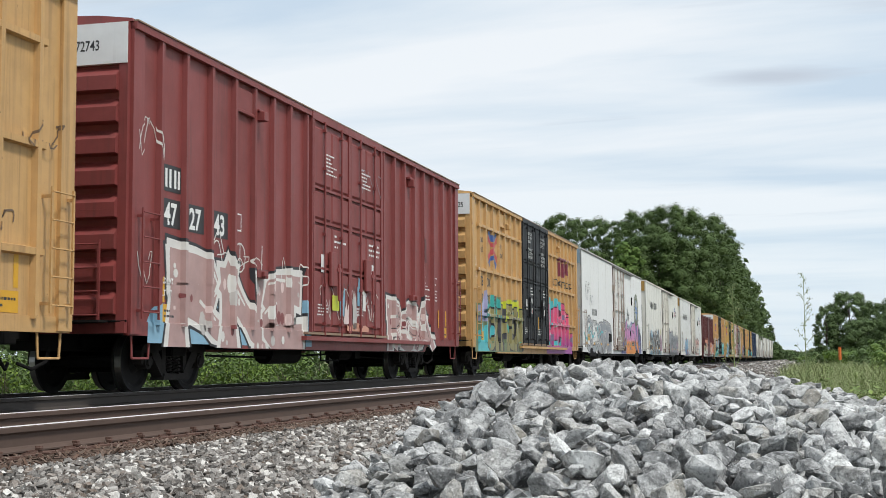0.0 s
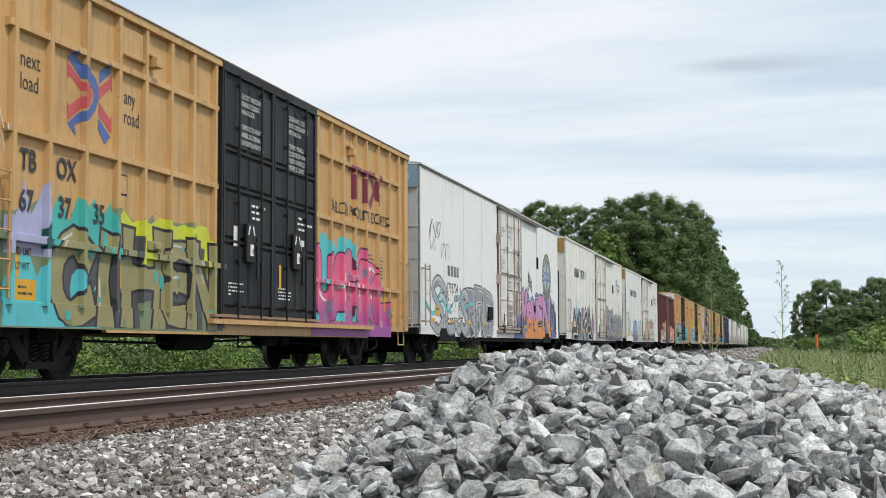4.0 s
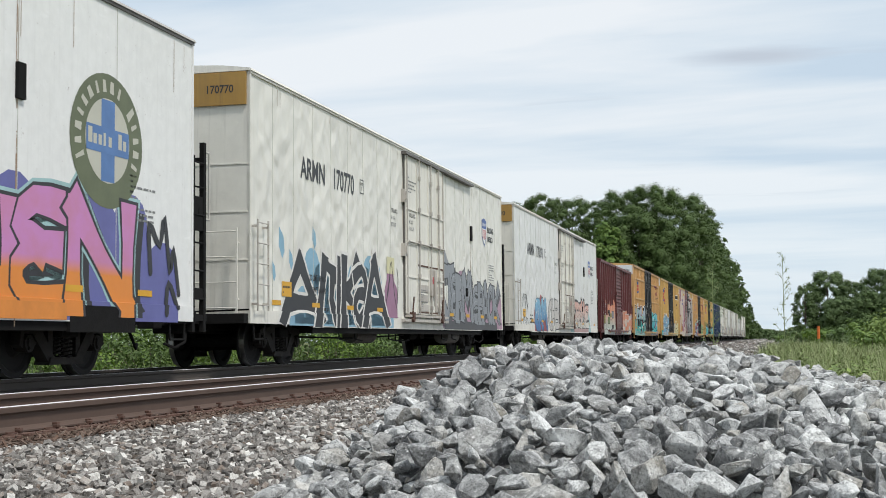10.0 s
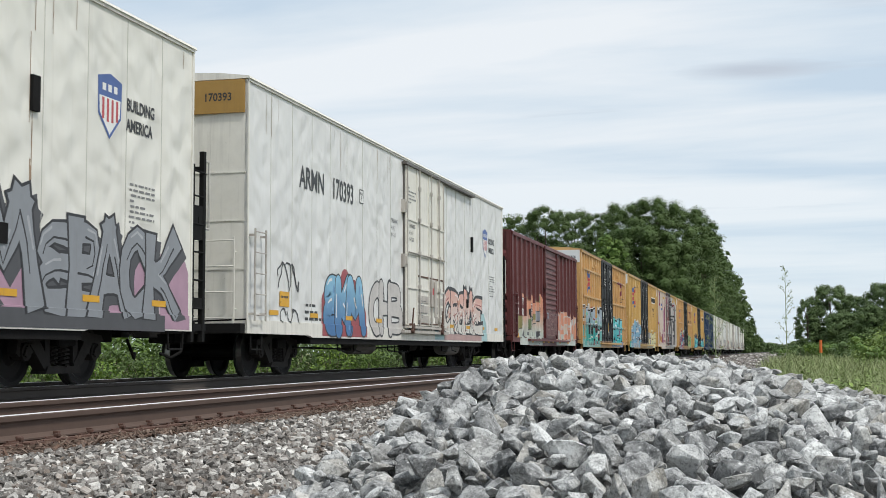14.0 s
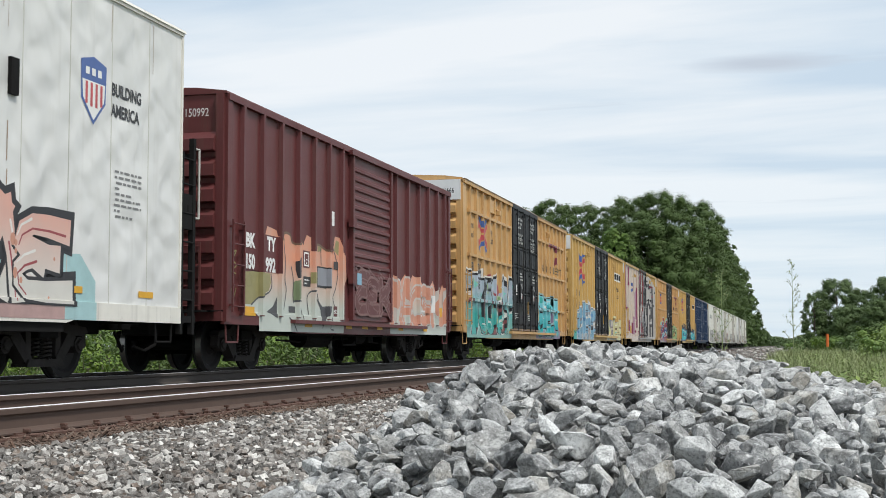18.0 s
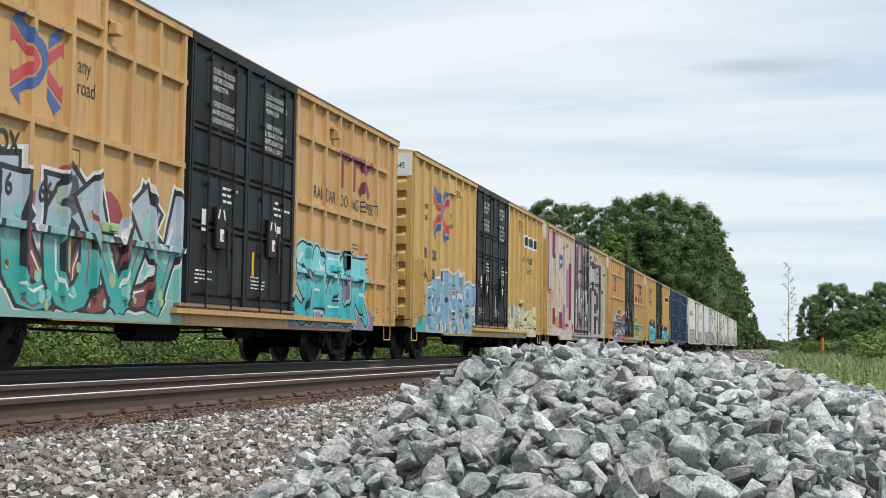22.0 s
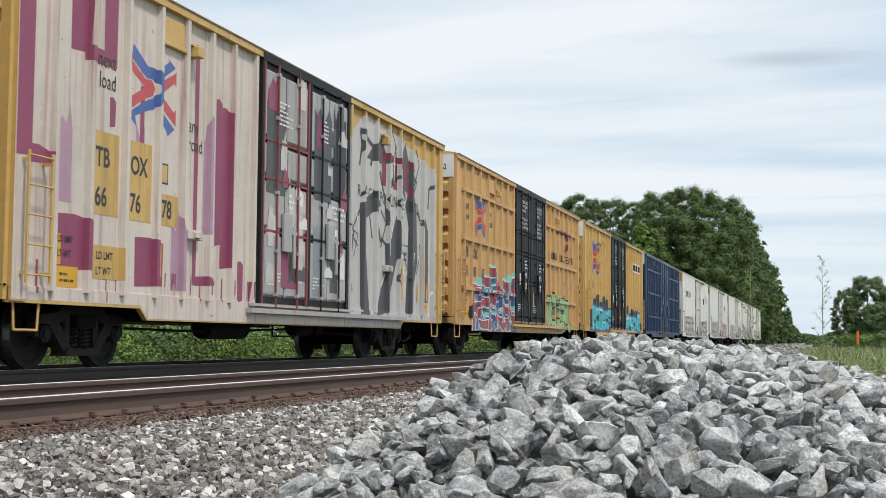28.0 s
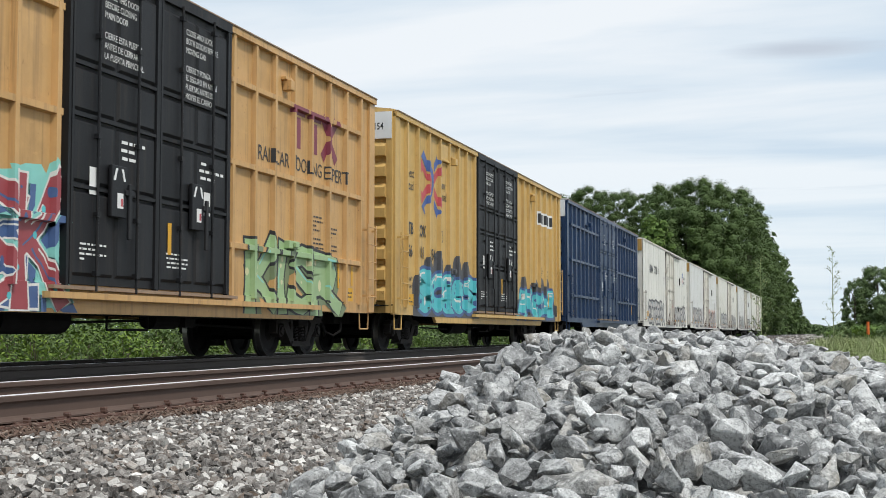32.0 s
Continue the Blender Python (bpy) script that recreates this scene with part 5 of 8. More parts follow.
def truck(car, yc):
    t = part("truck", once("bolster", bolster_mesh), None, car, "black cast steel three-piece truck")
    t.location = (RAIL_IN, yc, 0)
    for x in (0.17, -1.62):
        f = part("side_frame", once("side_frame", frame_mesh), None, t)
        f.location = (x, 0, 0)
        for y in (-0.15, 0.0, 0.15):
            s = part("coil_spring", once("spring", spring_mesh), None, t)
            s.location = (x + (0.03 if y else 0.09), y, 0)
    part("brake_beam", once("brake", brake_mesh), None, t)
    for y in (-0.89, 0.89):
        # the wheelset turns: its pose is in the car's space
        w = part("wheelset", once("axle", axle_mesh), None, car)
        for x, m in ((0.0, "wheel"), (-1.45, "far_wheel")):
            o = part("wheel", once("wheel", wheel_mesh), None, w)
            if x:
                o.matrix_basis = pose(x, 0, 0, 0, 0, 180)
        c = part("bearing_cap", once("cap", cap_mesh), None, w)
        WHEELSETS.append((w, RAIL_IN, yc + y))


def coupler(car, y, out):
    """Knuckle coupler with its draft sill and hanging air hose at one end."""
    bm = bmesh.new()
    s = out
    bx(bm, -1.85, -1.35, min(y, y - s * 2.2), max(y, y - s * 2.2), 0.62, 0.95)
    bx(bm, -1.68, -1.52, min(y, y + s * 0.55), max(y, y + s * 0.55), 0.76, 0.94)
    bx(bm, -1.76, -1.44, min(y + s * 0.45, y + s * 0.76), max(y + s * 0.45, y + s * 0.76), 0.70, 1.0)
    part("coupler", bm, M_BLACK, car, bevel=0.015)
    bm = bmesh.new()
    tube(bm, [(-1.15, y + s * 0.1, 0.66), (-1.12, y + s * 0.22, 0.46), (-1.2, y + s * 0.45, 0.36), (-1.3, y + s * 0.66, 0.44)], 0.026, 7)
    part("air_hose", bm, M_BLACK, car)
    bm = bmesh.new()
    tube(bm, [(0.02, y + s * 0.06, 1.02), (-1.2, y + s * 0.10, 0.99), (-1.45, y + s * 0.16, 0.86)], 0.016, 6)
    part("uncoupling_lever", bm, M_BLACK, car)


def undergear(car, L, kind):
    bm = bmesh.new()
    bx(bm, -1.95, -1.25, 1.0, L - 1.0, 0.68, 0.98)
    part("centre_sill", bm, M_BLACK, car, bevel=0.02)
    for y in [L * k for k in (0.22, 0.30, 0.38, 0.46, 0.54, 0.62, 0.70, 0.78)]:
        boxed("cross_bearer", (-3.1, -0.08, y - 0.07, y + 0.07, 0.72, 0.95), M_BLACK, car)
    bm = bmesh.new()
    cyl(bm, (-0.75, L * 0.36, 0.60), (-0.75, L * 0.36 + 1.5, 0.60), 0.20, 14)
    part("air_reservoir", bm, M_TANK if kind == "reefer" else M_BLACK, car, smooth=False)
    bm = bmesh.new()
    cyl(bm, (-0.65, L * 0.56, 0.62), (-0.65, L * 0.56 + 0.75, 0.62), 0.15, 12)
    bx(bm, -0.75, -0.45, L * 0.56 + 0.8, L * 0.56 + 1.15, 0.50, 0.80)
    part("brake_cylinder", bm, M_BLACK, car)
    bm = bmesh.new()
    tube(bm, [(-0.5, 3.6, 0.55), (-0.7, L * 0.36 - 0.1, 0.52), (-0.7, L * 0.56, 0.60)], 0.020, 6)
    tube(bm, [(-0.9, L * 0.56 + 0.8, 0.58), (-0.9, L - 3.7, 0.50)], 0.020, 6)
    tube(bm, [(-0.25, 3.4, 0.66), (-0.25, L - 3.4, 0.66)], 0.018, 6)
    tube(bm, [(-0.35, L * 0.47, 0.70), (-0.35, L * 0.47, 0.46), (-0.35, L * 0.53, 0.46), (-0.35, L * 0.53, 0.70)], 0.018, 6)
    part("brake_rigging", bm, M_BLACK, car)


def ladder(car, x0, x1, y0, y1, z0, z1, rungs, material, name="ladder"):
    """Two stiles and round rungs standing off the wall; along y on the side, along x on the end."""
    along_y = abs(y1 - y0) > abs(x1 - x0)
    bm = bmesh.new()
    if along_y:
        bx(bm, x0, x1, y0 - 0.018, y0 + 0.018, z0, z1)
        for z in (z0 + 0.12, z1 - 0.12):
            bx(bm, 0.0, x0, y0 - 0.015, y0 + 0.015, z - 0.02, z + 0.02)
    else:
        bx(bm, x0 - 0.018, x0 + 0.018, y0, y1, z0, z1)
    lad = part(name, bm, material, car)
    bm = bmesh.new()
    if along_y:
        bx(bm, x0, x1, y1 - 0.018, y1 + 0.018, z0, z1)
        for z in (z0 + 0.12, z1 - 0.12):
            bx(bm, 0.0, x0, y1 - 0.015, y1 + 0.015, z - 0.02, z + 0.02)
    else:
        bx(bm, x1 - 0.018, x1 + 0.018, y0, y1, z0, z1)
    part("stile", bm, material, lad)
    for i in range(rungs):
        z = z0 + 0.10 + (z1 - z0 - 0.16) * i / (rungs - 1)
        bm = bmesh.new()
        if along_y:
            cyl(bm, (x1, y0, z), (x1, y1, z), 0.012, 6)
        else:
            cyl(bm, (x0, y0, z), (x1, y0, z), 0.012, 6)
        part("rung", bm, material, lad)
    return lad


def stirrup(car, y, material):
    bm = bmesh.new()
    tube(bm, [(-0.02, y - 0.27, 0.86), (-0.02, y - 0.24, 0.50), (-0.02, y + 0.24, 0.50), (-0.02, y + 0.27, 0.86)], 0.017, 6)
    part("stirrup_step", bm, material, car)


def grab(car, pts, material):
    bm = bmesh.new()
    tube(bm, pts, 0.012, 6)
    part("grab_iron", bm, material, car)


def post_mesh(z0, z1, material, key):
    def make():
        bm = bmesh.new()
        a, b, d = POST_W + POST_S, POST_W, POST_D
        lo = [bm.verts.new(q) for q in ((0.0, -a, z0), (d, -b, z0), (d, b, z0), (0.0, a, z0))]
        hi = [bm.verts.new(q) for q in ((0.0, -a, z1), (d, -b, z1), (d, b, z1), (0.0, a, z1))]
        for i in range(3):
            bm.faces.new((lo[i], lo[i + 1], hi[i + 1], hi[i]))
        bm.faces.new(hi[::-1]); bm.faces.new(lo)
        bm.faces.new((lo[3], lo[0], hi[0], hi[3]))
        return mesh_of("side_post", bm, material)
    return once(("post", z0, z1, key), make)


def belt(car, y0, y1, z, material):
    bm = bmesh.new()
    a, b, d = POST_W + POST_S, POST_W, POST_D - 0.004
    lo = [bm.verts.new(q) for q in ((0.0, y0, z - a), (d, y0, z - b), (d, y0, z + b), (0.0, y0, z + a))]
    hi = [bm.verts.new(q) for q in ((0.0, y1, z - a), (d, y1, z - b), (d, y1, z + b), (0.0, y1, z + a))]
    for i in range(3):
        bm.faces.new((lo[i], hi[i], hi[i + 1], lo[i + 1]))
    bm.faces.new(lo[::-1]); bm.faces.new(hi); bm.faces.new((lo[3], hi[3], hi[0], lo[0]))
    part("belt_rail", bm, material, car)


def roof(car, L, H, material, seams=15):
    bm = bmesh.new()
    prof = [(0.05, H - 0.015), (0.03, H + 0.03), (-0.5, H + 0.10), (-1.6, H + 0.16), (-2.7, H + 0.10), (-3.23, H + 0.03), (-3.25, H - 0.015)]
    a = [bm.verts.new((x, -0.03, z)) for x, z in prof]; b = [bm.verts.new((x, L + 0.03, z)) for x, z in prof]
    for i in range(len(prof) - 1):
        bm.faces.new((a[i], b[i], b[i + 1], a[i + 1]))
    bm.faces.new(a); bm.faces.new(b[::-1]); bm.faces.new((a[0], a[-1], b[-1], b[0]))
    r = part("roof", bm, material, car)
    bm = bmesh.new()
    for i in range(1, seams):
        y = L * i / seams
        for (x0, z0), (x1, z1) in zip(prof[2:4], prof[3:5]):
            vs = [bm.verts.new(q) for q in ((x0, y - 0.03, z0), (x0, y + 0.03, z0), (x1, y + 0.03, z1), (x1, y - 0.03, z1))]
            top = [bm.verts.new(v.co + Vector((0, 0, 0.014))) for v in vs]
            bm.faces.new(top)
            for k in range(4):
                bm.faces.new((vs[k], vs[(k + 1) % 4], top[(k + 1) % 4], top[k]))
    tagged(part("roof_seaming", bm, material, r), kind="stuff")


def ribbed_end(car, y, out, H, material, z0=0.85, ribs=8, panel=None):
    """End wall of pressed horizontal ribs; out is -1 at the leading end."""
    bm = bmesh.new()
    bx(bm, -WIDE + 0.012, -0.012, min(y, y - out * 0.05), max(y, y - out * 0.05), z0, H - 0.02)
    w = part("end_wall", bm, material, car)
    step = (H - 0.62 - 1.05) / ribs
    for i in range(ribs):
        z = 1.10 + step * i
        def make():
            b2 = bmesh.new()
            d = out * 0.15
            outline = [(0.0, 0.0), (d, step * 0.05), (d, step * 0.50), (0.0, step * 0.80)]
            lo = [b2.verts.new((-WIDE + 0.14, q[0], q[1])) for q in outline]; hi = [b2.verts.new((-0.14, q[0], q[1])) for q in outline]
            for k in range(3):
                b2.faces.new((lo[k], lo[k + 1], hi[k + 1], hi[k]))
            b2.faces.new(lo[::-1]); b2.faces.new(hi); b2.faces.new((lo[3], lo[0], hi[0], hi[3]))
            return mesh_of("end_rib", b2, material)
        o = part("end_rib", once(("end_rib", step, out, material.name), make), None, w)
        o.location = (0, y, z)
    for x in (-0.07, -WIDE + 0.07):
        boxed("corner_post", (x - 0.068, x + 0.068, min(y, y + out * 0.075), max(y, y + out * 0.075), z0, H - 0.02), material, w)
    if panel:
        boxed("end_number_panel", (-WIDE + 0.14, -0.005, min(y + out * 0.02, y + out * 0.09), max(y + out * 0.02, y + out * 0.09), H - 0.62, H - 0.03), panel, w)
    # crossover step, end ladder and grab irons
    e = y + out * 0.20
    ladder(car, -1.15, -0.35, min(e, e + 0.03), max(e, e + 0.03), 1.0, 2.15, 4, material, "end_ladder")
    for z in (1.35, 2.0):
        bm = bmesh.new()
        tube(bm, [(-0.38, y, z), (-0.38, e, z)], 0.012, 6); tube(bm, [(-1.12, y, z), (-1.12, e, z)], 0.012, 6)
        part("ladder_bracket", bm, material, car)
    grab(car, [(-0.2, y, 2.55), (-0.2, y + out * 0.14, 2.57), (-1.1, y + out * 0.14, 2.57), (-1.1, y, 2.55)], material)
    boxed("crossover_step", (-2.5, -0.25, min(y, y + out * 0.34), max(y, y + out * 0.34), 1.00, 1.03), M_BLACK, car)
    return w


def smooth_end(car, y, out, H, material, panel):
    bm = bmesh.new()
    bx(bm, -WIDE + 0.012, -0.012, min(y, y - out * 0.05), max(y, y - out * 0.05), 0.85, H - 0.02)
    w = part("end_wall", bm, material, car)
    for z in (1.9, 2.75, 3.6):
        boxed("end_seam", (-WIDE + 0.03, -0.03, min(y, y + out * 0.012), max(y, y + out * 0.012), z - 0.012, z + 0.012), material, w)
    bm = bmesh.new()
    yo = sorted((y + out * 0.004, y + out * 0.05))
    bx(bm, -WIDE + 0.05, -0.05, yo[0], yo[1], H - 0.62, H - 0.03)
    part("end_number_panel", bm, panel, w)
    e = y + out * 0.16
    ladder(car, -1.25, -0.18, min(e, e + 0.03), max(e, e + 0.03), 0.95, 2.45, 4, material, "end_ladder")
    bm = bmesh.new()
    for z in (1.2, 2.2):
        for x in (-0.2, -1.23):
            tube(bm, [(x, y, z), (x, e, z)], 0.014, 6)
    part("ladder_bracket", bm, material, car)
    boxed("end_platform", (-3.0, -0.02, min(y, y + out * 0.20), max(y, y + out * 0.20), 0.78, 0.95), M_BLACK, car)
    return w


def sill(car, L, material, low=0.66, high=0.82, base=0.0):
    """Side sill, deeper between the trucks."""
    bm = bmesh.new()
    prism(bm, [(0.0, high), (3.1, high), (3.3, low), (L - 3.3, low), (L - 3.1, high), (L, high), (L, 1.02), (0.0, 1.02)], -0.05, 0.022 + base)
    part("side_sill", bm, material, car)
    bm = bmesh.new()
    prism(bm, [(0.0, high), (3.1, high), (3.3, low), (L - 3.3, low), (L - 3.1, high), (L, high), (L, 1.02), (0.0, 1.02)], -WIDE, -WIDE + 0.05)
    part("side_sill", bm, material, car)


def plug_door(car, y0, y1, z0, z1, material, seed, text=True):
    """One leaf of a pair of plug doors: frame, pressed panels, lock rods, keepers and handles."""
    bm = bmesh.new()
    bx(bm, 0.0, 0.055, y0, y1, z0, z1)
    slab = M_DOOR if material is M_WASHED else material
    d = part("door", bm, slab, car, "black steel plug door" if material is M_DOOR else "whitewashed steel plug door" if material is M_WASHED else "", bevel=0.006)
    w, rng = y1 - y0, random.Random(seed)
    trim = material if material is not M_WASHED else M_MAROON if seed % 2 else M_DOOR
    zs = [z0 + 0.06, z0 + (z1 - z0) * 0.30, z0 + (z1 - z0) * 0.52, z0 + (z1 - z0) * 0.68, z1 - 0.06]
    for a, b in zip(zs, zs[1:]):
        halves = [(0.05, w - 0.05)] if b - a > 1.25 else [(0.05, w * 0.5 - 0.03), (w * 0.5 + 0.03, w - 0.05)]
        for p, q in halves:
            bm = bmesh.new()
            bx(bm, 0.055, 0.085, y0 + p, y0 + q, a + 0.05, b - 0.05)
            for v in bm.verts:
                if v.co.x > 0.07:
                    v.co.y += 0.04 if v.co.y < y0 + (p + q) / 2 else -0.04
                    v.co.z += 0.04 if v.co.z < (a + b) / 2 else -0.04
            part("door_panel", bm, material, d)
    for y in (y0 + 0.03, y1 - 0.03):
        boxed("door_stile", (0.055, 0.105, y - 0.025, y + 0.025, z0, z1), trim, d)
    for z in zs[1:-1]:
        boxed("door_rail", (0.055, 0.10, y0 + 0.055, y1 - 0.055, z - 0.022, z + 0.022), trim, d)
    for k in (0.27, 0.73):
        bm = bmesh.new()
        cyl(bm, (0.125, y0 + w * k, z0 - 0.08), (0.125, y0 + w * k, z1 + 0.03), 0.020, 8)
        part("lock_rod", bm, trim, d)
        for z in (z0 + 0.15, z0 + 0.9, z0 + 1.9, z1 - 0.9, z1 - 0.15):
            boxed("rod_keeper", (0.085, 0.155, y0 + w * k - 0.045, y0 + w * k + 0.045, z - 0.03, z + 0.03), material, d)
    bm = bmesh.new()
    bx(bm, 0.10, 0.16, y0 + w * 0.40, y0 + w * 0.57, z0 + 0.90, z0 + 1.58)
    bx(bm, 0.15, 0.19, y0 + w * 0.58, y0 + w * 0.62, z0 + 0.62, z0 + 1.36)
    bx(bm, 0.12, 0.18, y0 + w * 0.55, y0 + w * 0.66, z0 + 1.20, z0 + 1.28)
    part("door_handle", bm, material, d, bevel=0.01)
    if material is M_DOOR:
        B = Side(base=0.16)
        for s in (-1, 1):
            m, k = y0 + w * 0.485, w * 0.02
            patch(car, B, [(m + s * k, z0 + 1.54), (m + s * 2.2 * k, z0 + 1.54), (m + s * 3.6 * k, z0 + 1.38), (m + s * 2.4 * k, z0 + 1.38)], M_SIGN_W, 1, "chevron_mark")
        rect(car, B, y0 + w * 0.46, y0 + w * 0.53, z0 + 1.02, z0 + 1.22, M_SIGN_W, 1, "lock_placard")
        rect(car, B, y0 + w * 0.50, y0 + w * 0.525, z0 + 1.05, z0 + 1.15, M_RED, 2, "lock_placard")
    if text:
        D = Side(base=0.088)
        if w > 2.0 and material is M_DOOR:
            rows = ("CLOSE THIS DOOR", "BEFORE CLOSING", "MAIN DOOR", "", "CIERRE ESTA PUERTA", "ANTES DE CERRAR", "LA PUERTA PRINCIPAL") if seed % 2 else ("CLOSE AND LOCK", "BOTH DOORS BEFORE", "MOVING CAR", "", "CIERRE Y PONGA", "EL SEGURO EN AMBAS", "PUERTAS ANTES DE", "MOVER EL CARRO")
            for i, r in enumerate(rows):
                if r:
                    letters(car, D, r, y0 + w * 0.34, z1 - 0.34 - 0.135 * i, 0.125, M_SIGN_W, 0.82, layer=2, name="door_notice")
        else:
            bars(car, D, y0 + w * 0.32, y0 + w * 0.62, z1 - 1.00, z1 - 0.55, 6, M_SIGN_W, 2, rng, "door_notice")
        bars(car, D, y0 + w * 0.55, y0 + w * 0.92, z0 + 1.66, z0 + 1.98, 3, M_SIGN_W, 2, rng, "door_notice")
        bars(car, D, y0 + w * 0.10, y0 + w * 0.40, z0 + 0.30, z0 + 0.55, 4, M_SIGN_W, 2, rng, "door_notice")
        if material is M_DOOR and seed % 2 == 0:
            rect(car, D, y0 + w * 0.12, y0 + w * 0.17, z0 + 0.5, z0 + 0.95, M_STICKER, 3, "reflector_strip")
        rect(car, D, y0 + w * (0.20 if seed % 2 else 0.62), y0 + w * (0.30 if seed % 2 else 0.72), z0 + 1.15, z0 + 1.5, M_SIGN_W, 3, "door_placard")
    return d


ARROW_BEND = ((.11, .86), (.23, .96), (.50, .77), (.62, .78), (.71, .74), (.77, .65), (.77, .50), (.71, .38), (.62, .28), (.54, .26), (.27, .14), (.31, .02), (.13, .14), (.41, .32), (.52, .38), (.60, .41), (.66, .47), (.68, .54), (.66, .60), (.60, .64), (.48, .63), (.37, .69))
ARROW_HEART = ((.10, .83), (.45, .61), (.58, .62), (.65, .54), (.60, .44), (.46, .38), (.13, .17), (.12, .37), (.16, .33), (.42, .49), (.42, .53), (.18, .66), (.11, .62))
ARROW_TIPS = (
    (((.78, .83), (.92, .93), (.89, .97), (1.05, .88), (.78, .69)), M_LOGOBLUE), (((.78, .66), (1.02, .80), (1.07, .84), (1.07, .65), (1.03, .69), (.78, .51)), M_RED),
    (((.78, .49), (1.03, .33), (1.07, .38), (1.07, .17), (.78, .34)), M_RED), (((.78, .30), (1.05, .13), (.91, .02), (.89, .07), (.78, .17)), M_LOGOBLUE))


def pivot_slogan(car, side, sym=(1.83, 3.05), z0=3.30, z1=4.32, words=True):
    """The crossed arrow emblem as plain shapes, with its slogan."""
    a, w, h = sym[0], sym[1] - sym[0], z1 - z0
    for outline, c in ((ARROW_BEND, M_LOGOBLUE), (ARROW_HEART, M_RED)) + ARROW_TIPS:
        patch(car, side, [(a + u * w, z0 + v * h) for u, v in outline], c, 2, "emblem_stroke")
    if words:
        letters(car, side, "next", 1.04, 3.95, 0.30, M_SIGN_K, 0.85)
        letters(car, side, "load", 1.04, 3.66, 0.30, M_SIGN_K, 0.85)
        letters(car, side, "any", 3.72, 3.95, 0.30, M_SIGN_K, 0.85)
        letters(car, side, "road", 3.72, 3.66, 0.30, M_SIGN_K, 0.85)


def pooling_words(car, side, y, belt_mode=True):
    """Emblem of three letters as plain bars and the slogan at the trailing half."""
    z = 3.70 if belt_mode else 3.75
    for k in (0.0, 0.80):
        rect(car, side, y + k, y + k + 0.70, z + 0.60, z + 0.74, M_BURG, 2, "emblem_bar")
        rect(car, side, y + k + 0.20, y + k + 0.50, z, z + 0.56, M_BURG, 2, "emblem_bar")
    for k, pts in enumerate(([(y + 1.62, z + 0.70), (y + 2.22, z + 0.04)], [(y + 2.22, z + 0.70), (y + 1.62, z + 0.04)])):
        bm = bmesh.new()
        ribbon(bm, smooth_line(pts, 3), 0.17, 0.17, False, 0.0003 * k)
        flat_part("emblem_bar", side.drape(bm, 2), M_BURG, car)
    letters(car, side, "RAILCAR POOLING EXPERTS", y - 1.35, z - 0.40, 0.36, M_SIGN_K, 0.93)


TBOX_POSTS = [0.85, 1.67, 2.58, 3.49, 4.30, 5.15, 5.95, 6.80]


def new_car(start, label, name="boxcar"):
    e = new(name)
    tagged(e, label, "boxcar" if name == "boxcar" else "refrigerator car", "cars of the freight train")
    CAR_LIST.append((e, start, -0.05 if name == "boxcar" else 0.0))
    return e


def walls(car, L, H, material, far=None):
    boxed("side_wall", (-0.05, 0.0, 0.0, L, 0.84, H), material, car)
    boxed("side_wall", (-WIDE, -WIDE + 0.05, 0.0, L, 0.84, H), far or material, car)
    boxed("floor_pan", (-WIDE + 0.05, -0.05, 0.05, L - 0.05, 0.86, 0.98), M_BLACK, car)


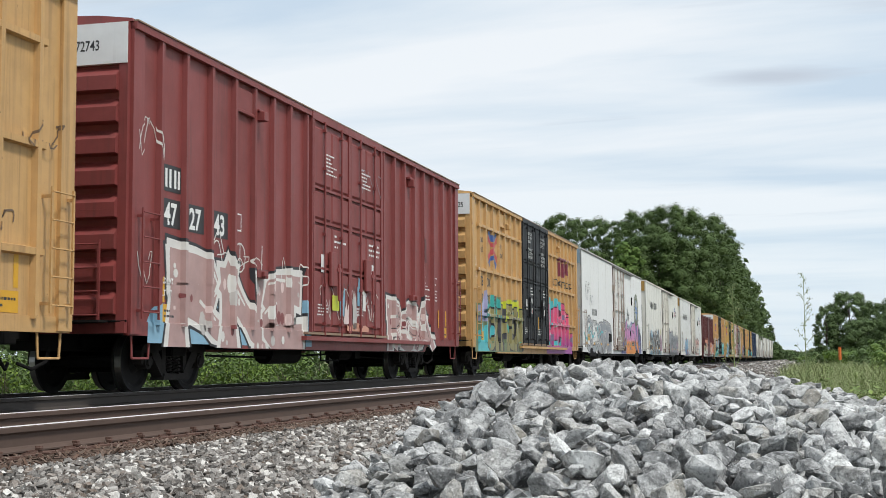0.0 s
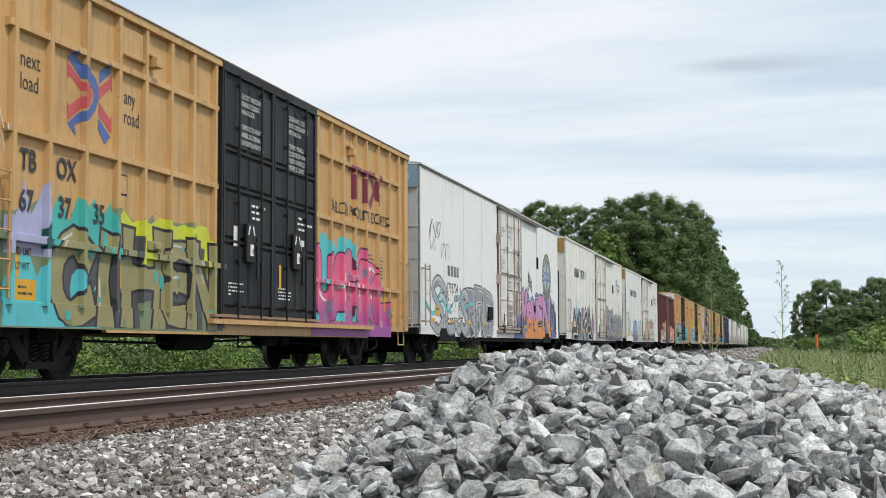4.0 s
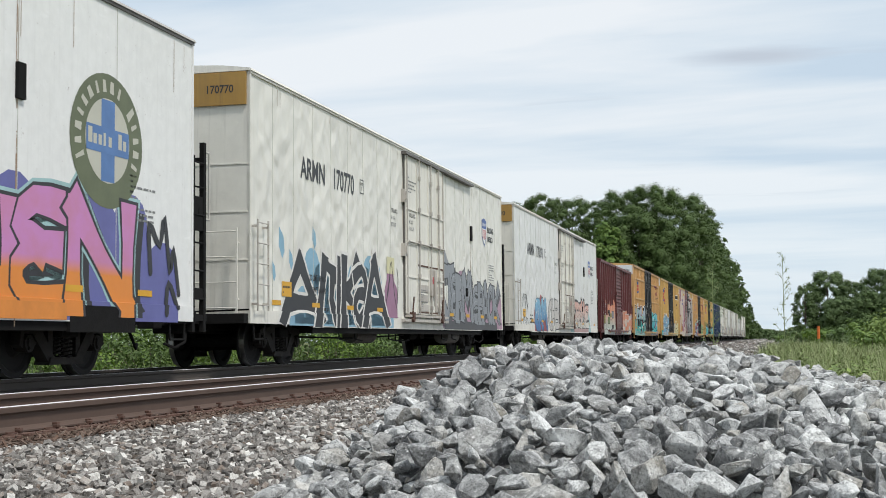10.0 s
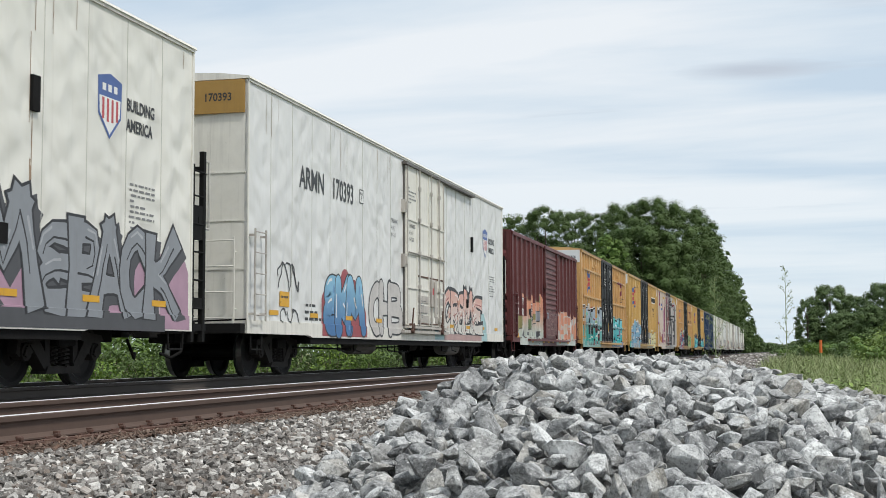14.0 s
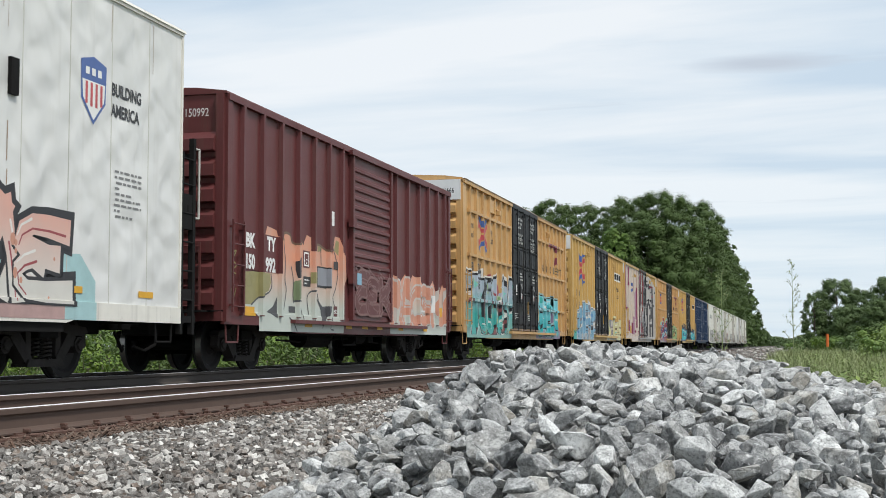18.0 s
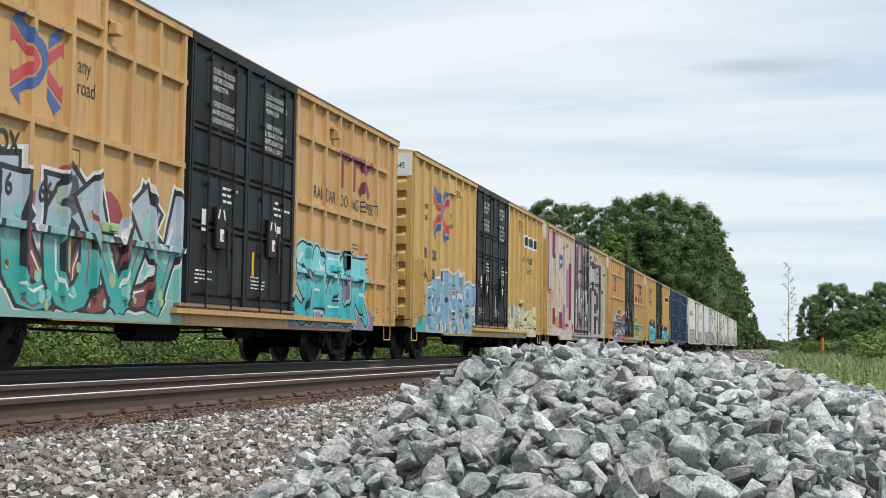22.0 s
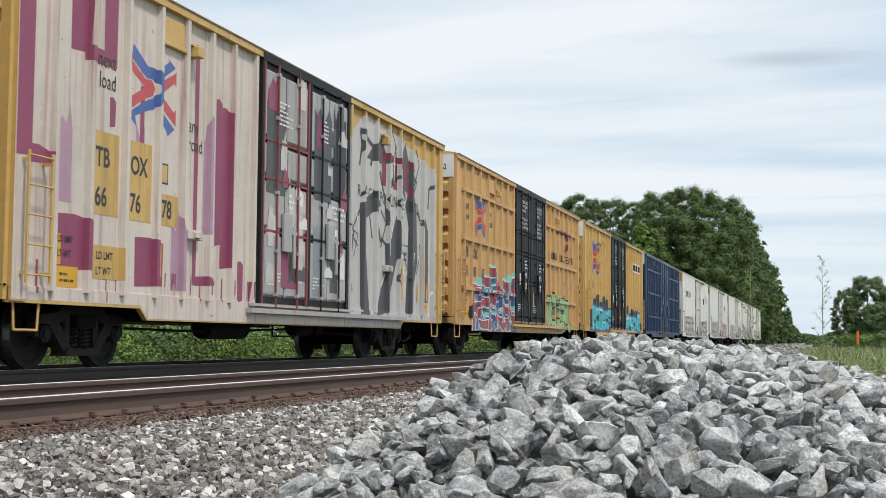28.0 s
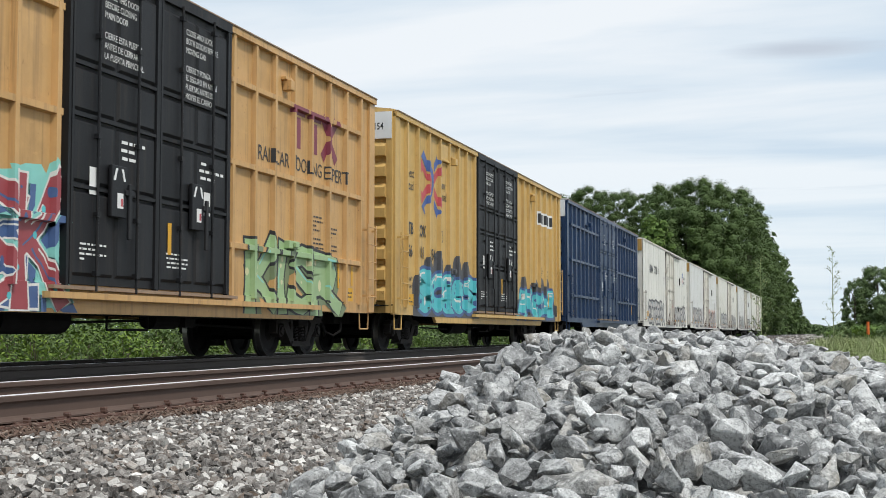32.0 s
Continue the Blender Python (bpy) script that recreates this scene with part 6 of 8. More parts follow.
def sixty_foot(start, material, belts, number, label, L=18.65, H=5.27, doors=M_DOOR, mark="TBOX", roof_m=None, digits=True, emblem=True, panel=None, words=True, track=None, pads=(None, None)):
    """High cube boxcar with a pair of plug doors at its middle."""
    car = new_car(start, label)
    track, ink = track or material, M_SIGN_W if material in (M_MAROON, M_BLUE) else M_SIGN_K
    posts = TBOX_POSTS + [L - p for p in TBOX_POSTS]
    zs = [1.80, 3.12, 4.42] if belts else []
    side = Side(posts, zs, 0.0, (0.32, L - 0.32))
    walls(car, L, H, material)
    for p in posts:
        o = part("side_post", post_mesh(0.98, H - 0.10, material, material.name), None, car)
        o.location = (0, p, 0)
    for z in zs:
        belt(car, 0.70, 6.90, z, material); belt(car, L - 6.90, L - 0.70, z, material)
    for y in (0.16, L - 0.16):
        boxed("corner_post", (0.0, 0.055, y - 0.16, y + 0.16, 0.84, H - 0.06), material, car)
    boxed("eave_rail", (0.0, 0.098, 0.0, L, H - 0.12, H - 0.01), material, car)
    boxed("drip_strip", (0.0, 0.115, 0.0, L, H - 0.008, H + 0.012), M_RUSTY, car)
    sill(car, L, material)
    roof(car, L, H, roof_m or material)
    ribbed_end(car, 0.0, -1, H, material, panel=panel or M_PLATE_W)
    ribbed_end(car, L, 1, H, material, panel=panel or M_PLATE_W)
    # doors and their opening
    dz0, dz1 = 1.02, H - 0.16
    frame_m = M_DOOR if doors is M_WASHED else doors
    boxed("door_header", (0.0, 0.11, 6.98, L - 6.98, dz1, H - 0.01), frame_m, car)
    boxed("door_track", (0.022, 0.14, 6.6, L - 3.2, 0.84, 0.92), track, car)
    boxed("door_track", (0.022, 0.12, 6.7, L - 6.7, 0.955, 1.0), M_RUSTY if track is material else track, car)
    mid = L / 2
    plug_door(car, 7.05, mid - 0.03, dz0, dz1, doors, 1)
    plug_door(car, mid + 0.03, L - 7.05, dz0, dz1, doors, 2)
    for y in (7.01, mid, L - 7.01):
        boxed("door_post", (0.0, 0.10, y - 0.028, y + 0.028, dz0 - 0.05, dz1), frame_m, car)
    # ladders, steps and hand holds at both ends
    for y, s in ((0.0, 1), (L, -1)):
        a, b = sorted((y + s * 0.16, y + s * 0.66))
        ladder(car, 0.13, 0.155, a, b, 1.05, 2.62, 5, material)
        stirrup(car, y + s * 0.42, material)
    bm = bmesh.new()
    bx(bm, 0.0, 0.075, 3.55, 4.25, 4.62, 4.68)
    bx(bm, 0.0, 0.045, 3.60, 4.22, 4.68, 5.05)
    bx(bm, 0.0, 0.20, 4.38, 4.56, 4.60, 4.76)
    bx(bm, 0.0, 0.12, 4.34, 4.60, 4.76, 4.80)
    part("door_stop_bracket", bm, material, car, bevel=0.01)
    bm = bmesh.new()
    bx(bm, 0.0, 0.17, L - 4.74, L - 4.58, 4.62, 4.80)
    bx(bm, 0.0, 0.10, L - 4.80, L - 4.50, 4.80, 4.86)
    part("door_stop_bracket", bm, material, car, bevel=0.01)
    for y, pad in ((4.35, pads[0]), (L - 4.6, pads[1])):
        bm = bmesh.new()
        bx(bm, 0.0, 0.105, y, y + 0.46, 1.88, 2.02)
        bx(bm, 0.105, 0.16, y + 0.16, y + 0.32, 1.90, 1.99)
        part("jack_pad", bm, pad or material, car, bevel=0.008)
    undergear(car, L, "box")
    coupler(car, 0.0, -1); coupler(car, L, 1)
    truck(car, 2.55); truck(car, L - 2.55)
    # lettering
    if emblem:
        pivot_slogan(car, side, *(((2.02, 3.28), 3.24, 4.46) if belts else ((1.90, 3.44), 3.14, 4.76)))
    if words:
        pooling_words(car, side, L - 5.0 + (words if words is not True else 0.35), belts)
    if digits:
        letters(car, side, mark[:2], 1.06, 2.66, 0.38, M_SIGN_K, 0.85, 0.008, 9.5)
        letters(car, side, mark[2:], 1.92, 2.66, 0.38, M_SIGN_K, 0.85, 0.008, 9.5)
        for i in range(3):
            letters(car, side, number[2 * i:2 * i + 2], 1.06 + 0.91 * i, 2.15, 0.38, M_SIGN_K, 0.85, 0.008, 9.5)
    rect(car, side, 3.62, 3.86, 2.62, 2.92, ink, 2, "plate_frame"); rect(car, side, 3.645, 3.835, 2.645, 2.895, material, 3, "plate_square")
    letters(car, None, (mark + " " + number), -1.12, H - 0.42, 0.21, M_SIGN_K, 0.74, 0.003, end_wall=-0.092)
    bars(car, side, L - 3.3, L - 2.75, 1.95, 2.6, 8, ink, 2)
    bars(car, side, L - 2.45, L - 2.05, 1.95, 2.6, 8, ink, 2)
    letters(car, side, "LD LMT", 1.0, 1.60, 0.125, ink, 0.85, 0.002, 9)
    letters(car, side, "LT WT", 1.0, 1.42, 0.125, ink, 0.85, 0.002, 9)
    for y in (3.60, L - 2.02):
        rect(car, side, y, y + 0.09, 1.28, 1.74, M_STICKER, 9, "reflector_strip")
    for y in (1.02, L - 1.62):
        rect(car, side, y, y + 0.48, 1.04, 1.30, M_STICKER, 2, "height_sticker", "yellow excess height sticker")
        bars(car, side, y + 0.06, y + 0.42, 1.09, 1.25, 2, M_SIGN_K, 3)
    rect(car, side, 1.0, 1.10, 1.32, 1.70, M_STICKER, 2, "reflector_strip")
    for y in (L - 1.25,):
        rect(car, side, y, y + 0.10, 1.34, 1.74, M_STICKER, 2, "reflector_strip")
    return car, side


def reefer(start, L, H, material, end_m, panel, number, label, door=(9.95, 13.85), quilt=True):
    car = new_car(start, label, "refrigerator_car")
    side = Side()
    walls(car, L, H, material)
    bm = bmesh.new()
    bx(bm, -0.02, 0.02, 0.0, 0.05, 0.84, H)
    part("corner_trim", bm, end_m, car)
    bm = bmesh.new()
    bx(bm, -0.02, 0.02, L - 0.05, L, 0.84, H)
    part("corner_trim", bm, end_m, car)
    n = 20 if quilt else 9
    for i in range(1, n):
        y = L * i / n
        if door[0] - 0.1 < y < door[1] + 0.1:
            continue
        boxed("panel_seam", (0.0, 0.005, y - 0.007, y + 0.007, 1.02, H - 0.08), M_SEAM, car)
    boxed("eave_rail", (0.0, 0.03, 0.0, L, H - 0.06, H - 0.01), M_EAVE if not quilt else end_m, car)
    sill(car, L, end_m, 0.74, 0.78)
    roof(car, L, H, M_GALV if not quilt else end_m, 18)
    smooth_end(car, 0.0, -1, H, end_m if quilt else M_GRIMY, panel)
    smooth_end(car, L, 1, H, end_m if quilt else M_GRIMY, panel)
    fitting = M_HARDWARE if quilt else M_RUSTED_FITTING
    y0, y1 = door
    w = y1 - y0
    # sliding plug door, with its track, rods, lock and kick plates
    bm = bmesh.new()
    bx(bm, 0.0, 0.07, y0, y1, 1.12, H - 0.16)
    d = part("door", bm, end_m if quilt else M_STAINED, car, "white insulated plug door with lock rods", bevel=0.01)
    for a, b, lo, hi in ((y0 - 0.045, y0 - 0.004, 1.10, H - 0.15), (y1 + 0.004, y1 + 0.045, 1.10, H - 0.15), (y0 - 0.045, y1 + 0.045, H - 0.155, H - 0.125), (y0 - 0.045, y1 + 0.045, 1.100, 1.117)):
        boxed("door_seal", (0.0, 0.045, a, b, lo, hi), M_EAVE if quilt else M_RUST, car)
    for k in (0.26, 0.56, 0.82):
        boxed("door_joint", (0.07, 0.074, y0 + w * k + 0.026, y0 + w * k + 0.040, 1.15, H - 0.18), M_EAVE, d)
    boxed("door_hood", (0.0, 0.14, y0 - 0.15, y1 + 3.6, H - 0.18, H - 0.11), M_EAVE, car)
    boxed("door_track", (0.022, 0.12, y0 - 0.3, y1 + 0.3, 0.92, 0.99), fitting, car)
    boxed("door_track", (0.022, 0.14, y0, y1 + 0.2, 1.04, 1.10), fitting, car)
    for k in (0.02, 0.26, 0.56, 0.82, 0.98):
        boxed("door_stile", (0.07, 0.10, y0 + w * k - 0.025, y0 + w * k + 0.025, 1.15, H - 0.18), fitting if k in (0.02, 0.98) else end_m, d)
    for z in (2.05, 2.90, 3.75):
        boxed("door_rail", (0.07, 0.095, y0 + 0.05, y1 - 0.05, z - 0.02, z + 0.02), end_m, d)
    for k in (0.27, 0.58, 0.80):
        bm = bmesh.new()
        cyl(bm, (0.125, y0 + w * k + 0.07, 1.0), (0.125, y0 + w * k + 0.07, H - 0.15), 0.020, 8)
        part("lock_rod", bm, fitting, d)
        for z in (1.3, 2.1, 2.95, 3.8, 4.6):
            boxed("rod_keeper", (0.10, 0.155, y0 + w * k + 0.02, y0 + w * k + 0.12, z - 0.05, z + 0.05), fitting, d)
    bm = bmesh.new()
    tube(bm, [(0.12, y0 + 0.1, 2.93), (0.12, y1 - 0.1, 2.93)], 0.018, 6)
    part("cross_rod", bm, fitting, d)
    bm = bmesh.new()
    bx(bm, 0.07, 0.15, y0 + w * 0.58, y0 + w * 0.72, 1.62, 2.34)
    bx(bm, 0.15, 0.20, y0 + w * 0.63, y0 + w * 0.66, 1.35, 2.3)
    part("door_handle", bm, fitting, d, bevel=0.012)
    boxed("latch_tag", (0.15, 0.156, y0 + w * 0.595, y0 + w * 0.625, 1.95, 2.12), M_RED, d, "small red latch tag")
    for z in (1.30, 1.55, 1.80):
        boxed("kick_plate", (0.07, 0.086, y0 + w * 0.28, y0 + w * 0.55, z - 0.09, z + 0.09), fitting, d)
        boxed("kick_plate", (0.07, 0.086, y0 + w * 0.74, y0 + w * 0.95, z - 0.09, z + 0.09), fitting, d)
    for z in (4.05, 2.7):
        bm = bmesh.new()
        bx(bm, 0.0, 0.10, y0 - 0.2, y0 - 0.04, z - 0.16, z + 0.16)
        bx(bm, 0.10, 0.14, y0 - 0.16, y0 - 0.08, z - 0.10, z + 0.10)
        part("door_hinge", bm, fitting, car)
    for k in (0.10, 0.88):
        bm = bmesh.new()
        bx(bm, 0.07, 0.17, y0 + w * k - 0.10, y0 + w * k + 0.10, 0.98, 1.16)
        cyl(bm, (0.12, y0 + w * k, 1.1), (0.16, y0 + w * k, 1.55), 0.022, 6)
        cyl(bm, (0.10, y0 + w * k - 0.06, 0.97), (0.19, y0 + w * k - 0.06, 0.97), 0.06, 10)
        part("door_roller", bm, M_RUST, d)
    bm = bmesh.new()
    bx(bm, 0.065, 0.082, y0 + w * 0.27, y0 + w * 0.97, 2.36, 2.40)
    bx(bm, 0.065, 0.082, y0 + w * 0.275, y0 + w * 0.285, 1.18, 2.36)
    bx(bm, 0.065, 0.082, y0 + w * 0.965, y0 + w * 0.975, 1.18, 2.36)
    bx(bm, 0.065, 0.082, y0 + w * 0.28, y0 + w * 0.97, 1.16, 1.19)
    part("hatch_frame", bm, M_RUST, d)
    bm = bmesh.new()
    cyl(bm, (-0.45, L - 6.6, 0.58), (-0.45, L - 5.2, 0.58), 0.22, 16)
    part("air_reservoir", bm, M_TANK if quilt else M_BLACK, car, "rounded air tank")
    for y in (5.2, 6.3, 8.9, y1 + 0.4, y1 + 1.6):
        bm = bmesh.new()
        tube(bm, [(-0.12, y, 0.74), (-0.12, y + 0.05, 0.50), (-0.12, y + 0.55, 0.46)], 0.016, 5)
        part("hanging_pipe", bm, M_BLACK, car)
    rust = once("rust_run", lambda: spray("rust_run", (0.36, 0.24, 0.15), 0.6))
    rr = random.Random(int(start * 10))
    bm = bmesh.new()
    for _ in range(16 if quilt else 34):
        y, z = rr.choice((y0 - 0.03, y1 + 0.02, y1 + 3.58)) + rr.uniform(-0.04, 0.04), rr.uniform(1.6, 4.8)
        stroke_faces(bm, [(y, z - rr.uniform(0.3, 1.3)), (y + 0.004, z)], rr.uniform(0.008, 0.022))
    for _ in range(22):
        y = rr.uniform(0.2, L - 0.2)
        if y0 - 0.3 < y < y1 + 0.3:
            continue
        stroke_faces(bm, [(y, H - 0.12 - rr.uniform(0.15, 0.9)), (y + 0.004, H - 0.12)], rr.uniform(0.006, 0.016))
    side.drape(bm, 0.3)
    tagged(flat_part("rust_runs", bm, rust, car), kind="stuff")
    boxed("service_slot", (0.0, 0.05, y1 + 3.55, y1 + 3.72, 3.45, 3.90), M_BLACK, car)
    boxed("service_slot", (0.0, 0.03, y1 + 2.9, y1 + 3.1, 1.75, 2.0), M_BLACK, car)
    bars(car, Side(base=0.07), y0 + 0.05 * w, y0 + 0.24 * w, 4.15, 4.6, 5, M_INK, 2)
    if not quilt:
        bars(car, Side(base=0.07), y0 + 0.05 * w, y0 + 0.24 * w, 3.05, 3.5, 5, M_INK, 2)
    bars(car, Side(base=0.086), y0 + 0.30 * w, y0 + 0.52 * w, 1.25, 1.85, 10, M_INK, 2)
    for y, s in ((0.0, 1), (L, -1)):
        a, b = sorted((y + s * 0.12, y + s * 0.62))
        if s > 0:
            ladder(car, 0.10, 0.125, a, b, 1.0, 2.62, 5, fitting)
        stirrup(car, y + s * 0.5, M_BLACK)
    for y, h in ((L + 0.10, 3.45), (L + 0.52, 3.70)):
        bm = bmesh.new()
        bx(bm, -0.10, -0.02, y - 0.045, y + 0.045, 0.62, h)
        bx(bm, -0.40, -0.10, y - 0.02, y + 0.02, h - 0.30, h - 0.24)
        part("brake_gear_post", bm, M_BLACK, car)
    bm = bmesh.new()
    cyl(bm, (-0.75, L + 0.40, 2.55), (-0.75, L + 0.47, 2.55), 0.30, 20)
    bx(bm, -0.85, -0.02, L + 0.30, L + 0.40, 2.50, 2.62)
    part("hand_brake_wheel", bm, M_BLACK, car)
    for z in (1.15, 1.60, 2.05, 2.50, 2.95, 3.35):
        bm = bmesh.new()
        cyl(bm, (-0.03, L, z), (-0.03, L + 0.56, z), 0.016, 6)
        part("brake_gear_rung", bm, M_BLACK, car)
    bm = bmesh.new()
    bx(bm, -0.09, -0.03, L + 0.10, L + 0.52, 2.25, 2.80)
    bx(bm, -0.09, -0.03, L + 0.10, L + 0.52, 1.15, 1.32)
    part("brake_gear_plate", bm, M_BLACK, car)
    bm = bmesh.new()
    tube(bm, [(-0.06, L + 0.55, 2.45), (-0.04, L + 0.72, 2.45), (-0.04, L + 0.72, 3.55), (-0.06, L + 0.55, 3.55)], 0.020, 6)
    part("corner_grab_iron", bm, M_GALV, car)
    boxed("end_platform", (-3.0, -0.03, L + 0.20, L + 0.62, 0.80, 0.90), M_BLACK, car)
    undergear(car, L, "reefer")
    coupler(car, 0.0, -1); coupler(car, L, 1)
    truck(car, 2.9); truck(car, L - 2.9)
    boxed("lower_flange", (-0.30, -0.02, 3.3, L - 3.3, 0.62, 0.735), M_BLACK, car)
    for i, y in enumerate((1.05, 3.2, 5.4, 7.6, 14.6, 16.6, 18.6, 20.6)):
        rect(car, side, y, y + 0.45, 1.13, 1.22, M_STICKER, 6, "reflector_strip")
    rect(car, side, 1.55, 2.05, 1.30, 1.58, M_STICKER, 6, "height_sticker", "yellow excess height sticker")
    bars(car, side, 1.60, 2.0, 1.34, 1.54, 2, M_SIGN_K, 7)
    bars(car, side, L - 2.1, L - 1.3, 2.2, 2.9, 9, M_INK, 2)
    bars(car, side, 2.9, 4.2, 1.05, 1.45, 3, M_SIGN_K, 2)
    letters(car, None, number, -0.82, H - 0.40, 0.20, M_SIGN_K if panel is not M_PLATE_B else M_SIGN_W, 0.9, 0.004, end_wall=-0.053)
    return car, side

# ---- spray colours
G_WHITE = spray("spray_white", (0.72, 0.70, 0.66), 0.85)
G_ROSE = spray("spray_rose_white", (0.72, 0.56, 0.53), 0.85)
G_BLACK = spray("spray_black", (0.025, 0.024, 0.028), 0.9)
G_DUSTY = spray("spray_dusty_pink", (0.46, 0.30, 0.28), 0.75)
G_GREY = spray("spray_grey", (0.27, 0.28, 0.31), 0.8)
G_SILVER = spray("spray_silver", (0.38, 0.39, 0.41), 0.8)
G_PALEBLUE = spray("spray_pale_blue", (0.24, 0.43, 0.56), 0.8)
G_CYAN = spray("spray_cyan", (0.10, 0.50, 0.54), 0.8)
G_SKYL = spray("spray_sky_blue", (0.16, 0.33, 0.55), 0.8)
G_TEAL = spray("spray_teal", (0.06, 0.42, 0.38), 0.75)
G_FOAM = spray("spray_pale_aqua", (0.36, 0.55, 0.56), 0.8)
G_MINT = spray("spray_mint", (0.24, 0.58, 0.52), 0.85)
G_LIME = spray("spray_lime", (0.56, 0.60, 0.04), 0.8)
G_OLIVE = spray("spray_olive", (0.19, 0.24, 0.13), 0.8)
G_GREEN = spray("spray_pale_green", (0.33, 0.47, 0.24), 0.8)
G_VIOLET = spray("spray_violet_grey", (0.24, 0.19, 0.30), 0.75)
G_MAROONISH = spray("spray_maroon", (0.24, 0.07, 0.07), 0.8)
G_MAUVE = spray("spray_mauve", (0.34, 0.17, 0.27), 0.8)
G_PINKISH = spray("spray_dull_rose", (0.42, 0.26, 0.34), 0.8)
G_PINK = spray("spray_pink", (0.58, 0.20, 0.30), 0.8)
G_MAGENTA = spray("spray_magenta", (0.27, 0.06, 0.12), 0.8)
G_SALMON = spray("spray_salmon", (0.60, 0.29, 0.20), 0.8)
G_CRIMSON = spray("spray_crimson", (0.34, 0.065, 0.075), 0.78)
G_NAVY = spray("spray_navy", (0.065, 0.12, 0.27), 0.8)
G_OFFWHITE = spray("spray_greyish_white", (0.56, 0.53, 0.50), 0.76)
G_BUFF = spray("spray_pale_yellow", (0.64, 0.60, 0.36), 0.85)
G_CHARCOAL = spray("spray_charcoal", (0.075, 0.075, 0.082), 0.8)
G_BROWN = spray("spray_brown", (0.16, 0.10, 0.06), 0.8)
G_SLATE = spray("spray_slate_grey", (0.25, 0.265, 0.285), 0.85)
G_LILAC = spray("spray_pale_lilac", (0.42, 0.46, 0.54), 0.85)
G_KHAKI = spray("spray_khaki", (0.30, 0.27, 0.12), 0.8)
G_WINE = spray("spray_dark_wine", (0.10, 0.018, 0.05), 0.85)
G_PERI = spray("spray_periwinkle", (0.13, 0.135, 0.36), 0.8)
F_BLUES = fade_paint("spray_blue_to_pale_blue", (0.05, 0.16, 0.36), (0.22, 0.46, 0.62), 1.0, 1.9)
F_REEF = fade_paint("spray_teal_to_lilac", (0.05, 0.36, 0.33), (0.40, 0.45, 0.52), 1.4, 2.1)
F_AQUA = fade_paint("spray_cyan_to_pale_cyan", (0.04, 0.40, 0.43), (0.28, 0.62, 0.68), 1.1, 2.3)
F_SUNSET = fade_paint("spray_orange_to_pink", (0.72, 0.24, 0.035), (0.55, 0.22, 0.48), 1.38, 1.56)
F_PEACH = fade_paint("spray_white_to_salmon", (0.62, 0.60, 0.55), (0.66, 0.36, 0.29), 1.2, 2.0)
F_BERRY = fade_paint("spray_purple_to_pink", (0.30, 0.06, 0.28), (0.70, 0.12, 0.22), 0.85, 1.6)
F_CORAL = fade_paint("spray_pale_to_salmon", (0.50, 0.54, 0.49), (0.66, 0.29, 0.18), 1.15, 2.05)
F_GREYTEAL = fade_paint("spray_slate_to_cyan", (0.22, 0.40, 0.36), (0.13, 0.55, 0.56), 0.8, 2.2)


def ragged(y0, y1, z0, z1, seed, n=16, bite=0.25, ends=0.5):
    """Outline of an uneven band of paint."""
    rng = random.Random(seed)
    top = [(y0 + (y1 - y0) * i / n, z1 - bite * rng.random() ** 1.5 * (z1 - z0) - (ends * (z1 - z0) if i in (0, n) else 0)) for i in range(n + 1)]
    return [(y0, z0), (y1, z0)] + top[::-1]


def drips(car, side, y0, y1, z1, seed, material, n=14):
    rng = random.Random(seed)
    bm = bmesh.new()
    for _ in range(n):
        y, w, h = rng.uniform(y0, y1), rng.uniform(0.02, 0.05), rng.uniform(0.15, 0.5)
        stroke_faces(bm, [(y, z1 - h), (y + 0.01, z1)], w)
    side.drape(bm, 2)
    tagged(flat_part("drip_paint", bm, material, car), kind="stuff")


# leading yellow car, only its trailing end is seen
car, side = sixty_foot(-3.65, M_YELLOW, True, "640128", "yellow ribbed high-cube boxcar with black doors and slogan")
scribble(car, side, 16.6, 17.4, 1.9, 2.3, G_BROWN, 3, 2)
scribble(car, side, 17.5, 18.4, 3.0, 3.5, G_BROWN, 4, 2)

# maroon car
L = 18.4
car, side = sixty_foot(16.53, M_MAROON, False, "472743", "maroon ribbed high-cube boxcar, graffiti along the bottom", L=L, doors=M_MAROON, mark="    ", digits=False, emblem=False, words=False)
for y, z, t in ((1.03, 2.47, "47"), (1.86, 2.47, "27"), (2.76, 2.47, "43")):
    rect(car, side, y, y + 0.56, z - 0.03, z + 0.40, M_SIGN_K, 1, "number_patch")
    letters(car, side, t, y + 0.03, z + 0.02, 0.46, M_SIGN_W, 0.88, 0.012, 3)
rect(car, side, 1.03, 1.60, 2.98, 3.38, M_SIGN_K, 1, "mark_patch")
for k in (0.13, 0.26, 0.42, 0.54):
    rect(car, side, 0.95 + k, 1.02 + k, 3.04, 3.32, M_SIGN_W, 3, "mark_bar")
mural(car, side, 0.95, 6.46, 0.70, 2.0, 11, G_DUSTY, G_WHITE, None, G_WHITE, pen=0.44, edge=0.11, lean=0.06, rounded=False, rim=G_BLACK, word="RNE", boxes=((1.20, 3.19, 0.73, 2.02), (3.12, 4.85, 0.70, 1.84), (4.70, 6.60, 0.70, 1.94)), label="pink and white spray-painted graffiti letters", accent=(G_ROSE, G_OFFWHITE, G_MAROONISH, G_WHITE))
doodle(car, side, [[(2.72, 1.95), (2.75, 2.30), (2.95, 2.38), (3.10, 2.05)], [(2.72, 2.30), (2.95, 2.55), (3.15, 2.22)]], G_WHITE)
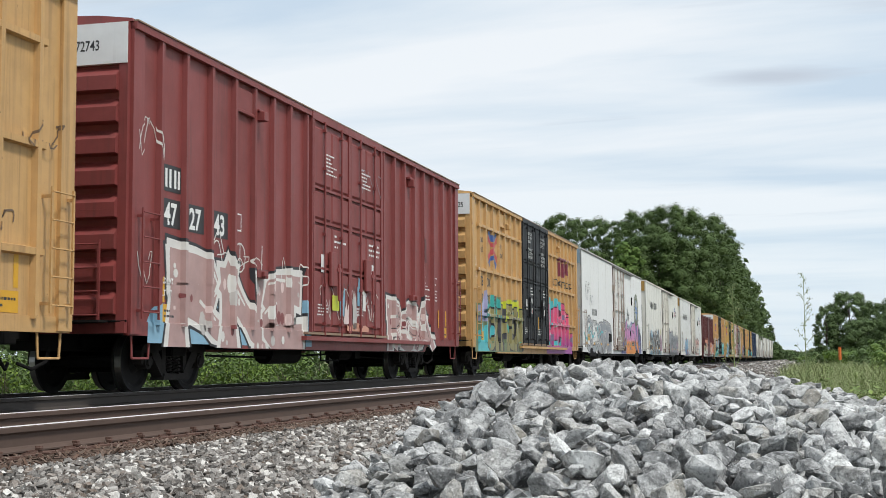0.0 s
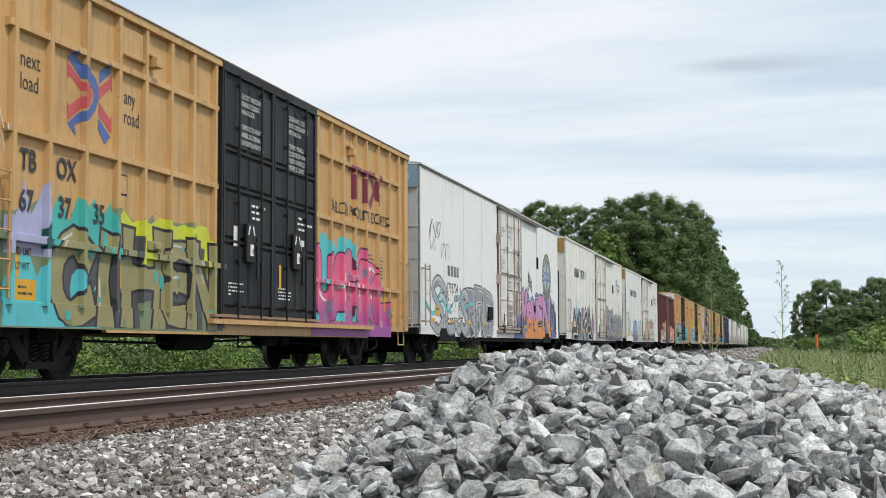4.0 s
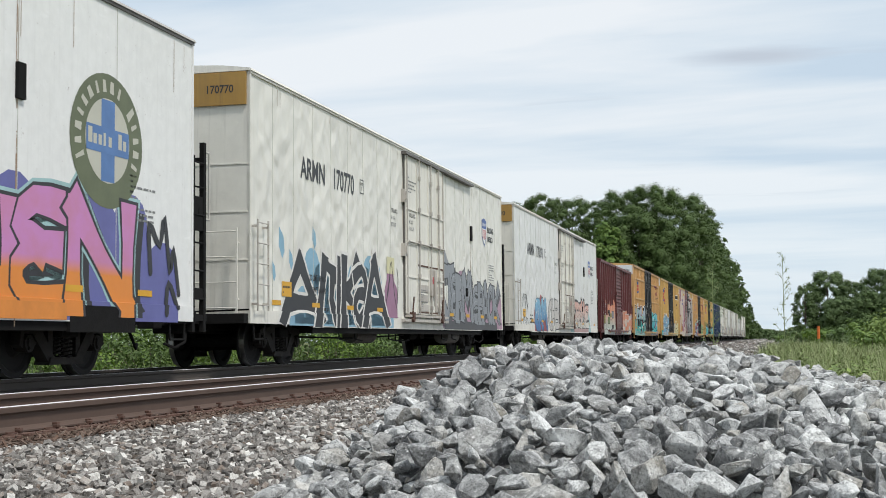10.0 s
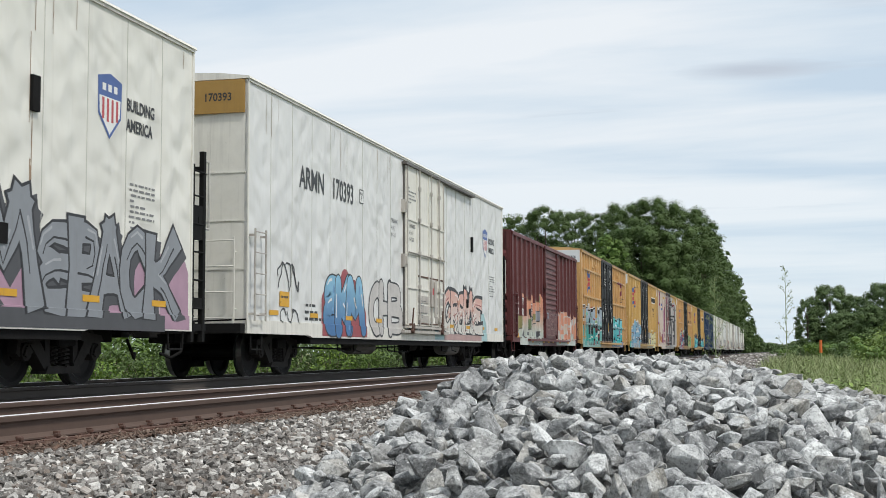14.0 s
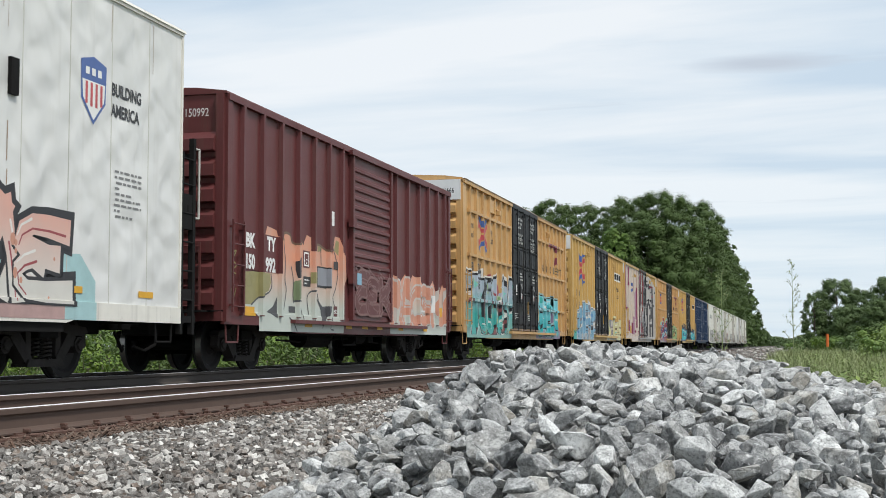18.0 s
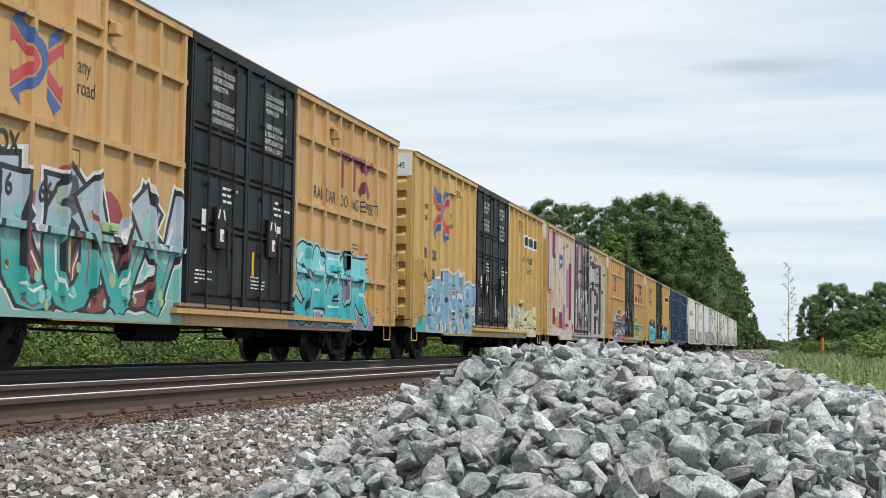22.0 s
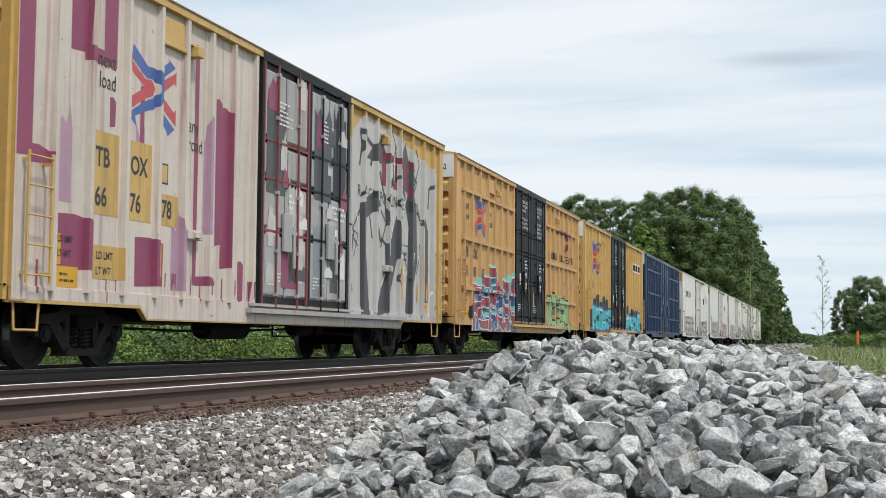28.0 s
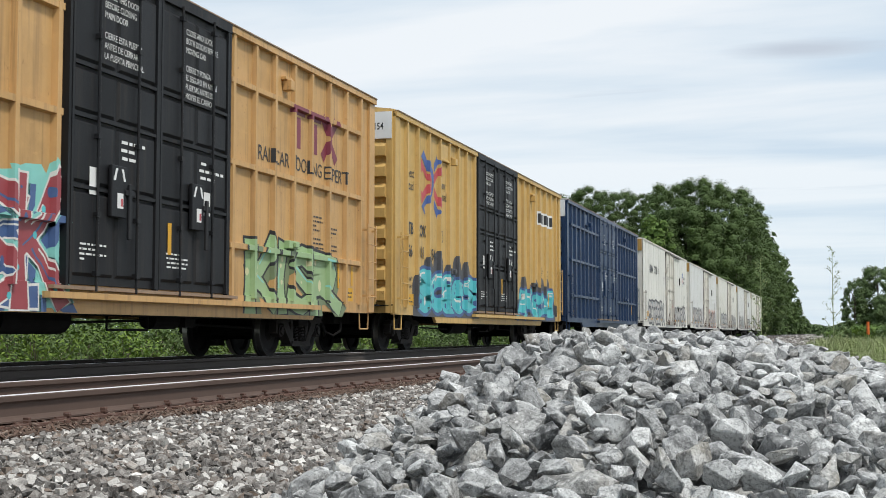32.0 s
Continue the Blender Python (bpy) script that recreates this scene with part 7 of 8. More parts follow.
doodle(car, side, [[(3.80 + 0.22 * math.cos(k * 0.7), 2.18 + 0.24 * math.sin(k * 0.7)) for k in range(10)], [(3.80, 2.42), (3.80, 1.94)], [(3.62, 2.02), (3.80, 2.18), (3.98, 2.02)]], G_WHITE)
doodle(car, side, [[(4.75, 2.45), (4.74, 1.95), (5.00, 1.98)], [(5.62, 1.86), (5.74, 2.32), (5.92, 1.86)], [(5.58, 2.08), (5.98, 2.14)], [(6.80, 2.20), (6.58, 2.26), (6.55, 2.08), (6.82, 2.02), (6.72, 1.86), (6.50, 1.92)]], G_WHITE)
patch(car, side, scallops(0.55, 7.15, 0.72, 2.10, 5, 7, 0.35), G_PALEBLUE, 0, "paint_patch")
D = Side(base=0.09)
for y0, y1, z0, z1, c in ((8.55, 8.85, 1.35, 2.1, G_PALEBLUE), (8.8, 9.1, 1.2, 1.7, G_ROSE), (9.35, 9.6, 1.1, 2.0, G_OFFWHITE), (9.65, 9.9, 1.6, 2.2, G_PALEBLUE), (10.0, 10.2, 1.5, 2.0, G_WHITE), (9.0, 10.4, 1.06, 1.24, G_SALMON), (7.5, 7.75, 1.5, 2.1, G_MAROONISH)):
    patch(car, D, ragged(y0, y1, z0, z1, int(y0 * 29), 6, 0.5, 0.2), c, 5, "paint_patch")
scribble(car, D, 7.4, 11.2, 1.1, 2.0, G_WHITE, 112, 6, 0.02)
scribble(car, D, 8.3, 10.0, 1.2, 2.1, G_BLACK, 113, 3, 0.02)
patch(car, Side(base=0.088), [(8.1, 1.45), (8.5, 1.45), (8.5, 1.75), (8.1, 1.75)], G_LIME, 7, "paint_patch")
mural(car, side, 11.9, 16.0, 0.70, 1.74, 13, G_DUSTY, G_WHITE, None, G_WHITE, pen=0.26, edge=0.08, accent=(G_ROSE, G_MAROONISH, G_WHITE), detail=G_BLACK, word="RSA", under=G_ROSE, rim=G_BLACK, rounded=False, boxes=((12.0, 13.24, 0.74, 1.76), (13.05, 14.45, 0.72, 1.72), (14.24, 15.9, 0.70, 1.74)))
scribble(car, side, 0.15, 0.9, 3.3, 4.05, G_WHITE, 6, 2, 0.018)
scribble(car, side, 0.15, 0.7, 1.5, 2.1, G_WHITE, 7, 2, 0.018)
scribble(car, side, 2.7, 5.0, 1.95, 2.25, G_WHITE, 8, 3, 0.018)
scribble(car, Side(base=0.09), 9.9, 11.4, 3.9, 4.6, G_GREY, 9, 3, 0.016)
rect(car, side, 14.9, 15.35, 2.9, 3.5, M_BROWN, 2, "paint_patch")
for i in range(6):
    rect(car, side, 15.9, 16.0, 1.2 + 0.28 * i, 1.36 + 0.28 * i, G_SALMON, 3, "stencil_mark")

# yellow car with green and pink graffiti
car, side = sixty_foot(36.60, M_YELLOW, True, "673735", "yellow gridded high-cube boxcar, green and pink graffiti, black doors", pads=(G_KHAKI, G_PINK))
patch(car, side, ragged(0.35, 7.0, 0.70, 2.45, 21, 20, 0.35, 0.1), G_OLIVE, 0, "paint_patch")
patch(car, side, ragged(0.72, 3.1, 0.72, 1.75, 22, 9, 0.4, 0.2), G_CYAN, 1, "paint_patch")
patch(car, side, ragged(2.9, 6.9, 1.55, 2.42, 23, 14, 0.4, 0.3), G_LIME, 1, "paint_patch")
patch(car, side, ragged(1.6, 3.6, 1.7, 2.5, 24, 9, 0.5, 0.4), G_TEAL, 2, "paint_patch")
patch(car, side, ragged(0.75, 1.8, 1.6, 2.6, 25, 7, 0.6, 0.4), spray("spray_lavender", (0.40, 0.40, 0.58)), 2, "paint_patch")
mural(car, side, 1.84, 6.95, 0.76, 2.05, 26, G_KHAKI, G_BLACK, None, G_OFFWHITE, pen=0.32, edge=0.05, rounded=False, block=G_CHARCOAL, label="khaki and green spray-painted graffiti letters", accent=(G_OLIVE, G_TEAL), word="CIHEN", boxes=((1.84, 2.85, 0.78, 1.96), (2.75, 3.75, 0.80, 1.98), (3.69, 5.10, 0.80, 2.12), (4.93, 6.15, 0.80, 2.07), (5.91, 6.98, 0.79, 2.05)))
mural(car, side, 11.9, 17.1, 0.80, 2.5, 27, F_BERRY, G_WINE, None, G_WHITE, pen=0.60, edge=0.04, label="pink to purple bubble graffiti letters", accent=(G_VIOLET, G_PINK), word="UAKRL", boxes=((11.75, 13.05, 0.95, 2.50), (12.90, 14.0, 0.98, 2.42), (13.75, 15.1, 0.86, 2.62), (14.80, 16.2, 0.76, 2.40), (15.85, 17.1, 0.84, 2.15)))
rect(car, side, 11.55, 17.2, 0.68, 0.98, F_BERRY, 5, "paint_patch")
patch(car, side, scallops(11.56, 14.9, 1.0, 2.86, 28, 6, 0.15), G_CYAN, 0, "paint_patch")
patch(car, side, scallops(14.3, 17.3, 0.9, 2.45, 29, 3, 0.4), spray("spray_green", (0.10, 0.22, 0.06)), 0, "paint_patch")
scribble(car, side, 0.45, 0.75, 2.7, 3.6, G_WHITE, 30, 1, 0.02)

# white reefer
L = 22.45
car, side = reefer(56.42, L, 5.25, M_WHITE, M_WHITE, M_PLATE_B, "793704", "white smooth-sided refrigerator car with colourful graffiti", door=(9.95, 13.85), quilt=False)
for k in (0.0, 0.36, 0.72, 1.08):
    rect(car, side, 3.0 + k, 3.10 + k, 2.45, 2.75, M_SIGN_K, 3, "mark_bar"); rect(car, side, 3.14 + k, 3.22 + k, 2.45, 2.75, M_SIGN_K, 3, "mark_bar")
rect(car, side, 2.98, 4.48, 1.94, 2.34, M_SIGN_W, 5, "number_patch")
letters(car, side, "793704", 3.02, 1.98, 0.40, M_SIGN_K, 0.98, 0.006, 6)
rect(car, side, 2.98, 4.20, 1.30, 1.74, M_SIGN_W, 5, "weight_patch")
letters(car, side, "LD LMT", 3.04, 1.56, 0.15, M_SIGN_K, 0.95, 0.003, 6)
letters(car, side, "LT WT", 3.04, 1.36, 0.15, M_SIGN_K, 0.95, 0.003, 6)
D = Side(base=0.07)
for i, t in enumerate(("CLOSE AND LOCK", "DOOR BEFORE", "MOVING CAR")):
    letters(car, D, t, 11.15 + 0.06 * i, 4.52 - 0.17 * i, 0.145, M_SIGN_K, 0.8, layer=4)
for i, t in enumerate(("SECURE BOTH", "RAMPS BEFORE", "MOVING CAR")):
    letters(car, D, t, 11.15 + 0.03 * i, 2.76 - 0.15 * i, 0.135, M_SIGN_K, 0.8, layer=4)
mural(car, side, 1.1, 5.7, 0.76, 2.35, 41, G_SILVER, G_CHARCOAL, None, G_WHITE, pen=0.24, edge=0.045, detail=G_BLACK, label="grey and cyan outlined graffiti", accent=(G_GREY, G_CYAN), word="SECS", under=G_OFFWHITE, rim=G_WHITE, boxes=((1.0, 2.75, 0.78, 2.40), (2.70, 3.72, 0.76, 2.30), (3.70, 4.75, 0.76, 2.22), (4.50, 5.60, 0.78, 2.15)))
doodle(car, side, [[(0.6, 1.6), (1.4, 1.35), (2.2, 2.05)], [(2.4, 1.75), (3.0, 1.45), (3.6, 1.7)], [(4.4, 1.9), (4.9, 1.4), (5.5, 1.75), (6.2, 1.72)]], G_CYAN, 0.13)
mural(car, side, 5.14, 9.3, 0.76, 2.25, 42, G_GREY, G_OFFWHITE, None, G_OFFWHITE, pen=0.40, edge=0.045, detail=G_BLACK, label="black and white outlined graffiti", accent=(G_OFFWHITE, G_CHARCOAL), word="RRD", under=G_CHARCOAL, rim=G_CHARCOAL, boxes=((5.14, 6.60, 0.74, 2.17), (6.30, 7.90, 0.74, 2.30), (7.62, 9.27, 0.76, 2.26)))
mural(car, side, 14.2, 20.5, 0.90, 2.4, 43, F_SUNSET, G_BLACK, None, None, pen=0.36, edge=0.05, rim=G_FOAM, rounded=False, block=G_BLACK, label="pink and orange graffiti letters on a purple cloud", word="MaNEN", boxes=((14.05, 15.50, 0.86, 2.42), (15.25, 16.35, 0.86, 2.05), (16.15, 17.50, 0.88, 2.14), (17.30, 18.80, 0.88, 2.40), (18.55, 20.55, 0.84, 2.36)))
patch(car, side, scallops(13.9, 21.9, 0.76, 2.62, 44, 8, 0.15), G_PERI, 0, "paint_patch")
patch(car, Side(base=0.10), scallops(12.9, 13.84, 1.15, 1.95, 144, 1, 0.1), G_PERI, 6, "paint_patch")
rect(car, Side(base=0.04), 12.7, 14.6, 0.76, 1.0, G_PERI, 5, "paint_patch")
rect(car, side, 14.4, 18.6, 0.76, 0.98, spray("spray_orange", (0.72, 0.25, 0.04)), 7.2, "paint_patch")
scribble(car, side, 1.0, 2.2, 3.35, 3.95, G_BLACK, 45, 3, 0.03)
scribble(car, side, 2.2, 3.2, 2.8, 3.4, G_GREY, 46, 2, 0.03)
doodle(car, Side(base=0.115), [[(12.45, 3.45), (12.35, 3.85), (12.55, 3.75), (12.9, 3.85), (13.35, 3.55)], [(12.6, 3.6), (12.55, 2.75), (13.0, 2.70), (13.45, 2.85)], [(12.8, 3.05), (12.85, 3.45), (13.0, 3.15), (12.8, 3.05)], [(13.1, 3.05), (13.15, 3.45), (13.3, 3.2), (13.1, 3.05)], [(13.1, 2.70), (13.0, 2.45), (13.25, 2.35), (13.35, 2.1)], [(13.5, 3.6), (13.4, 3.1), (13.55, 2.9), (13.5, 2.5)]], G_CHARCOAL, 0.055)
scribble(car, side, 1.0, 1.9, 3.0, 3.5, G_GREY, 147, 2, 0.03)
doodle(car, side, [[(15.5, 2.45), (15.6, 3.3), (15.75, 2.7), (15.9, 3.2), (16.1, 2.6), (16.25, 3.0), (16.3, 2.5)], [(15.5, 2.5), (15.9, 2.75), (16.3, 2.5)], [(15.6, 2.9), (16.2, 2.85)]], G_CHARCOAL, 0.07)
scribble(car, Side(base=0.09), 10.6, 11.4, 3.55, 3.85, G_GREY, 49, 2, 0.03)
doodle(car, side, [[(21.0, 1.5), (20.95, 2.2), (21.3, 1.9), (21.45, 2.35), (21.65, 1.5), (21.75, 1.9), (21.95, 1.2)], [(21.5, 0.9), (21.6, 1.35), (21.9, 1.0)]], G_BLACK, 0.13)
for y0, y1 in ((1.95, 3.75), (4.3, 5.1), (L - 3.75, L - 1.95)):
    bm = bmesh.new()
    prism(bm, [(y0, 0.60), (y1, 0.60), (y1, 0.86), (y1 - 0.2, 0.96), (y0 + 0.2, 0.96), (y0, 0.86)], -0.06, 0.030)
    part("bolster_cover", bm, M_BLACK, car)
boxed("vent_box", (0.0, 0.05, 8.35, 8.95, 1.30, 1.72), M_BLACK, car)
ring = [(19.70 + 1.02 * math.cos(a * math.pi / 18), 3.25 + 0.94 * math.sin(a * math.pi / 18)) for a in range(36)]
patch(car, side, ring, M_GRN, 2, "emblem_ring", "round olive green emblem")
M_DISC = spray("cream_emblem_paint", (0.52, 0.51, 0.43), 0.9)
patch(car, side, [(19.70 + (y - 19.70) * 0.61, 3.25 + (z - 3.25) * 0.63) for y, z in ring], M_DISC, 3, "emblem_disc")
rect(car, side, 19.51, 19.89, 2.68, 3.82, M_SKYB, 4, "emblem_cross"); rect(car, side, 19.10, 20.30, 3.07, 3.43, M_SKYB, 5, "emblem_cross")
for i in range(19):
    if i == 10 or 15 < i:      # gaps between the words
        continue
    a, w, h = math.pi * (1.12 - 1.24 * i / 15.0), 0.036 + 0.012 * (i * 7 % 3), 0.085 if i not in (0, 11) else 0.115
    c, d = math.cos(a), math.sin(a)
    patch(car, side, [(19.70 + (0.82 + u * h) * c - v * w * d, 3.25 + (0.765 + u * h) * d + v * w * c) for u, v in ((-1, -1), (1, -0.6), (1, 0.9), (-1, 1))], M_DISC, 4, "emblem_bar")
for i, (w, h) in enumerate(((0.11, 0.22), (0.09, 0.14), (0.09, 0.14), (0.06, 0.18), (0.09, 0.14), (0.0, 0.0), (0.10, 0.22), (0.09, 0.14))):
    if w:
        rect(car, side, 19.15 + 0.14 * i, 19.15 + 0.14 * i + w, 3.17, 3.17 + h, M_DISC, 6, "emblem_bar")



def building_shield(car, side, y=18.92):
    sh = [(y, 4.24), (y + 0.34, 4.32), (y + 0.68, 4.24), (y + 0.66, 3.72), (y + 0.34, 3.40), (y + 0.02, 3.72)]
    patch(car, side, sh, M_LOGOBLUE, 2, "shield_emblem", "blue, white and red striped shield")
    patch(car, side, [(y + 0.04, 3.98), (y + 0.64, 3.98), (y + 0.62, 3.74), (y + 0.34, 3.46), (y + 0.06, 3.74)], M_SIGN_W, 3, "shield_field")
    for i in range(4):
        rect(car, side, y + 0.12 + 0.13 * i, y + 0.18 + 0.13 * i, 3.62 + 0.03 * abs(i - 1.5), 3.96, M_RED, 4, "shield_stripe")
    for i in range(3):
        rect(car, side, y + 0.12 + 0.16 * i, y + 0.22 + 0.16 * i, 4.06, 4.16, M_SIGN_W, 4, "shield_bar")
    letters(car, side, "BUILDING", y + 0.82, 3.90, 0.24, M_SIGN_K, 0.80, 0.008)
    letters(car, side, "AMERICA", y + 0.82, 3.61, 0.24, M_SIGN_K, 0.80, 0.008)


def door_words(car, y0):
    D = Side(base=0.07)
    for i, t in enumerate(("OPENING", "H 11-3", "W 12-0")):
        letters(car, D, t, y0 + 0.28, 3.55 - 0.17 * i, 0.15, M_SIGN_K, 0.85, layer=3)
        letters(car, FLAT, t, y0 - 1.1, 3.55 - 0.17 * i, 0.15, M_SIGN_K, 0.85, layer=3)


def cream_car(start, number, material, flat, label, mark=True):
    car, side = reefer(start, 21.95, 5.27, material, flat, M_OCHRE, number, label, door=(9.9, 13.7))
    if mark:
        letters(car, side, "ARMN", 2.58, 3.66, 0.60, M_SIGN_K, 0.85, 0.012, 3)
        letters(car, side, number, 4.50, 3.66, 0.60, M_SIGN_K, 0.80, 0.012, 3)
        building_shield(car, side)
        door_words(car, 9.9)
        rect(car, side, 6.36, 6.64, 3.74, 4.06, M_SIGN_K, 2, "plate_frame"); rect(car, side, 6.385, 6.615, 3.765, 4.035, material, 3, "plate_square")
        letters(car, side, "PLATE", 6.40, 3.93, 0.085, M_SIGN_K, 0.75, 0.002, 4)
        letters(car, side, "F", 6.46, 3.80, 0.15, M_SIGN_K, 0.9, 0.003, 4)
    return car, side


# cream reefers
car, side = cream_car(81.20, "170770", M_CREAM, M_CREAM_FLAT, "cream refrigerator car with black and blue graffiti")
patch(car, side, scallops(2.2, 8.7, 0.80, 2.50, 151, 6, 0.30), G_PALEBLUE, 0, "paint_patch")
mural(car, side, 1.6, 8.4, 0.78, 2.3, 51, G_BLACK, G_WHITE, None, None, pen=0.30, edge=0.07, lean=0.1, rounded=False, label="black letters edged in white on pale blue", word="AjIKaA", boxes=((1.45, 3.85, 0.76, 2.08), (3.45, 4.75, 0.76, 2.14), (4.60, 5.20, 0.80, 2.20), (5.00, 6.20, 0.76, 2.22), (5.80, 6.95, 0.80, 2.10), (6.55, 8.45, 0.76, 2.32)))
for y, z, r in ((1.55, 2.30, 0.20), (1.15, 1.75, 0.13), (3.35, 2.52, 0.15), (7.75, 2.02, 0.18), (2.05, 2.0, 0.14)):
    patch(car, side, [(y - r * 0.6, z + r * 1.5), (y + r * 0.5, z + r * 0.7), (y + r * 0.8, z - r * 0.7), (y + r * 0.2, z - r * 1.5), (y - r * 0.7, z - r * 0.3)], G_PALEBLUE, 0, "paint_patch")
letters(car, side, "LD LMT 181900", 3.0, 1.66, 0.17, M_SIGN_K, 0.9, 0.003, 8)
letters(car, side, "LT WT 104100", 3.05, 1.42, 0.17, M_SIGN_K, 0.9, 0.003, 8)
patch(car, side, scallops(13.75, 21.85, 0.80, 2.62, 152, 9, 0.45), G_PINKISH, 0, "paint_patch")
mural(car, side, 13.8, 17.5, 0.95, 2.5, 52, G_SLATE, G_BLACK, None, G_SILVER, pen=0.36, edge=0.045, lean=0.1, rounded=False, label="slate grey graffiti letters outlined in black", word="JERM", detail=G_BLACK, block=G_CHARCOAL, boxes=((13.85, 14.95, 1.00, 2.50), (14.76, 15.60, 1.05, 2.32), (15.38, 16.30, 1.05, 2.25), (16.01, 17.50, 1.05, 2.36)))
mural(car, side, 17.4, 21.4, 0.95, 2.2, 252, G_SLATE, G_BLACK, None, G_SILVER, pen=0.30, edge=0.04, lean=0.1, rounded=False, word="EBACK", detail=G_BLACK, block=G_CHARCOAL, boxes=((17.45, 18.55, 0.98, 2.10), (18.29, 19.10, 0.98, 2.16), (18.87, 19.85, 0.95, 2.22), (19.64, 20.52, 0.98, 2.18), (20.34, 21.40, 1.0, 2.15)))
rect(car, side, 13.9, 21.0, 0.76, 1.0, G_CHARCOAL, 1.2, "paint_patch")
patch(car, side, [(14.0, 2.45), (14.05, 3.0), (15.1, 2.2), (14.9, 1.9)], G_SLATE, 1, "paint_patch")
patch(car, side, [(8.3, 1.0), (9.3, 1.0), (9.3, 1.7), (9.0, 1.9), (8.9, 2.3), (8.45, 2.3), (8.4, 1.9), (8.2, 1.6)], G_MAUVE, 2, "paint_patch")
rect(car, side, 8.40, 9.05, 2.05, 2.45, G_BUFF, 3, "paint_patch"); scribble(car, side, 8.2, 9.4, 1.0, 2.5, G_BLACK, 53, 2, 0.03)
patch(car, side, scallops(1.9, 8.9, 0.76, 2.42, 54, 8, 0.45), G_PALEBLUE, 0, "paint_patch")
car, side = cream_car(105.37, "170393", M_PALE, M_CREAM_FLAT, "pale grey refrigerator car with blue bubble graffiti")
mural(car, side, 4.1, 6.65, 0.80, 2.05, 55, F_BLUES, G_BLACK, G_CRIMSON, G_WHITE, pen=0.40, edge=0.035, halo=0.22, label="blue bubble graffiti letters on red", accent=(G_SKYL,), word="EKM", boxes=((4.10, 5.0, 0.76, 2.06), (4.75, 5.70, 0.76, 2.08), (5.45, 6.65, 0.78, 2.08)))
mural(car, side, 7.1, 9.7, 0.80, 2.1, 56, G_OFFWHITE, G_BLACK, None, None, pen=0.30, edge=0.04, word="CHB", boxes=((7.10, 8.15, 0.80, 2.05), (7.85, 8.80, 0.82, 2.12), (8.50, 9.74, 0.82, 2.12)))
mural(car, side, 13.85, 18.75, 1.0, 2.15, 57, F_PEACH, G_BLACK, None, G_WHITE, pen=0.30, edge=0.045, rim=G_BLACK, rounded=False, label="pale salmon graffiti letters with a black edge", word="CREME", under=F_PEACH, accent=(G_SALMON,), detail=G_CRIMSON, boxes=((13.80, 14.95, 0.98, 2.12), (14.70, 15.75, 0.98, 2.10), (15.50, 16.40, 0.98, 2.08), (16.15, 17.60, 0.98, 2.16), (17.36, 18.78, 1.0, 2.05)))
rect(car, side, 13.9, 18.6, 0.78, 0.98, G_DUSTY, 0.4, "paint_patch")
patch(car, side, ragged(12.9, 19.4, 0.78, 1.85, 58, 16, 0.6), G_FOAM, 0, "paint_patch")
scribble(car, side, 1.3, 2.6, 1.5, 2.2, G_BLACK, 59, 3, 0.035); scribble(car, side, 1.6, 2.6, 0.95, 1.3, G_BLACK, 60, 3, 0.03)

# brown car with one sliding door
L, H = 15.10, 4.67
car = new_car(129.05, "dark brown ribbed boxcar with a sliding door and faded graffiti")
posts = [0.66, 1.55, 2.46, 3.36, 4.23, 5.10, 5.90, 9.85, 10.9, 11.88, 12.8, 13.7, 14.5]
side = Side(posts, (), 0.0, (0.20, L - 0.20))
walls(car, L, H, M_BROWN)
for p in posts:
    o = part("side_post", post_mesh(0.96, H - 0.08, M_BROWN, "brown"), None, car)
    o.location = (0, p, 0)
for y in (0.10, L - 0.10):
    boxed("corner_post", (0.0, 0.055, y - 0.10, y + 0.10, 0.84, H - 0.06), M_BROWN, car)
boxed("eave_rail", (0.0, 0.08, 0.0, L, H - 0.12, H - 0.01), M_BROWN, car)
sill(car, L, M_BROWN, 0.68, 0.80)
roof(car, L, H, M_BROWN, 14)
ribbed_end(car, 0.0, -1, H, M_BROWN, ribs=7)
ribbed_end(car, L, 1, H, M_BROWN, ribs=7)
d = boxed("door", (0.0, 0.05, 6.45, 9.35, 0.98, H - 0.15), M_BROWN, car, "brown corrugated sliding door")
for i in range(16):
    z = 1.10 + i * 0.205
    bm = bmesh.new()
    vs = bx(bm, 0.05, 0.085, 6.6, 9.2, z, z + 0.12)
    for v in vs:
        if v.co.x > 0.07:
            v.co.z += 0.03 if v.co.z < z + 0.06 else -0.03
    part("door_rib", bm, M_BROWN, d)
for y in (6.5, 9.3):
    boxed("door_stile", (0.05, 0.11, y - 0.05, y + 0.05, 0.98, H - 0.15), M_BROWN, d)
bm = bmesh.new()
bx(bm, 0.05, 0.16, 6.3, 6.55, 1.75, 1.95); bx(bm, 0.05, 0.16, 6.3, 6.55, 2.95, 3.15)
part("door_latch", bm, M_BROWN, d)
boxed("door_track", (0.022, 0.13, 3.0, 12.4, 0.86, 0.93), M_BROWN, car)
boxed("door_header", (0.0, 0.14, 6.3, 12.4, H - 0.16, H - 0.06), M_BROWN, car)
for y, s in ((0.0, 1), (L, -1)):
    a, b = sorted((y + s * 0.12, y + s * 0.60))
    ladder(car, 0.10, 0.125, a, b, 1.0, 2.55, 5, M_BROWN)
    stirrup(car, y + s * 0.4, M_BROWN)
undergear(car, L, "box"); coupler(car, 0.0, -1); coupler(car, L, 1); truck(car, 2.1); truck(car, L - 2.1)
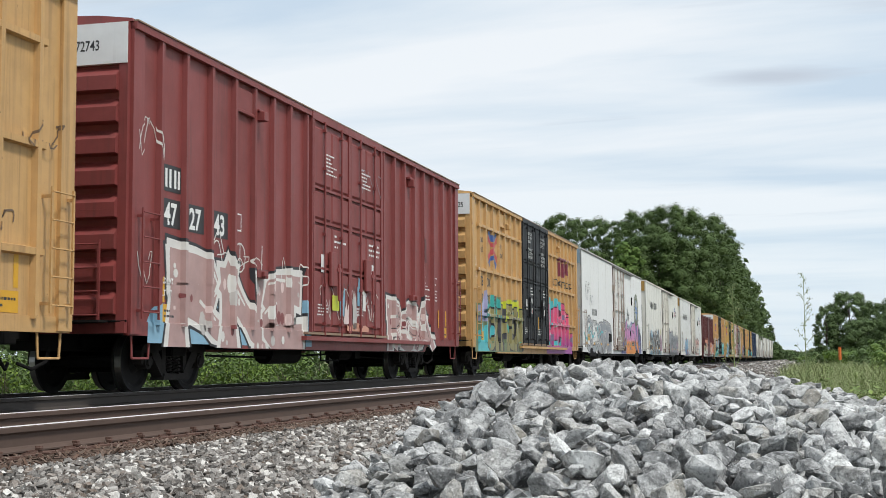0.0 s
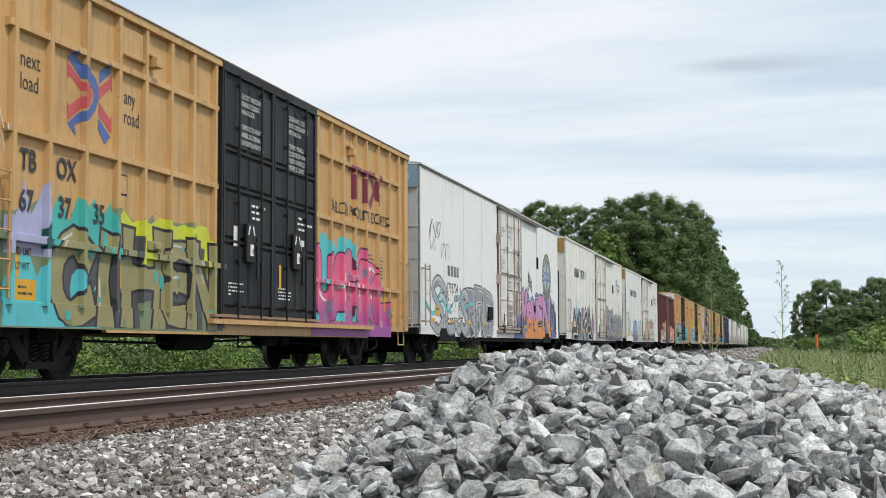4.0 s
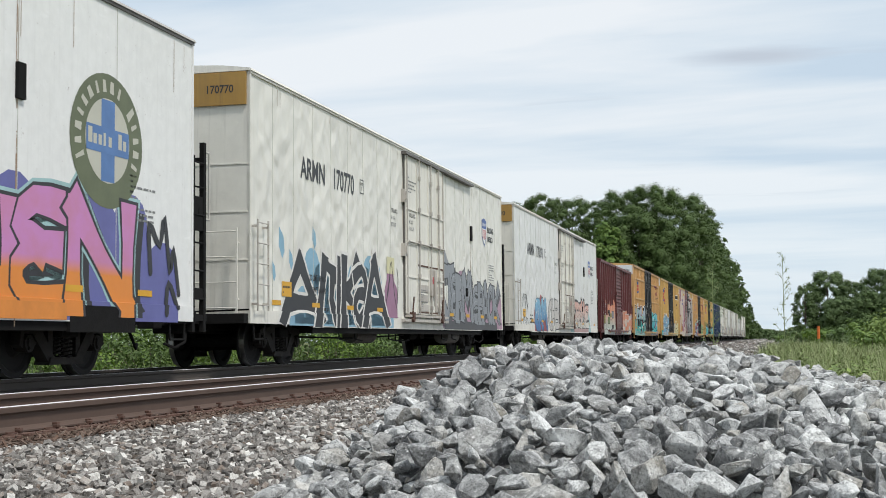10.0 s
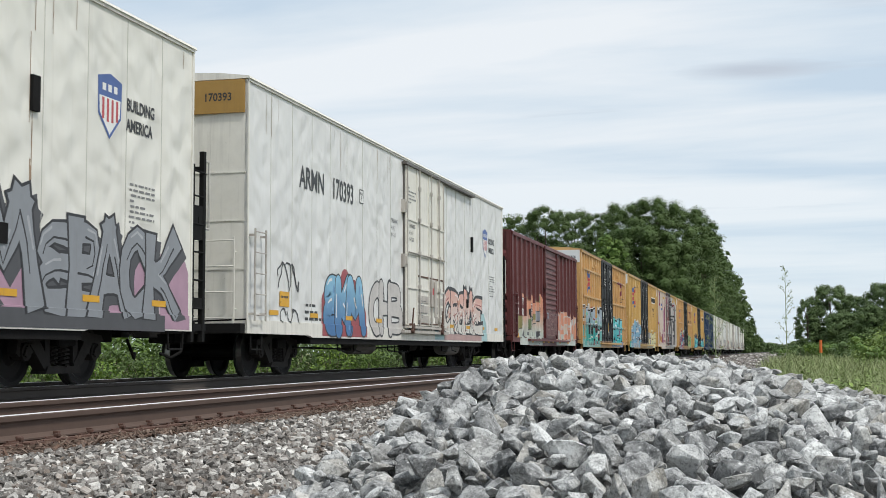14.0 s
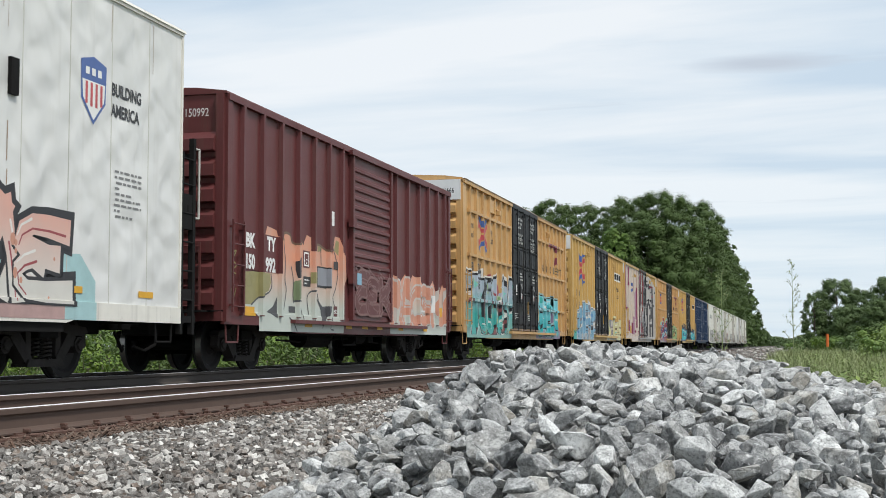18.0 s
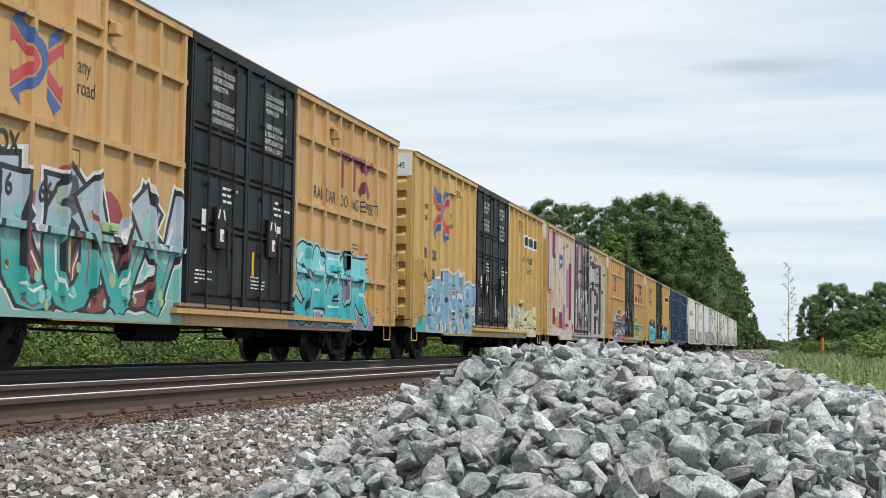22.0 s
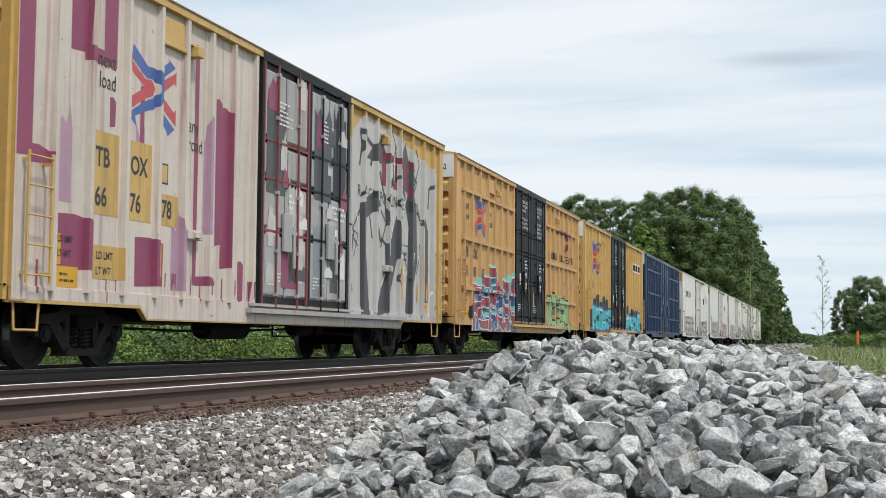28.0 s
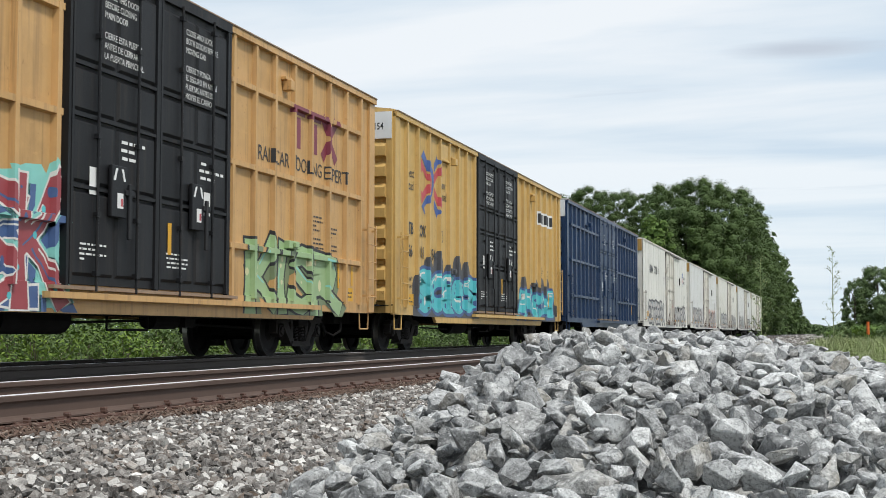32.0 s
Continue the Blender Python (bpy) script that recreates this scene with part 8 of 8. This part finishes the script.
patch(car, side, ((1.48, 0.70), (1.47, 0.95), (1.22, 1.05), (0.80, 1.13), (0.80, 1.71), (1.54, 1.74), (1.79, 1.73), (1.77, 2.41), (1.88, 2.59), (2.32, 2.55), (2.43, 2.41), (2.64, 2.34), (2.70, 2.53), (3.01, 2.52), (3.10, 2.39), (3.43, 2.38), (3.51, 2.48), (3.72, 2.40), (3.90, 2.59), (4.15, 2.56), (4.16, 2.29), (4.46, 2.31), (4.51, 2.45), (4.84, 2.40), (5.16, 2.34), (5.34, 2.23), (5.46, 2.44), (5.55, 2.69), (5.84, 2.69), (5.87, 2.38), (6.25, 2.35), (6.31, 1.85), (6.13, 1.63), (6.07, 0.70)), F_CORAL, 0, "paint_patch", "salmon and pale faded graffiti")
for outline, c, layer in (
    (((0.81, 1.16), (0.81, 1.71), (1.19, 1.74), (2.02, 1.74), (2.07, 1.58), (1.97, 1.43), (1.59, 1.32), (1.17, 1.16)), G_KHAKI, 1),
    (((1.87, 1.05), (2.16, 1.15), (2.37, 1.34), (2.35, 0.94)), G_CHARCOAL, 2), (((4.43, 1.40), (4.81, 1.22), (5.29, 1.25), (5.13, 1.10), (4.77, 0.78), (4.70, 1.15)), G_CHARCOAL, 2),
    (((3.29, 2.03), (3.42, 2.14), (3.53, 1.96), (3.54, 1.77), (3.31, 1.72)), G_BLACK, 2), (((3.18, 1.62), (3.44, 1.73), (3.58, 1.65), (3.45, 1.36), (3.20, 1.25)), G_OLIVE, 2),
    (((2.95, 1.06), (3.28, 1.06), (3.28, 1.18), (2.95, 1.18)), G_CHARCOAL, 2), (((5.90, 0.95), (6.15, 1.25), (6.1, 0.86)), G_CHARCOAL, 2),
    (((5.50, 2.40), (5.62, 2.62), (5.80, 2.60), (5.78, 2.30)), G_KHAKI, 1), (((4.50, 2.30), (4.56, 2.46), (4.76, 2.44), (4.74, 2.34)), G_KHAKI, 1)):
    patch(car, side, outline, c, layer, "paint_patch")
doodle(car, side, [[(2.69, 2.35), (2.76, 2.02), (2.75, 1.65), (2.82, 1.48), (2.70, 1.11)], [(3.07, 1.92), (3.18, 1.68), (3.16, 1.40), (3.20, 1.25)], [(3.51, 2.37), (3.55, 2.18), (3.36, 2.09), (3.33, 1.94)], [(3.19, 1.27), (3.46, 1.29), (3.60, 1.14), (3.73, 0.89)], [(4.01, 1.06), (3.92, 1.35), (4.07, 1.48), (4.43, 1.52), (4.58, 1.31)], [(4.69, 2.37), (4.72, 2.05)]], G_CHARCOAL, 0.035, 3)
doodle(car, side, [[(5.43, 2.44), (5.65, 2.19), (5.74, 1.92), (5.59, 1.60), (5.43, 1.42), (5.58, 1.21)], [(1.17, 1.16), (1.48, 1.29), (1.97, 1.40), (2.11, 1.55), (2.06, 1.73)], [(4.38, 0.87), (4.29, 1.17), (4.43, 1.40)], [(2.95, 0.96), (3.15, 0.88), (3.35, 0.70)], [(5.37, 1.00), (5.25, 0.79), (5.42, 0.76)]], G_CHARCOAL, 0.035, 3)
doodle(car, side, [[(2.43, 2.41), (2.64, 2.34), (2.70, 2.53), (3.01, 2.52), (3.10, 2.39), (3.43, 2.38), (3.51, 2.48), (3.72, 2.40)], [(4.46, 2.31), (4.51, 2.45), (4.84, 2.40), (5.16, 2.34), (5.34, 2.23)]], G_BROWN, 0.05, 3)
doodle(car, side, [[(1.08, 1.68), (0.92, 1.60), (0.98, 1.48), (1.16, 1.50), (1.18, 1.64), (1.05, 1.70)], [(0.80, 1.40), (0.95, 1.36), (0.84, 1.28), (0.96, 1.24)], [(0.30, 2.0), (0.5, 2.05), (0.35, 1.9), (0.5, 1.8), (0.3, 1.7), (0.48, 1.66)], [(0.3, 1.4), (0.42, 1.3), (0.5, 1.42), (0.36, 1.2)]], G_KHAKI, 0.03, 3)
rect(car, side, 0.82, 1.52, 1.76, 2.43, M_BROWN, 4, "number_patch"); rect(car, side, 1.77, 2.43, 1.76, 2.43, M_BROWN, 4, "number_patch")
patch(car, side, ragged(9.45, 14.7, 0.72, 2.20, 63, 16, 0.35, 0.3), F_CORAL, 0, "paint_patch", "salmon and pale faded graffiti")
mural(car, side, 9.55, 14.6, 0.85, 2.12, 64, G_SALMON, G_OFFWHITE, None, G_OFFWHITE, fat=0.36, edge=0.05, word="MACSIU", accent=(G_OFFWHITE,))
drips(car, side, 9.6, 14.5, 1.3, 66, G_OFFWHITE)
FAINT = spray("spray_faint_pink", (0.22, 0.11, 0.10), 0.6)
mural(car, Side(base=0.086), 6.7, 9.2, 1.05, 2.1, 67, M_BROWN, FAINT, None, FAINT, n=3, fat=0.26, edge=0.05, detail=FAINT)
for k in range(3):
    scribble(car, Side(base=0.086), 6.7, 9.2, 1.1 + 0.35 * k, 1.5 + 0.35 * k, FAINT, 167 + k, 3, 0.03)
rect(car, Side(base=0.086), 6.75, 7.05, 1.75, 2.0, G_PALEBLUE, 7, "placard")
for y, z, t, k in ((0.89, 2.16, "BK", 0.95), (1.86, 2.16, "TY", 0.95), (0.87, 1.79, "150", 0.84), (1.79, 1.78, "992", 0.93)):
    letters(car, side, t, y, z, 0.335, M_SIGN_W, k, 0.016, 6)
letters(car, None, "BKTY 150992", -1.12, H - 0.40, 0.20, M_SIGN_W, 0.76, end_wall=-0.092)
rect(car, side, 5.25, 5.5, 2.9, 3.2, M_SIGN_W, 6, "placard"); rect(car, side, 3.69, 4.05, 1.95, 2.28, M_BROWN, 4, "number_patch"); rect(car, side, 3.74, 4.00, 1.98, 2.25, M_SIGN_W, 5, "plate_frame"); rect(car, side, 3.77, 3.97, 2.01, 2.22, M_BROWN, 6, "plate_square")
letters(car, side, "C", 3.82, 2.03, 0.13, M_SIGN_W, 0.9, 0.004, 7)
rect(car, side, 4.47, 5.19, 1.60, 2.02, M_SIGN_K, 5, "placard"); rect(car, side, 4.51, 5.15, 1.64, 1.99, G_GREY, 6, "placard")
rect(car, side, 3.71, 4.10, 1.59, 1.78, M_SIGN_K, 5, "placard"); bars(car, side, 3.75, 4.05, 1.62, 1.75, 2, M_SIGN_W, 6)
rect(car, side, 4.12, 4.41, 1.66, 1.88, G_KHAKI, 4, "placard"); rect(car, side, 5.47, 5.75, 2.01, 2.17, M_SIGN_K, 5, "placard")
rect(car, side, 5.48, 5.70, 1.04, 1.25, M_BROWN, 5, "number_patch"); letters(car, side, "50K", 5.50, 1.10, 0.11, M_SIGN_W, 0.85, 0.003, 6)
rect(car, side, 0.82, 1.30, 0.96, 1.12, M_STICKER, 5, "height_sticker")
for y in (3.75, 6.2, 7.3, 8.4, 10.1, 12.3):
    rect(car, Side(base=0.024), y, y + 0.4, 0.80, 0.93, M_STICKER, 4, "reflector_strip")
rect(car, side, 13.9, 14.3, 1.2, 1.45, M_STICKER, 6, "height_sticker")
rect(car, side, 13.2, 13.6, 1.3, 1.75, M_SIGN_W, 6, "placard"); bars(car, side, 12.1, 12.6, 1.15, 1.5, 3, M_SIGN_W, 6)

# yellow car with teal graffiti
car, side = sixty_foot(145.67, M_YELLOW, True, "641666", "yellow gridded high-cube boxcar with teal and cyan graffiti", L=18.55, words=0.65, pads=(G_GREEN, G_CYAN))
patch(car, side, scallops(0.30, 7.0, 1.3, 2.78, 171, 7, 0.35), G_CRIMSON, 0, "paint_patch")
patch(car, side, scallops(0.75, 6.95, 1.3, 2.62, 71, 6, 0.35), G_LILAC, 0.6, "paint_patch")
rect(car, side, 0.55, 6.98, 0.68, 1.72, F_GREYTEAL, 1.0, "paint_patch")
mural(car, side, 0.7, 6.95, 0.80, 2.5, 72, F_REEF, G_BLACK, None, G_WHITE, pen=0.42, edge=0.075, rounded=False, lean=0.1, label="teal and lilac graffiti letters with black shadows", word="TUOVY", under=G_MAROONISH, detail=G_CRIMSON, rim=G_WHITE, accent=(G_GREEN, G_MINT), boxes=((0.65, 2.25, 0.80, 2.55), (2.10, 3.55, 0.80, 2.36), (3.10, 4.30, 0.80, 2.40), (4.10, 5.95, 0.80, 2.36), (5.60, 6.95, 0.80, 2.40)))
for y0, y1, z0, z1, c in ((1.0, 2.1, 1.72, 2.25, G_FOAM), (2.35, 3.3, 1.85, 2.3, G_LILAC), (2.3, 2.95, 1.0, 1.7, G_MINT), (4.0, 4.7, 1.9, 2.4, G_GREEN), (5.5, 6.1, 1.1, 1.6, G_FOAM)):
    patch(car, side, scallops(y0, y1, z0, z1, int(y0 * 13), 2, 0.2), c, 1.6, "paint_patch")
for y, z, r, c in ((3.35, 1.15, 0.26, G_CRIMSON), (4.75, 1.3, 0.28, G_MAROONISH), (6.35, 1.35, 0.26, G_CRIMSON)):
    patch(car, side, [(y + r * 0.8 * math.cos(k * 0.628), z + r * (1.2 if k < 5 else 1.0) * math.sin(k * 0.628)) for k in range(10)], c, 4.4, "paint_patch")
patch(car, side, scallops(11.55, 16.9, 0.70, 2.40, 74, 6, 0.4), G_VIOLET, 0, "paint_patch")
mural(car, side, 11.85, 16.3, 0.76, 2.33, 73, F_AQUA, G_BLACK, None, G_WHITE, pen=0.40, edge=0.045, lean=0.04, rim=G_FOAM, label="cyan graffiti letters outlined in black on purple", accent=(G_TEAL,), word="SAZOR", boxes=((11.80, 12.85, 0.76, 2.36), (12.65, 13.70, 0.78, 2.33), (13.52, 14.55, 0.78, 2.31), (14.42, 15.42, 0.76, 2.33), (15.25, 16.35, 0.76, 2.26)))

# yellow car, posts only, pale blue graffiti
car, side = sixty_foot(165.79, M_YELLOW2, False, "660645", "yellow ribbed high-cube boxcar with pale blue graffiti", words=False, pads=(G_SILVER, G_BUFF))
mural(car, side, 1.4, 6.8, 0.74, 2.3, 75, G_PALEBLUE, G_GREY, G_OFFWHITE, G_WHITE, pen=0.40, edge=0.04, halo=0.04, detail=G_CHARCOAL, rounded=False, rim=G_WHITE, label="pale blue and grey graffiti letters", accent=(G_WHITE, G_SKYL, G_CHARCOAL), word="EARMS", under=G_OFFWHITE, boxes=((1.45, 2.60, 0.76, 2.10), (2.40, 3.55, 0.76, 2.24), (3.30, 4.70, 0.76, 2.32), (4.50, 5.75, 0.76, 2.28), (5.54, 6.80, 0.76, 2.15)))
patch(car, side, ragged(0.3, 3.3, 0.72, 1.3, 76, 9, 0.6), G_TEAL, 0, "paint_patch")
mural(car, side, 11.6, 17.3, 0.74, 1.78, 77, G_BUFF, G_GREY, G_OFFWHITE, G_WHITE, fat=0.34, edge=0.03, halo=0.04, rounded=False, detail=G_BROWN, accent=(G_MINT, G_BROWN), word="NIEKES", under=G_OFFWHITE)
rect(car, side, 14.9, 17.4, 3.95, 4.40, M_SIGN_W, 2, "paint_patch")
for i in range(5):
    rect(car, side, 15.05 + 0.46 * i, 15.35 + 0.46 * i, 4.02, 4.33, M_SIGN_K, 3, "emblem_bar")
letters(car, side, "railcar pooling", 14.5, 3.45, 0.33, M_SIGN_K, 0.85)
letters(car, side, "experts", 15.3, 3.02, 0.33, M_SIGN_K, 0.85)
scribble(car, side, 1.1, 1.7, 2.0, 2.3, G_BROWN, 78, 2, 0.03)

# whitewashed car with magenta stripes
car, side = sixty_foot(185.47, M_YELLOW2, False, "667678", "yellow boxcar whitewashed with magenta and grey graffiti", L=18.3, doors=M_WASHED, track=M_WASHED, words=False, digits=False, emblem=False, pads=(M_OVERSPRAY, M_PALE_SPRAY))
patch(car, side, [(0.0, 0.86), (3.1, 0.86), (3.3, 0.68), (6.95, 0.68), (6.95, 5.14), (0.0, 5.14)], M_OVERSPRAY, 0, "paint_patch", "greyish white overspray")
rect(car, side, 6.95, 11.3, 0.68, 0.83, M_OVERSPRAY, 0, "paint_patch")
for k, (y0, y1, z0, z1) in enumerate(((0.02, 0.42, 2.55, 5.1), (0.30, 0.80, 2.50, 2.72), (1.22, 1.62, 4.05, 5.1), (1.55, 2.35, 3.98, 4.18), (2.02, 2.35, 4.10, 5.1), (2.20, 2.34, 3.2, 3.6), (0.95, 1.85, 1.25, 1.95), (2.95, 3.75, 1.12, 1.80), (4.68, 4.80, 1.20, 4.85), (5.42, 5.62, 1.85, 4.15), (5.62, 5.92, 1.50, 4.05), (4.75, 5.45, 1.20, 1.34), (6.30, 6.50, 1.0, 1.65), (3.02, 3.12, 2.2, 3.9))):
    patch(car, side, [(y0, z0), (y1, z0 + 0.03), (y1 + 0.01, z1 - 0.04), (y0 + 0.5 * (y1 - y0), z1 + 0.02), (y0 - 0.01, z1)], G_MAGENTA, 1 + 0.05 * k, "paint_stripe")
for y0, y1, z0, z1 in ((0.95, 1.30, 2.1, 3.4), (4.0, 4.35, 1.1, 2.3), (2.9, 3.15, 2.7, 3.4), (5.0, 5.3, 2.0, 3.9)):
    patch(car, side, ragged(y0, y1, z0, z1, int(y0 * 37), 5, 0.3, 0.0), G_PINKISH, 1, "paint_stripe")
drips(car, side, 0.3, 6.8, 1.35, 405, G_MAGENTA, 16)
rect(car, side, 1.86, 2.56, 1.18, 1.62, M_YELLOW2, 3, "number_patch")
letters(car, side, "LD LMT", 1.92, 1.44, 0.14, M_SIGN_K, 0.9, 0.003, 5)
letters(car, side, "LT WT", 1.92, 1.24, 0.14, M_SIGN_K, 0.9, 0.003, 5)
for y, t, n in ((1.86, "TB", "66"), (2.77, "OX", "76")):
    rect(car, side, y - 0.10, y + 0.60, 2.02, 3.12, M_YELLOW2, 2, "number_patch")
    letters(car, side, t, y, 2.66, 0.36, M_SIGN_K, 0.85, 0.008, 4)
    letters(car, side, n, y, 2.14, 0.36, M_SIGN_K, 0.85, 0.008, 4)
rect(car, side, 3.58, 4.18, 2.02, 2.48, M_YELLOW2, 2, "number_patch")
letters(car, side, "78", 3.68, 2.14, 0.36, M_SIGN_K, 0.85, 0.008, 4)
pivot_slogan(car, side, (2.45, 3.95), 3.30, 4.50, False)
for y, z, t in ((1.86, 3.98, "next"), (1.90, 3.70, "load"), (4.46, 3.50, "any"), (4.46, 3.22, "road")):
    letters(car, side, t, y, z, 0.30, M_SIGN_K, 0.85, layer=4)
D = Side(base=0.088)
for y0, y1, z0, z1, c in ((7.2, 8.0, 2.9, 4.6, G_CHARCOAL), (8.2, 8.9, 1.4, 3.3, G_OFFWHITE), (7.2, 7.8, 1.2, 2.4, G_SILVER), (7.9, 8.6, 1.3, 2.3, G_MAGENTA), (9.4, 10.3, 3.0, 4.8, G_CHARCOAL), (10.4, 11.1, 3.1, 4.9, G_BLACK), (10.3, 10.7, 1.3, 2.6, G_CHARCOAL), (9.4, 10.0, 1.2, 2.6, G_GREY)):
    patch(car, D, ragged(y0, y1, z0, z1, int(y0 * 17), 6, 0.22, 0.0), c, 0, "paint_patch")
rng = random.Random(414)
for k in range(26):
    y, z = rng.choice((7.15, 7.75, 8.45, 9.35, 9.95, 10.6)) + rng.uniform(0, 0.2), rng.uniform(1.1, 4.6)
    patch(car, D, ragged(y, y + rng.uniform(0.2, 0.5), z, z + rng.uniform(0.2, 0.8), 900 + k, 5, 0.5, 0.2), rng.choice((G_OFFWHITE, G_OFFWHITE, G_WHITE, G_CHARCOAL, G_MAGENTA)), 1 + 0.15 * k, "paint_patch")
patch(car, side, [(11.35, 0.68), (15.0, 0.68), (15.2, 0.86), (17.9, 0.86), (17.9, 4.5), (14.5, 5.0), (12.4, 5.1), (11.35, 4.4)], M_PALE_SPRAY, 0, "paint_patch", "greyish white overspray")
for pts in ([(12.3, 0.9), (12.9, 0.9), (12.5, 2.9), (13.6, 3.3), (13.2, 3.6), (12.2, 3.2)], [(13.3, 0.9), (14.0, 1.0), (15.0, 2.6), (14.7, 3.2), (14.0, 2.2)], [(14.8, 4.3), (15.3, 4.9), (16.2, 3.5), (16.3, 2.2), (15.7, 1.0), (15.4, 1.0), (15.6, 3.0)], [(16.8, 1.2), (17.2, 1.3), (17.2, 3.0), (16.9, 3.4)], [(12.6, 4.2), (13.4, 4.8), (14.2, 4.3), (13.6, 4.2)]):
    patch(car, side, pts, G_CHARCOAL, 1, "paint_patch")
rng = random.Random(404)
bm = bmesh.new()
for k in range(26):
    y, z = rng.uniform(11.6, 17.2), rng.uniform(0.9, 4.4)
    stroke_faces(bm, [(y, z), (y + rng.uniform(-0.4, 0.4), z + rng.uniform(0.2, 0.7)), (y + rng.uniform(-0.7, 0.7), z + rng.uniform(0.6, 1.1))], rng.uniform(0.03, 0.12))
tagged(flat_part("stroke_paint", side.drape(bm, 2), G_CHARCOAL, car), kind="stuff")
bm = bmesh.new()
for k in range(16):
    y, z = rng.uniform(11.6, 17.2), rng.uniform(0.9, 4.0)
    stroke_faces(bm, [(y, z), (y + rng.uniform(-0.3, 0.3), z + rng.uniform(0.3, 0.8))], rng.uniform(0.02, 0.05))
tagged(flat_part("stroke_paint", side.drape(bm, 3), G_WHITE, car), kind="stuff")
for y, z in ((11.6, 1.5), (13.2, 0.95), (15.1, 1.3), (16.6, 1.4)):
    rect(car, side, y, y + 0.09, z, z + 0.9, M_STICKER, 4, "paint_stripe")
pooling_words(car, side, 13.4, False)

# yellow car with red and blue graffiti
car, side = sixty_foot(205.07, M_YELLOW, True, "639362", "yellow gridded high-cube boxcar with crimson and blue graffiti", L=18.55, words=0.6, pads=(G_CRIMSON, G_GREEN))
patch(car, side, ragged(2.1, 7.2, 0.72, 2.45, 81, 16, 0.5, 0.3), G_MINT, 0, "paint_patch")
mural(car, side, 1.9, 7.0, 0.70, 2.05, 82, G_CRIMSON, G_WHITE, None, G_WHITE, pen=0.25, edge=0.028, rounded=False, rim=G_MINT, block=G_NAVY, detail=G_NAVY, label="crimson and blue graffiti letters edged in white", accent=(G_NAVY, G_CYAN), word="RERSK", under=G_NAVY, boxes=((1.85, 3.00, 0.72, 1.90), (2.45, 3.75, 0.72, 2.20), (3.60, 5.10, 0.76, 2.48), (4.90, 6.30, 0.74, 2.15), (5.95, 7.0, 0.76, 2.25)))
mural(car, side, 12.3, 16.6, 0.76, 1.90, 83, G_GREEN, G_BLACK, None, G_MINT, pen=0.32, edge=0.05, rounded=False, block=G_OLIVE, label="pale green and black graffiti letters", accent=(G_BUFF,), word="KISR", boxes=((12.3, 13.5, 0.78, 1.90), (13.4, 14.3, 0.80, 1.92), (14.1, 15.4, 0.80, 1.88), (15.1, 16.6, 0.80, 1.80)))
patch(car, side, ragged(1.5, 2.5, 1.0, 1.75, 84, 6, 0.5), G_BLACK, 1, "paint_patch")

# yellow car with cyan letters on a dark cloud
car, side = sixty_foot(225.00, M_YELLOW2, False, "661154", "yellow ribbed high-cube boxcar, cyan graffiti on a dark cloud", words=False, pads=(G_CHARCOAL, G_CHARCOAL))
mural(car, side, 1.9, 6.8, 0.82, 1.95, 85, G_CYAN, G_NAVY, G_CHARCOAL, G_WHITE, n=5, fat=0.36, edge=0.08, halo=0.5, label="cyan graffiti letters on dark grey", accent=(G_WHITE, G_NAVY))
mural(car, side, 12.0, 17.4, 0.82, 1.85, 86, G_CYAN, G_NAVY, G_CHARCOAL, G_WHITE, n=5, fat=0.34, edge=0.08, halo=0.4, accent=(G_WHITE, G_NAVY))
rect(car, side, 14.9, 17.4, 3.95, 4.40, M_SIGN_W, 2, "paint_patch")
for i in range(5):
    rect(car, side, 15.05 + 0.46 * i, 15.35 + 0.46 * i, 4.02, 4.33, M_SIGN_K, 3, "emblem_bar")

# navy car and the white reefers at the tail
car, side = sixty_foot(244.92, M_BLUE, True, "160482", "navy blue gridded boxcar with a pale roof", doors=M_BLUE, mark="    ", digits=False, emblem=False, words=False, roof_m=M_GALV)
for i, (c1, c2) in enumerate(((G_GREY, G_OFFWHITE), (G_SALMON, G_OFFWHITE), (G_SILVER, G_OFFWHITE), (G_MINT, G_OFFWHITE), (G_GREY, G_OFFWHITE))):
    car, side = cream_car(265.57 + 24.25 * i, "17%04d" % (1206 + 377 * i), M_CREAM if i % 2 == 0 else M_PALE, M_CREAM_FLAT, "cream refrigerator car with faded graffiti near the train's tail", mark=i < 1)
    mural(car, side, 2.0, 8.8, 0.85, 2.2, 91 + i, c2, G_CHARCOAL, None, c1, n=7, fat=0.24, edge=0.12, accent=(c1, G_PALEBLUE), detail=G_GREY)
    mural(car, side, 14.2, 20.8, 0.85, 2.1, 191 + i, c2, G_CHARCOAL, c1 if i == 1 else None, None, n=7, fat=0.24, edge=0.12, accent=(c1, G_BLACK), detail=G_GREY)

# ---------------------------------------------------------------- movement
def motions():
    """The train rolls towards the camera; its wheels turn."""
    def rolled(t):
        for (a, p), (b, q) in zip(TRAVEL, TRAVEL[1:]):
            if t <= b:
                return p + (q - p) * (t - a) / (b - a)
        return TRAVEL[-1][1]
    for car, start, shift in CAR_LIST:
        rows = []
        for t, s in TRAVEL:
            y = start - s
            rows.append((t, pose(SIDE_X + shift + bend(y), y, 0, 0, 0, -math.degrees(math.atan2(bend(y + 18) - bend(y), 18)))))
        walk(car, rows)
    steps = 300
    spin = [(32.0 * i / steps, -math.degrees(rolled(32.0 * i / steps) / 0.457)) for i in range(steps + 1)]
    for w, x, y in WHEELSETS:
        walk(w, [(t, pose(x, y, 0.457, -a)) for t, a in spin])


motions()
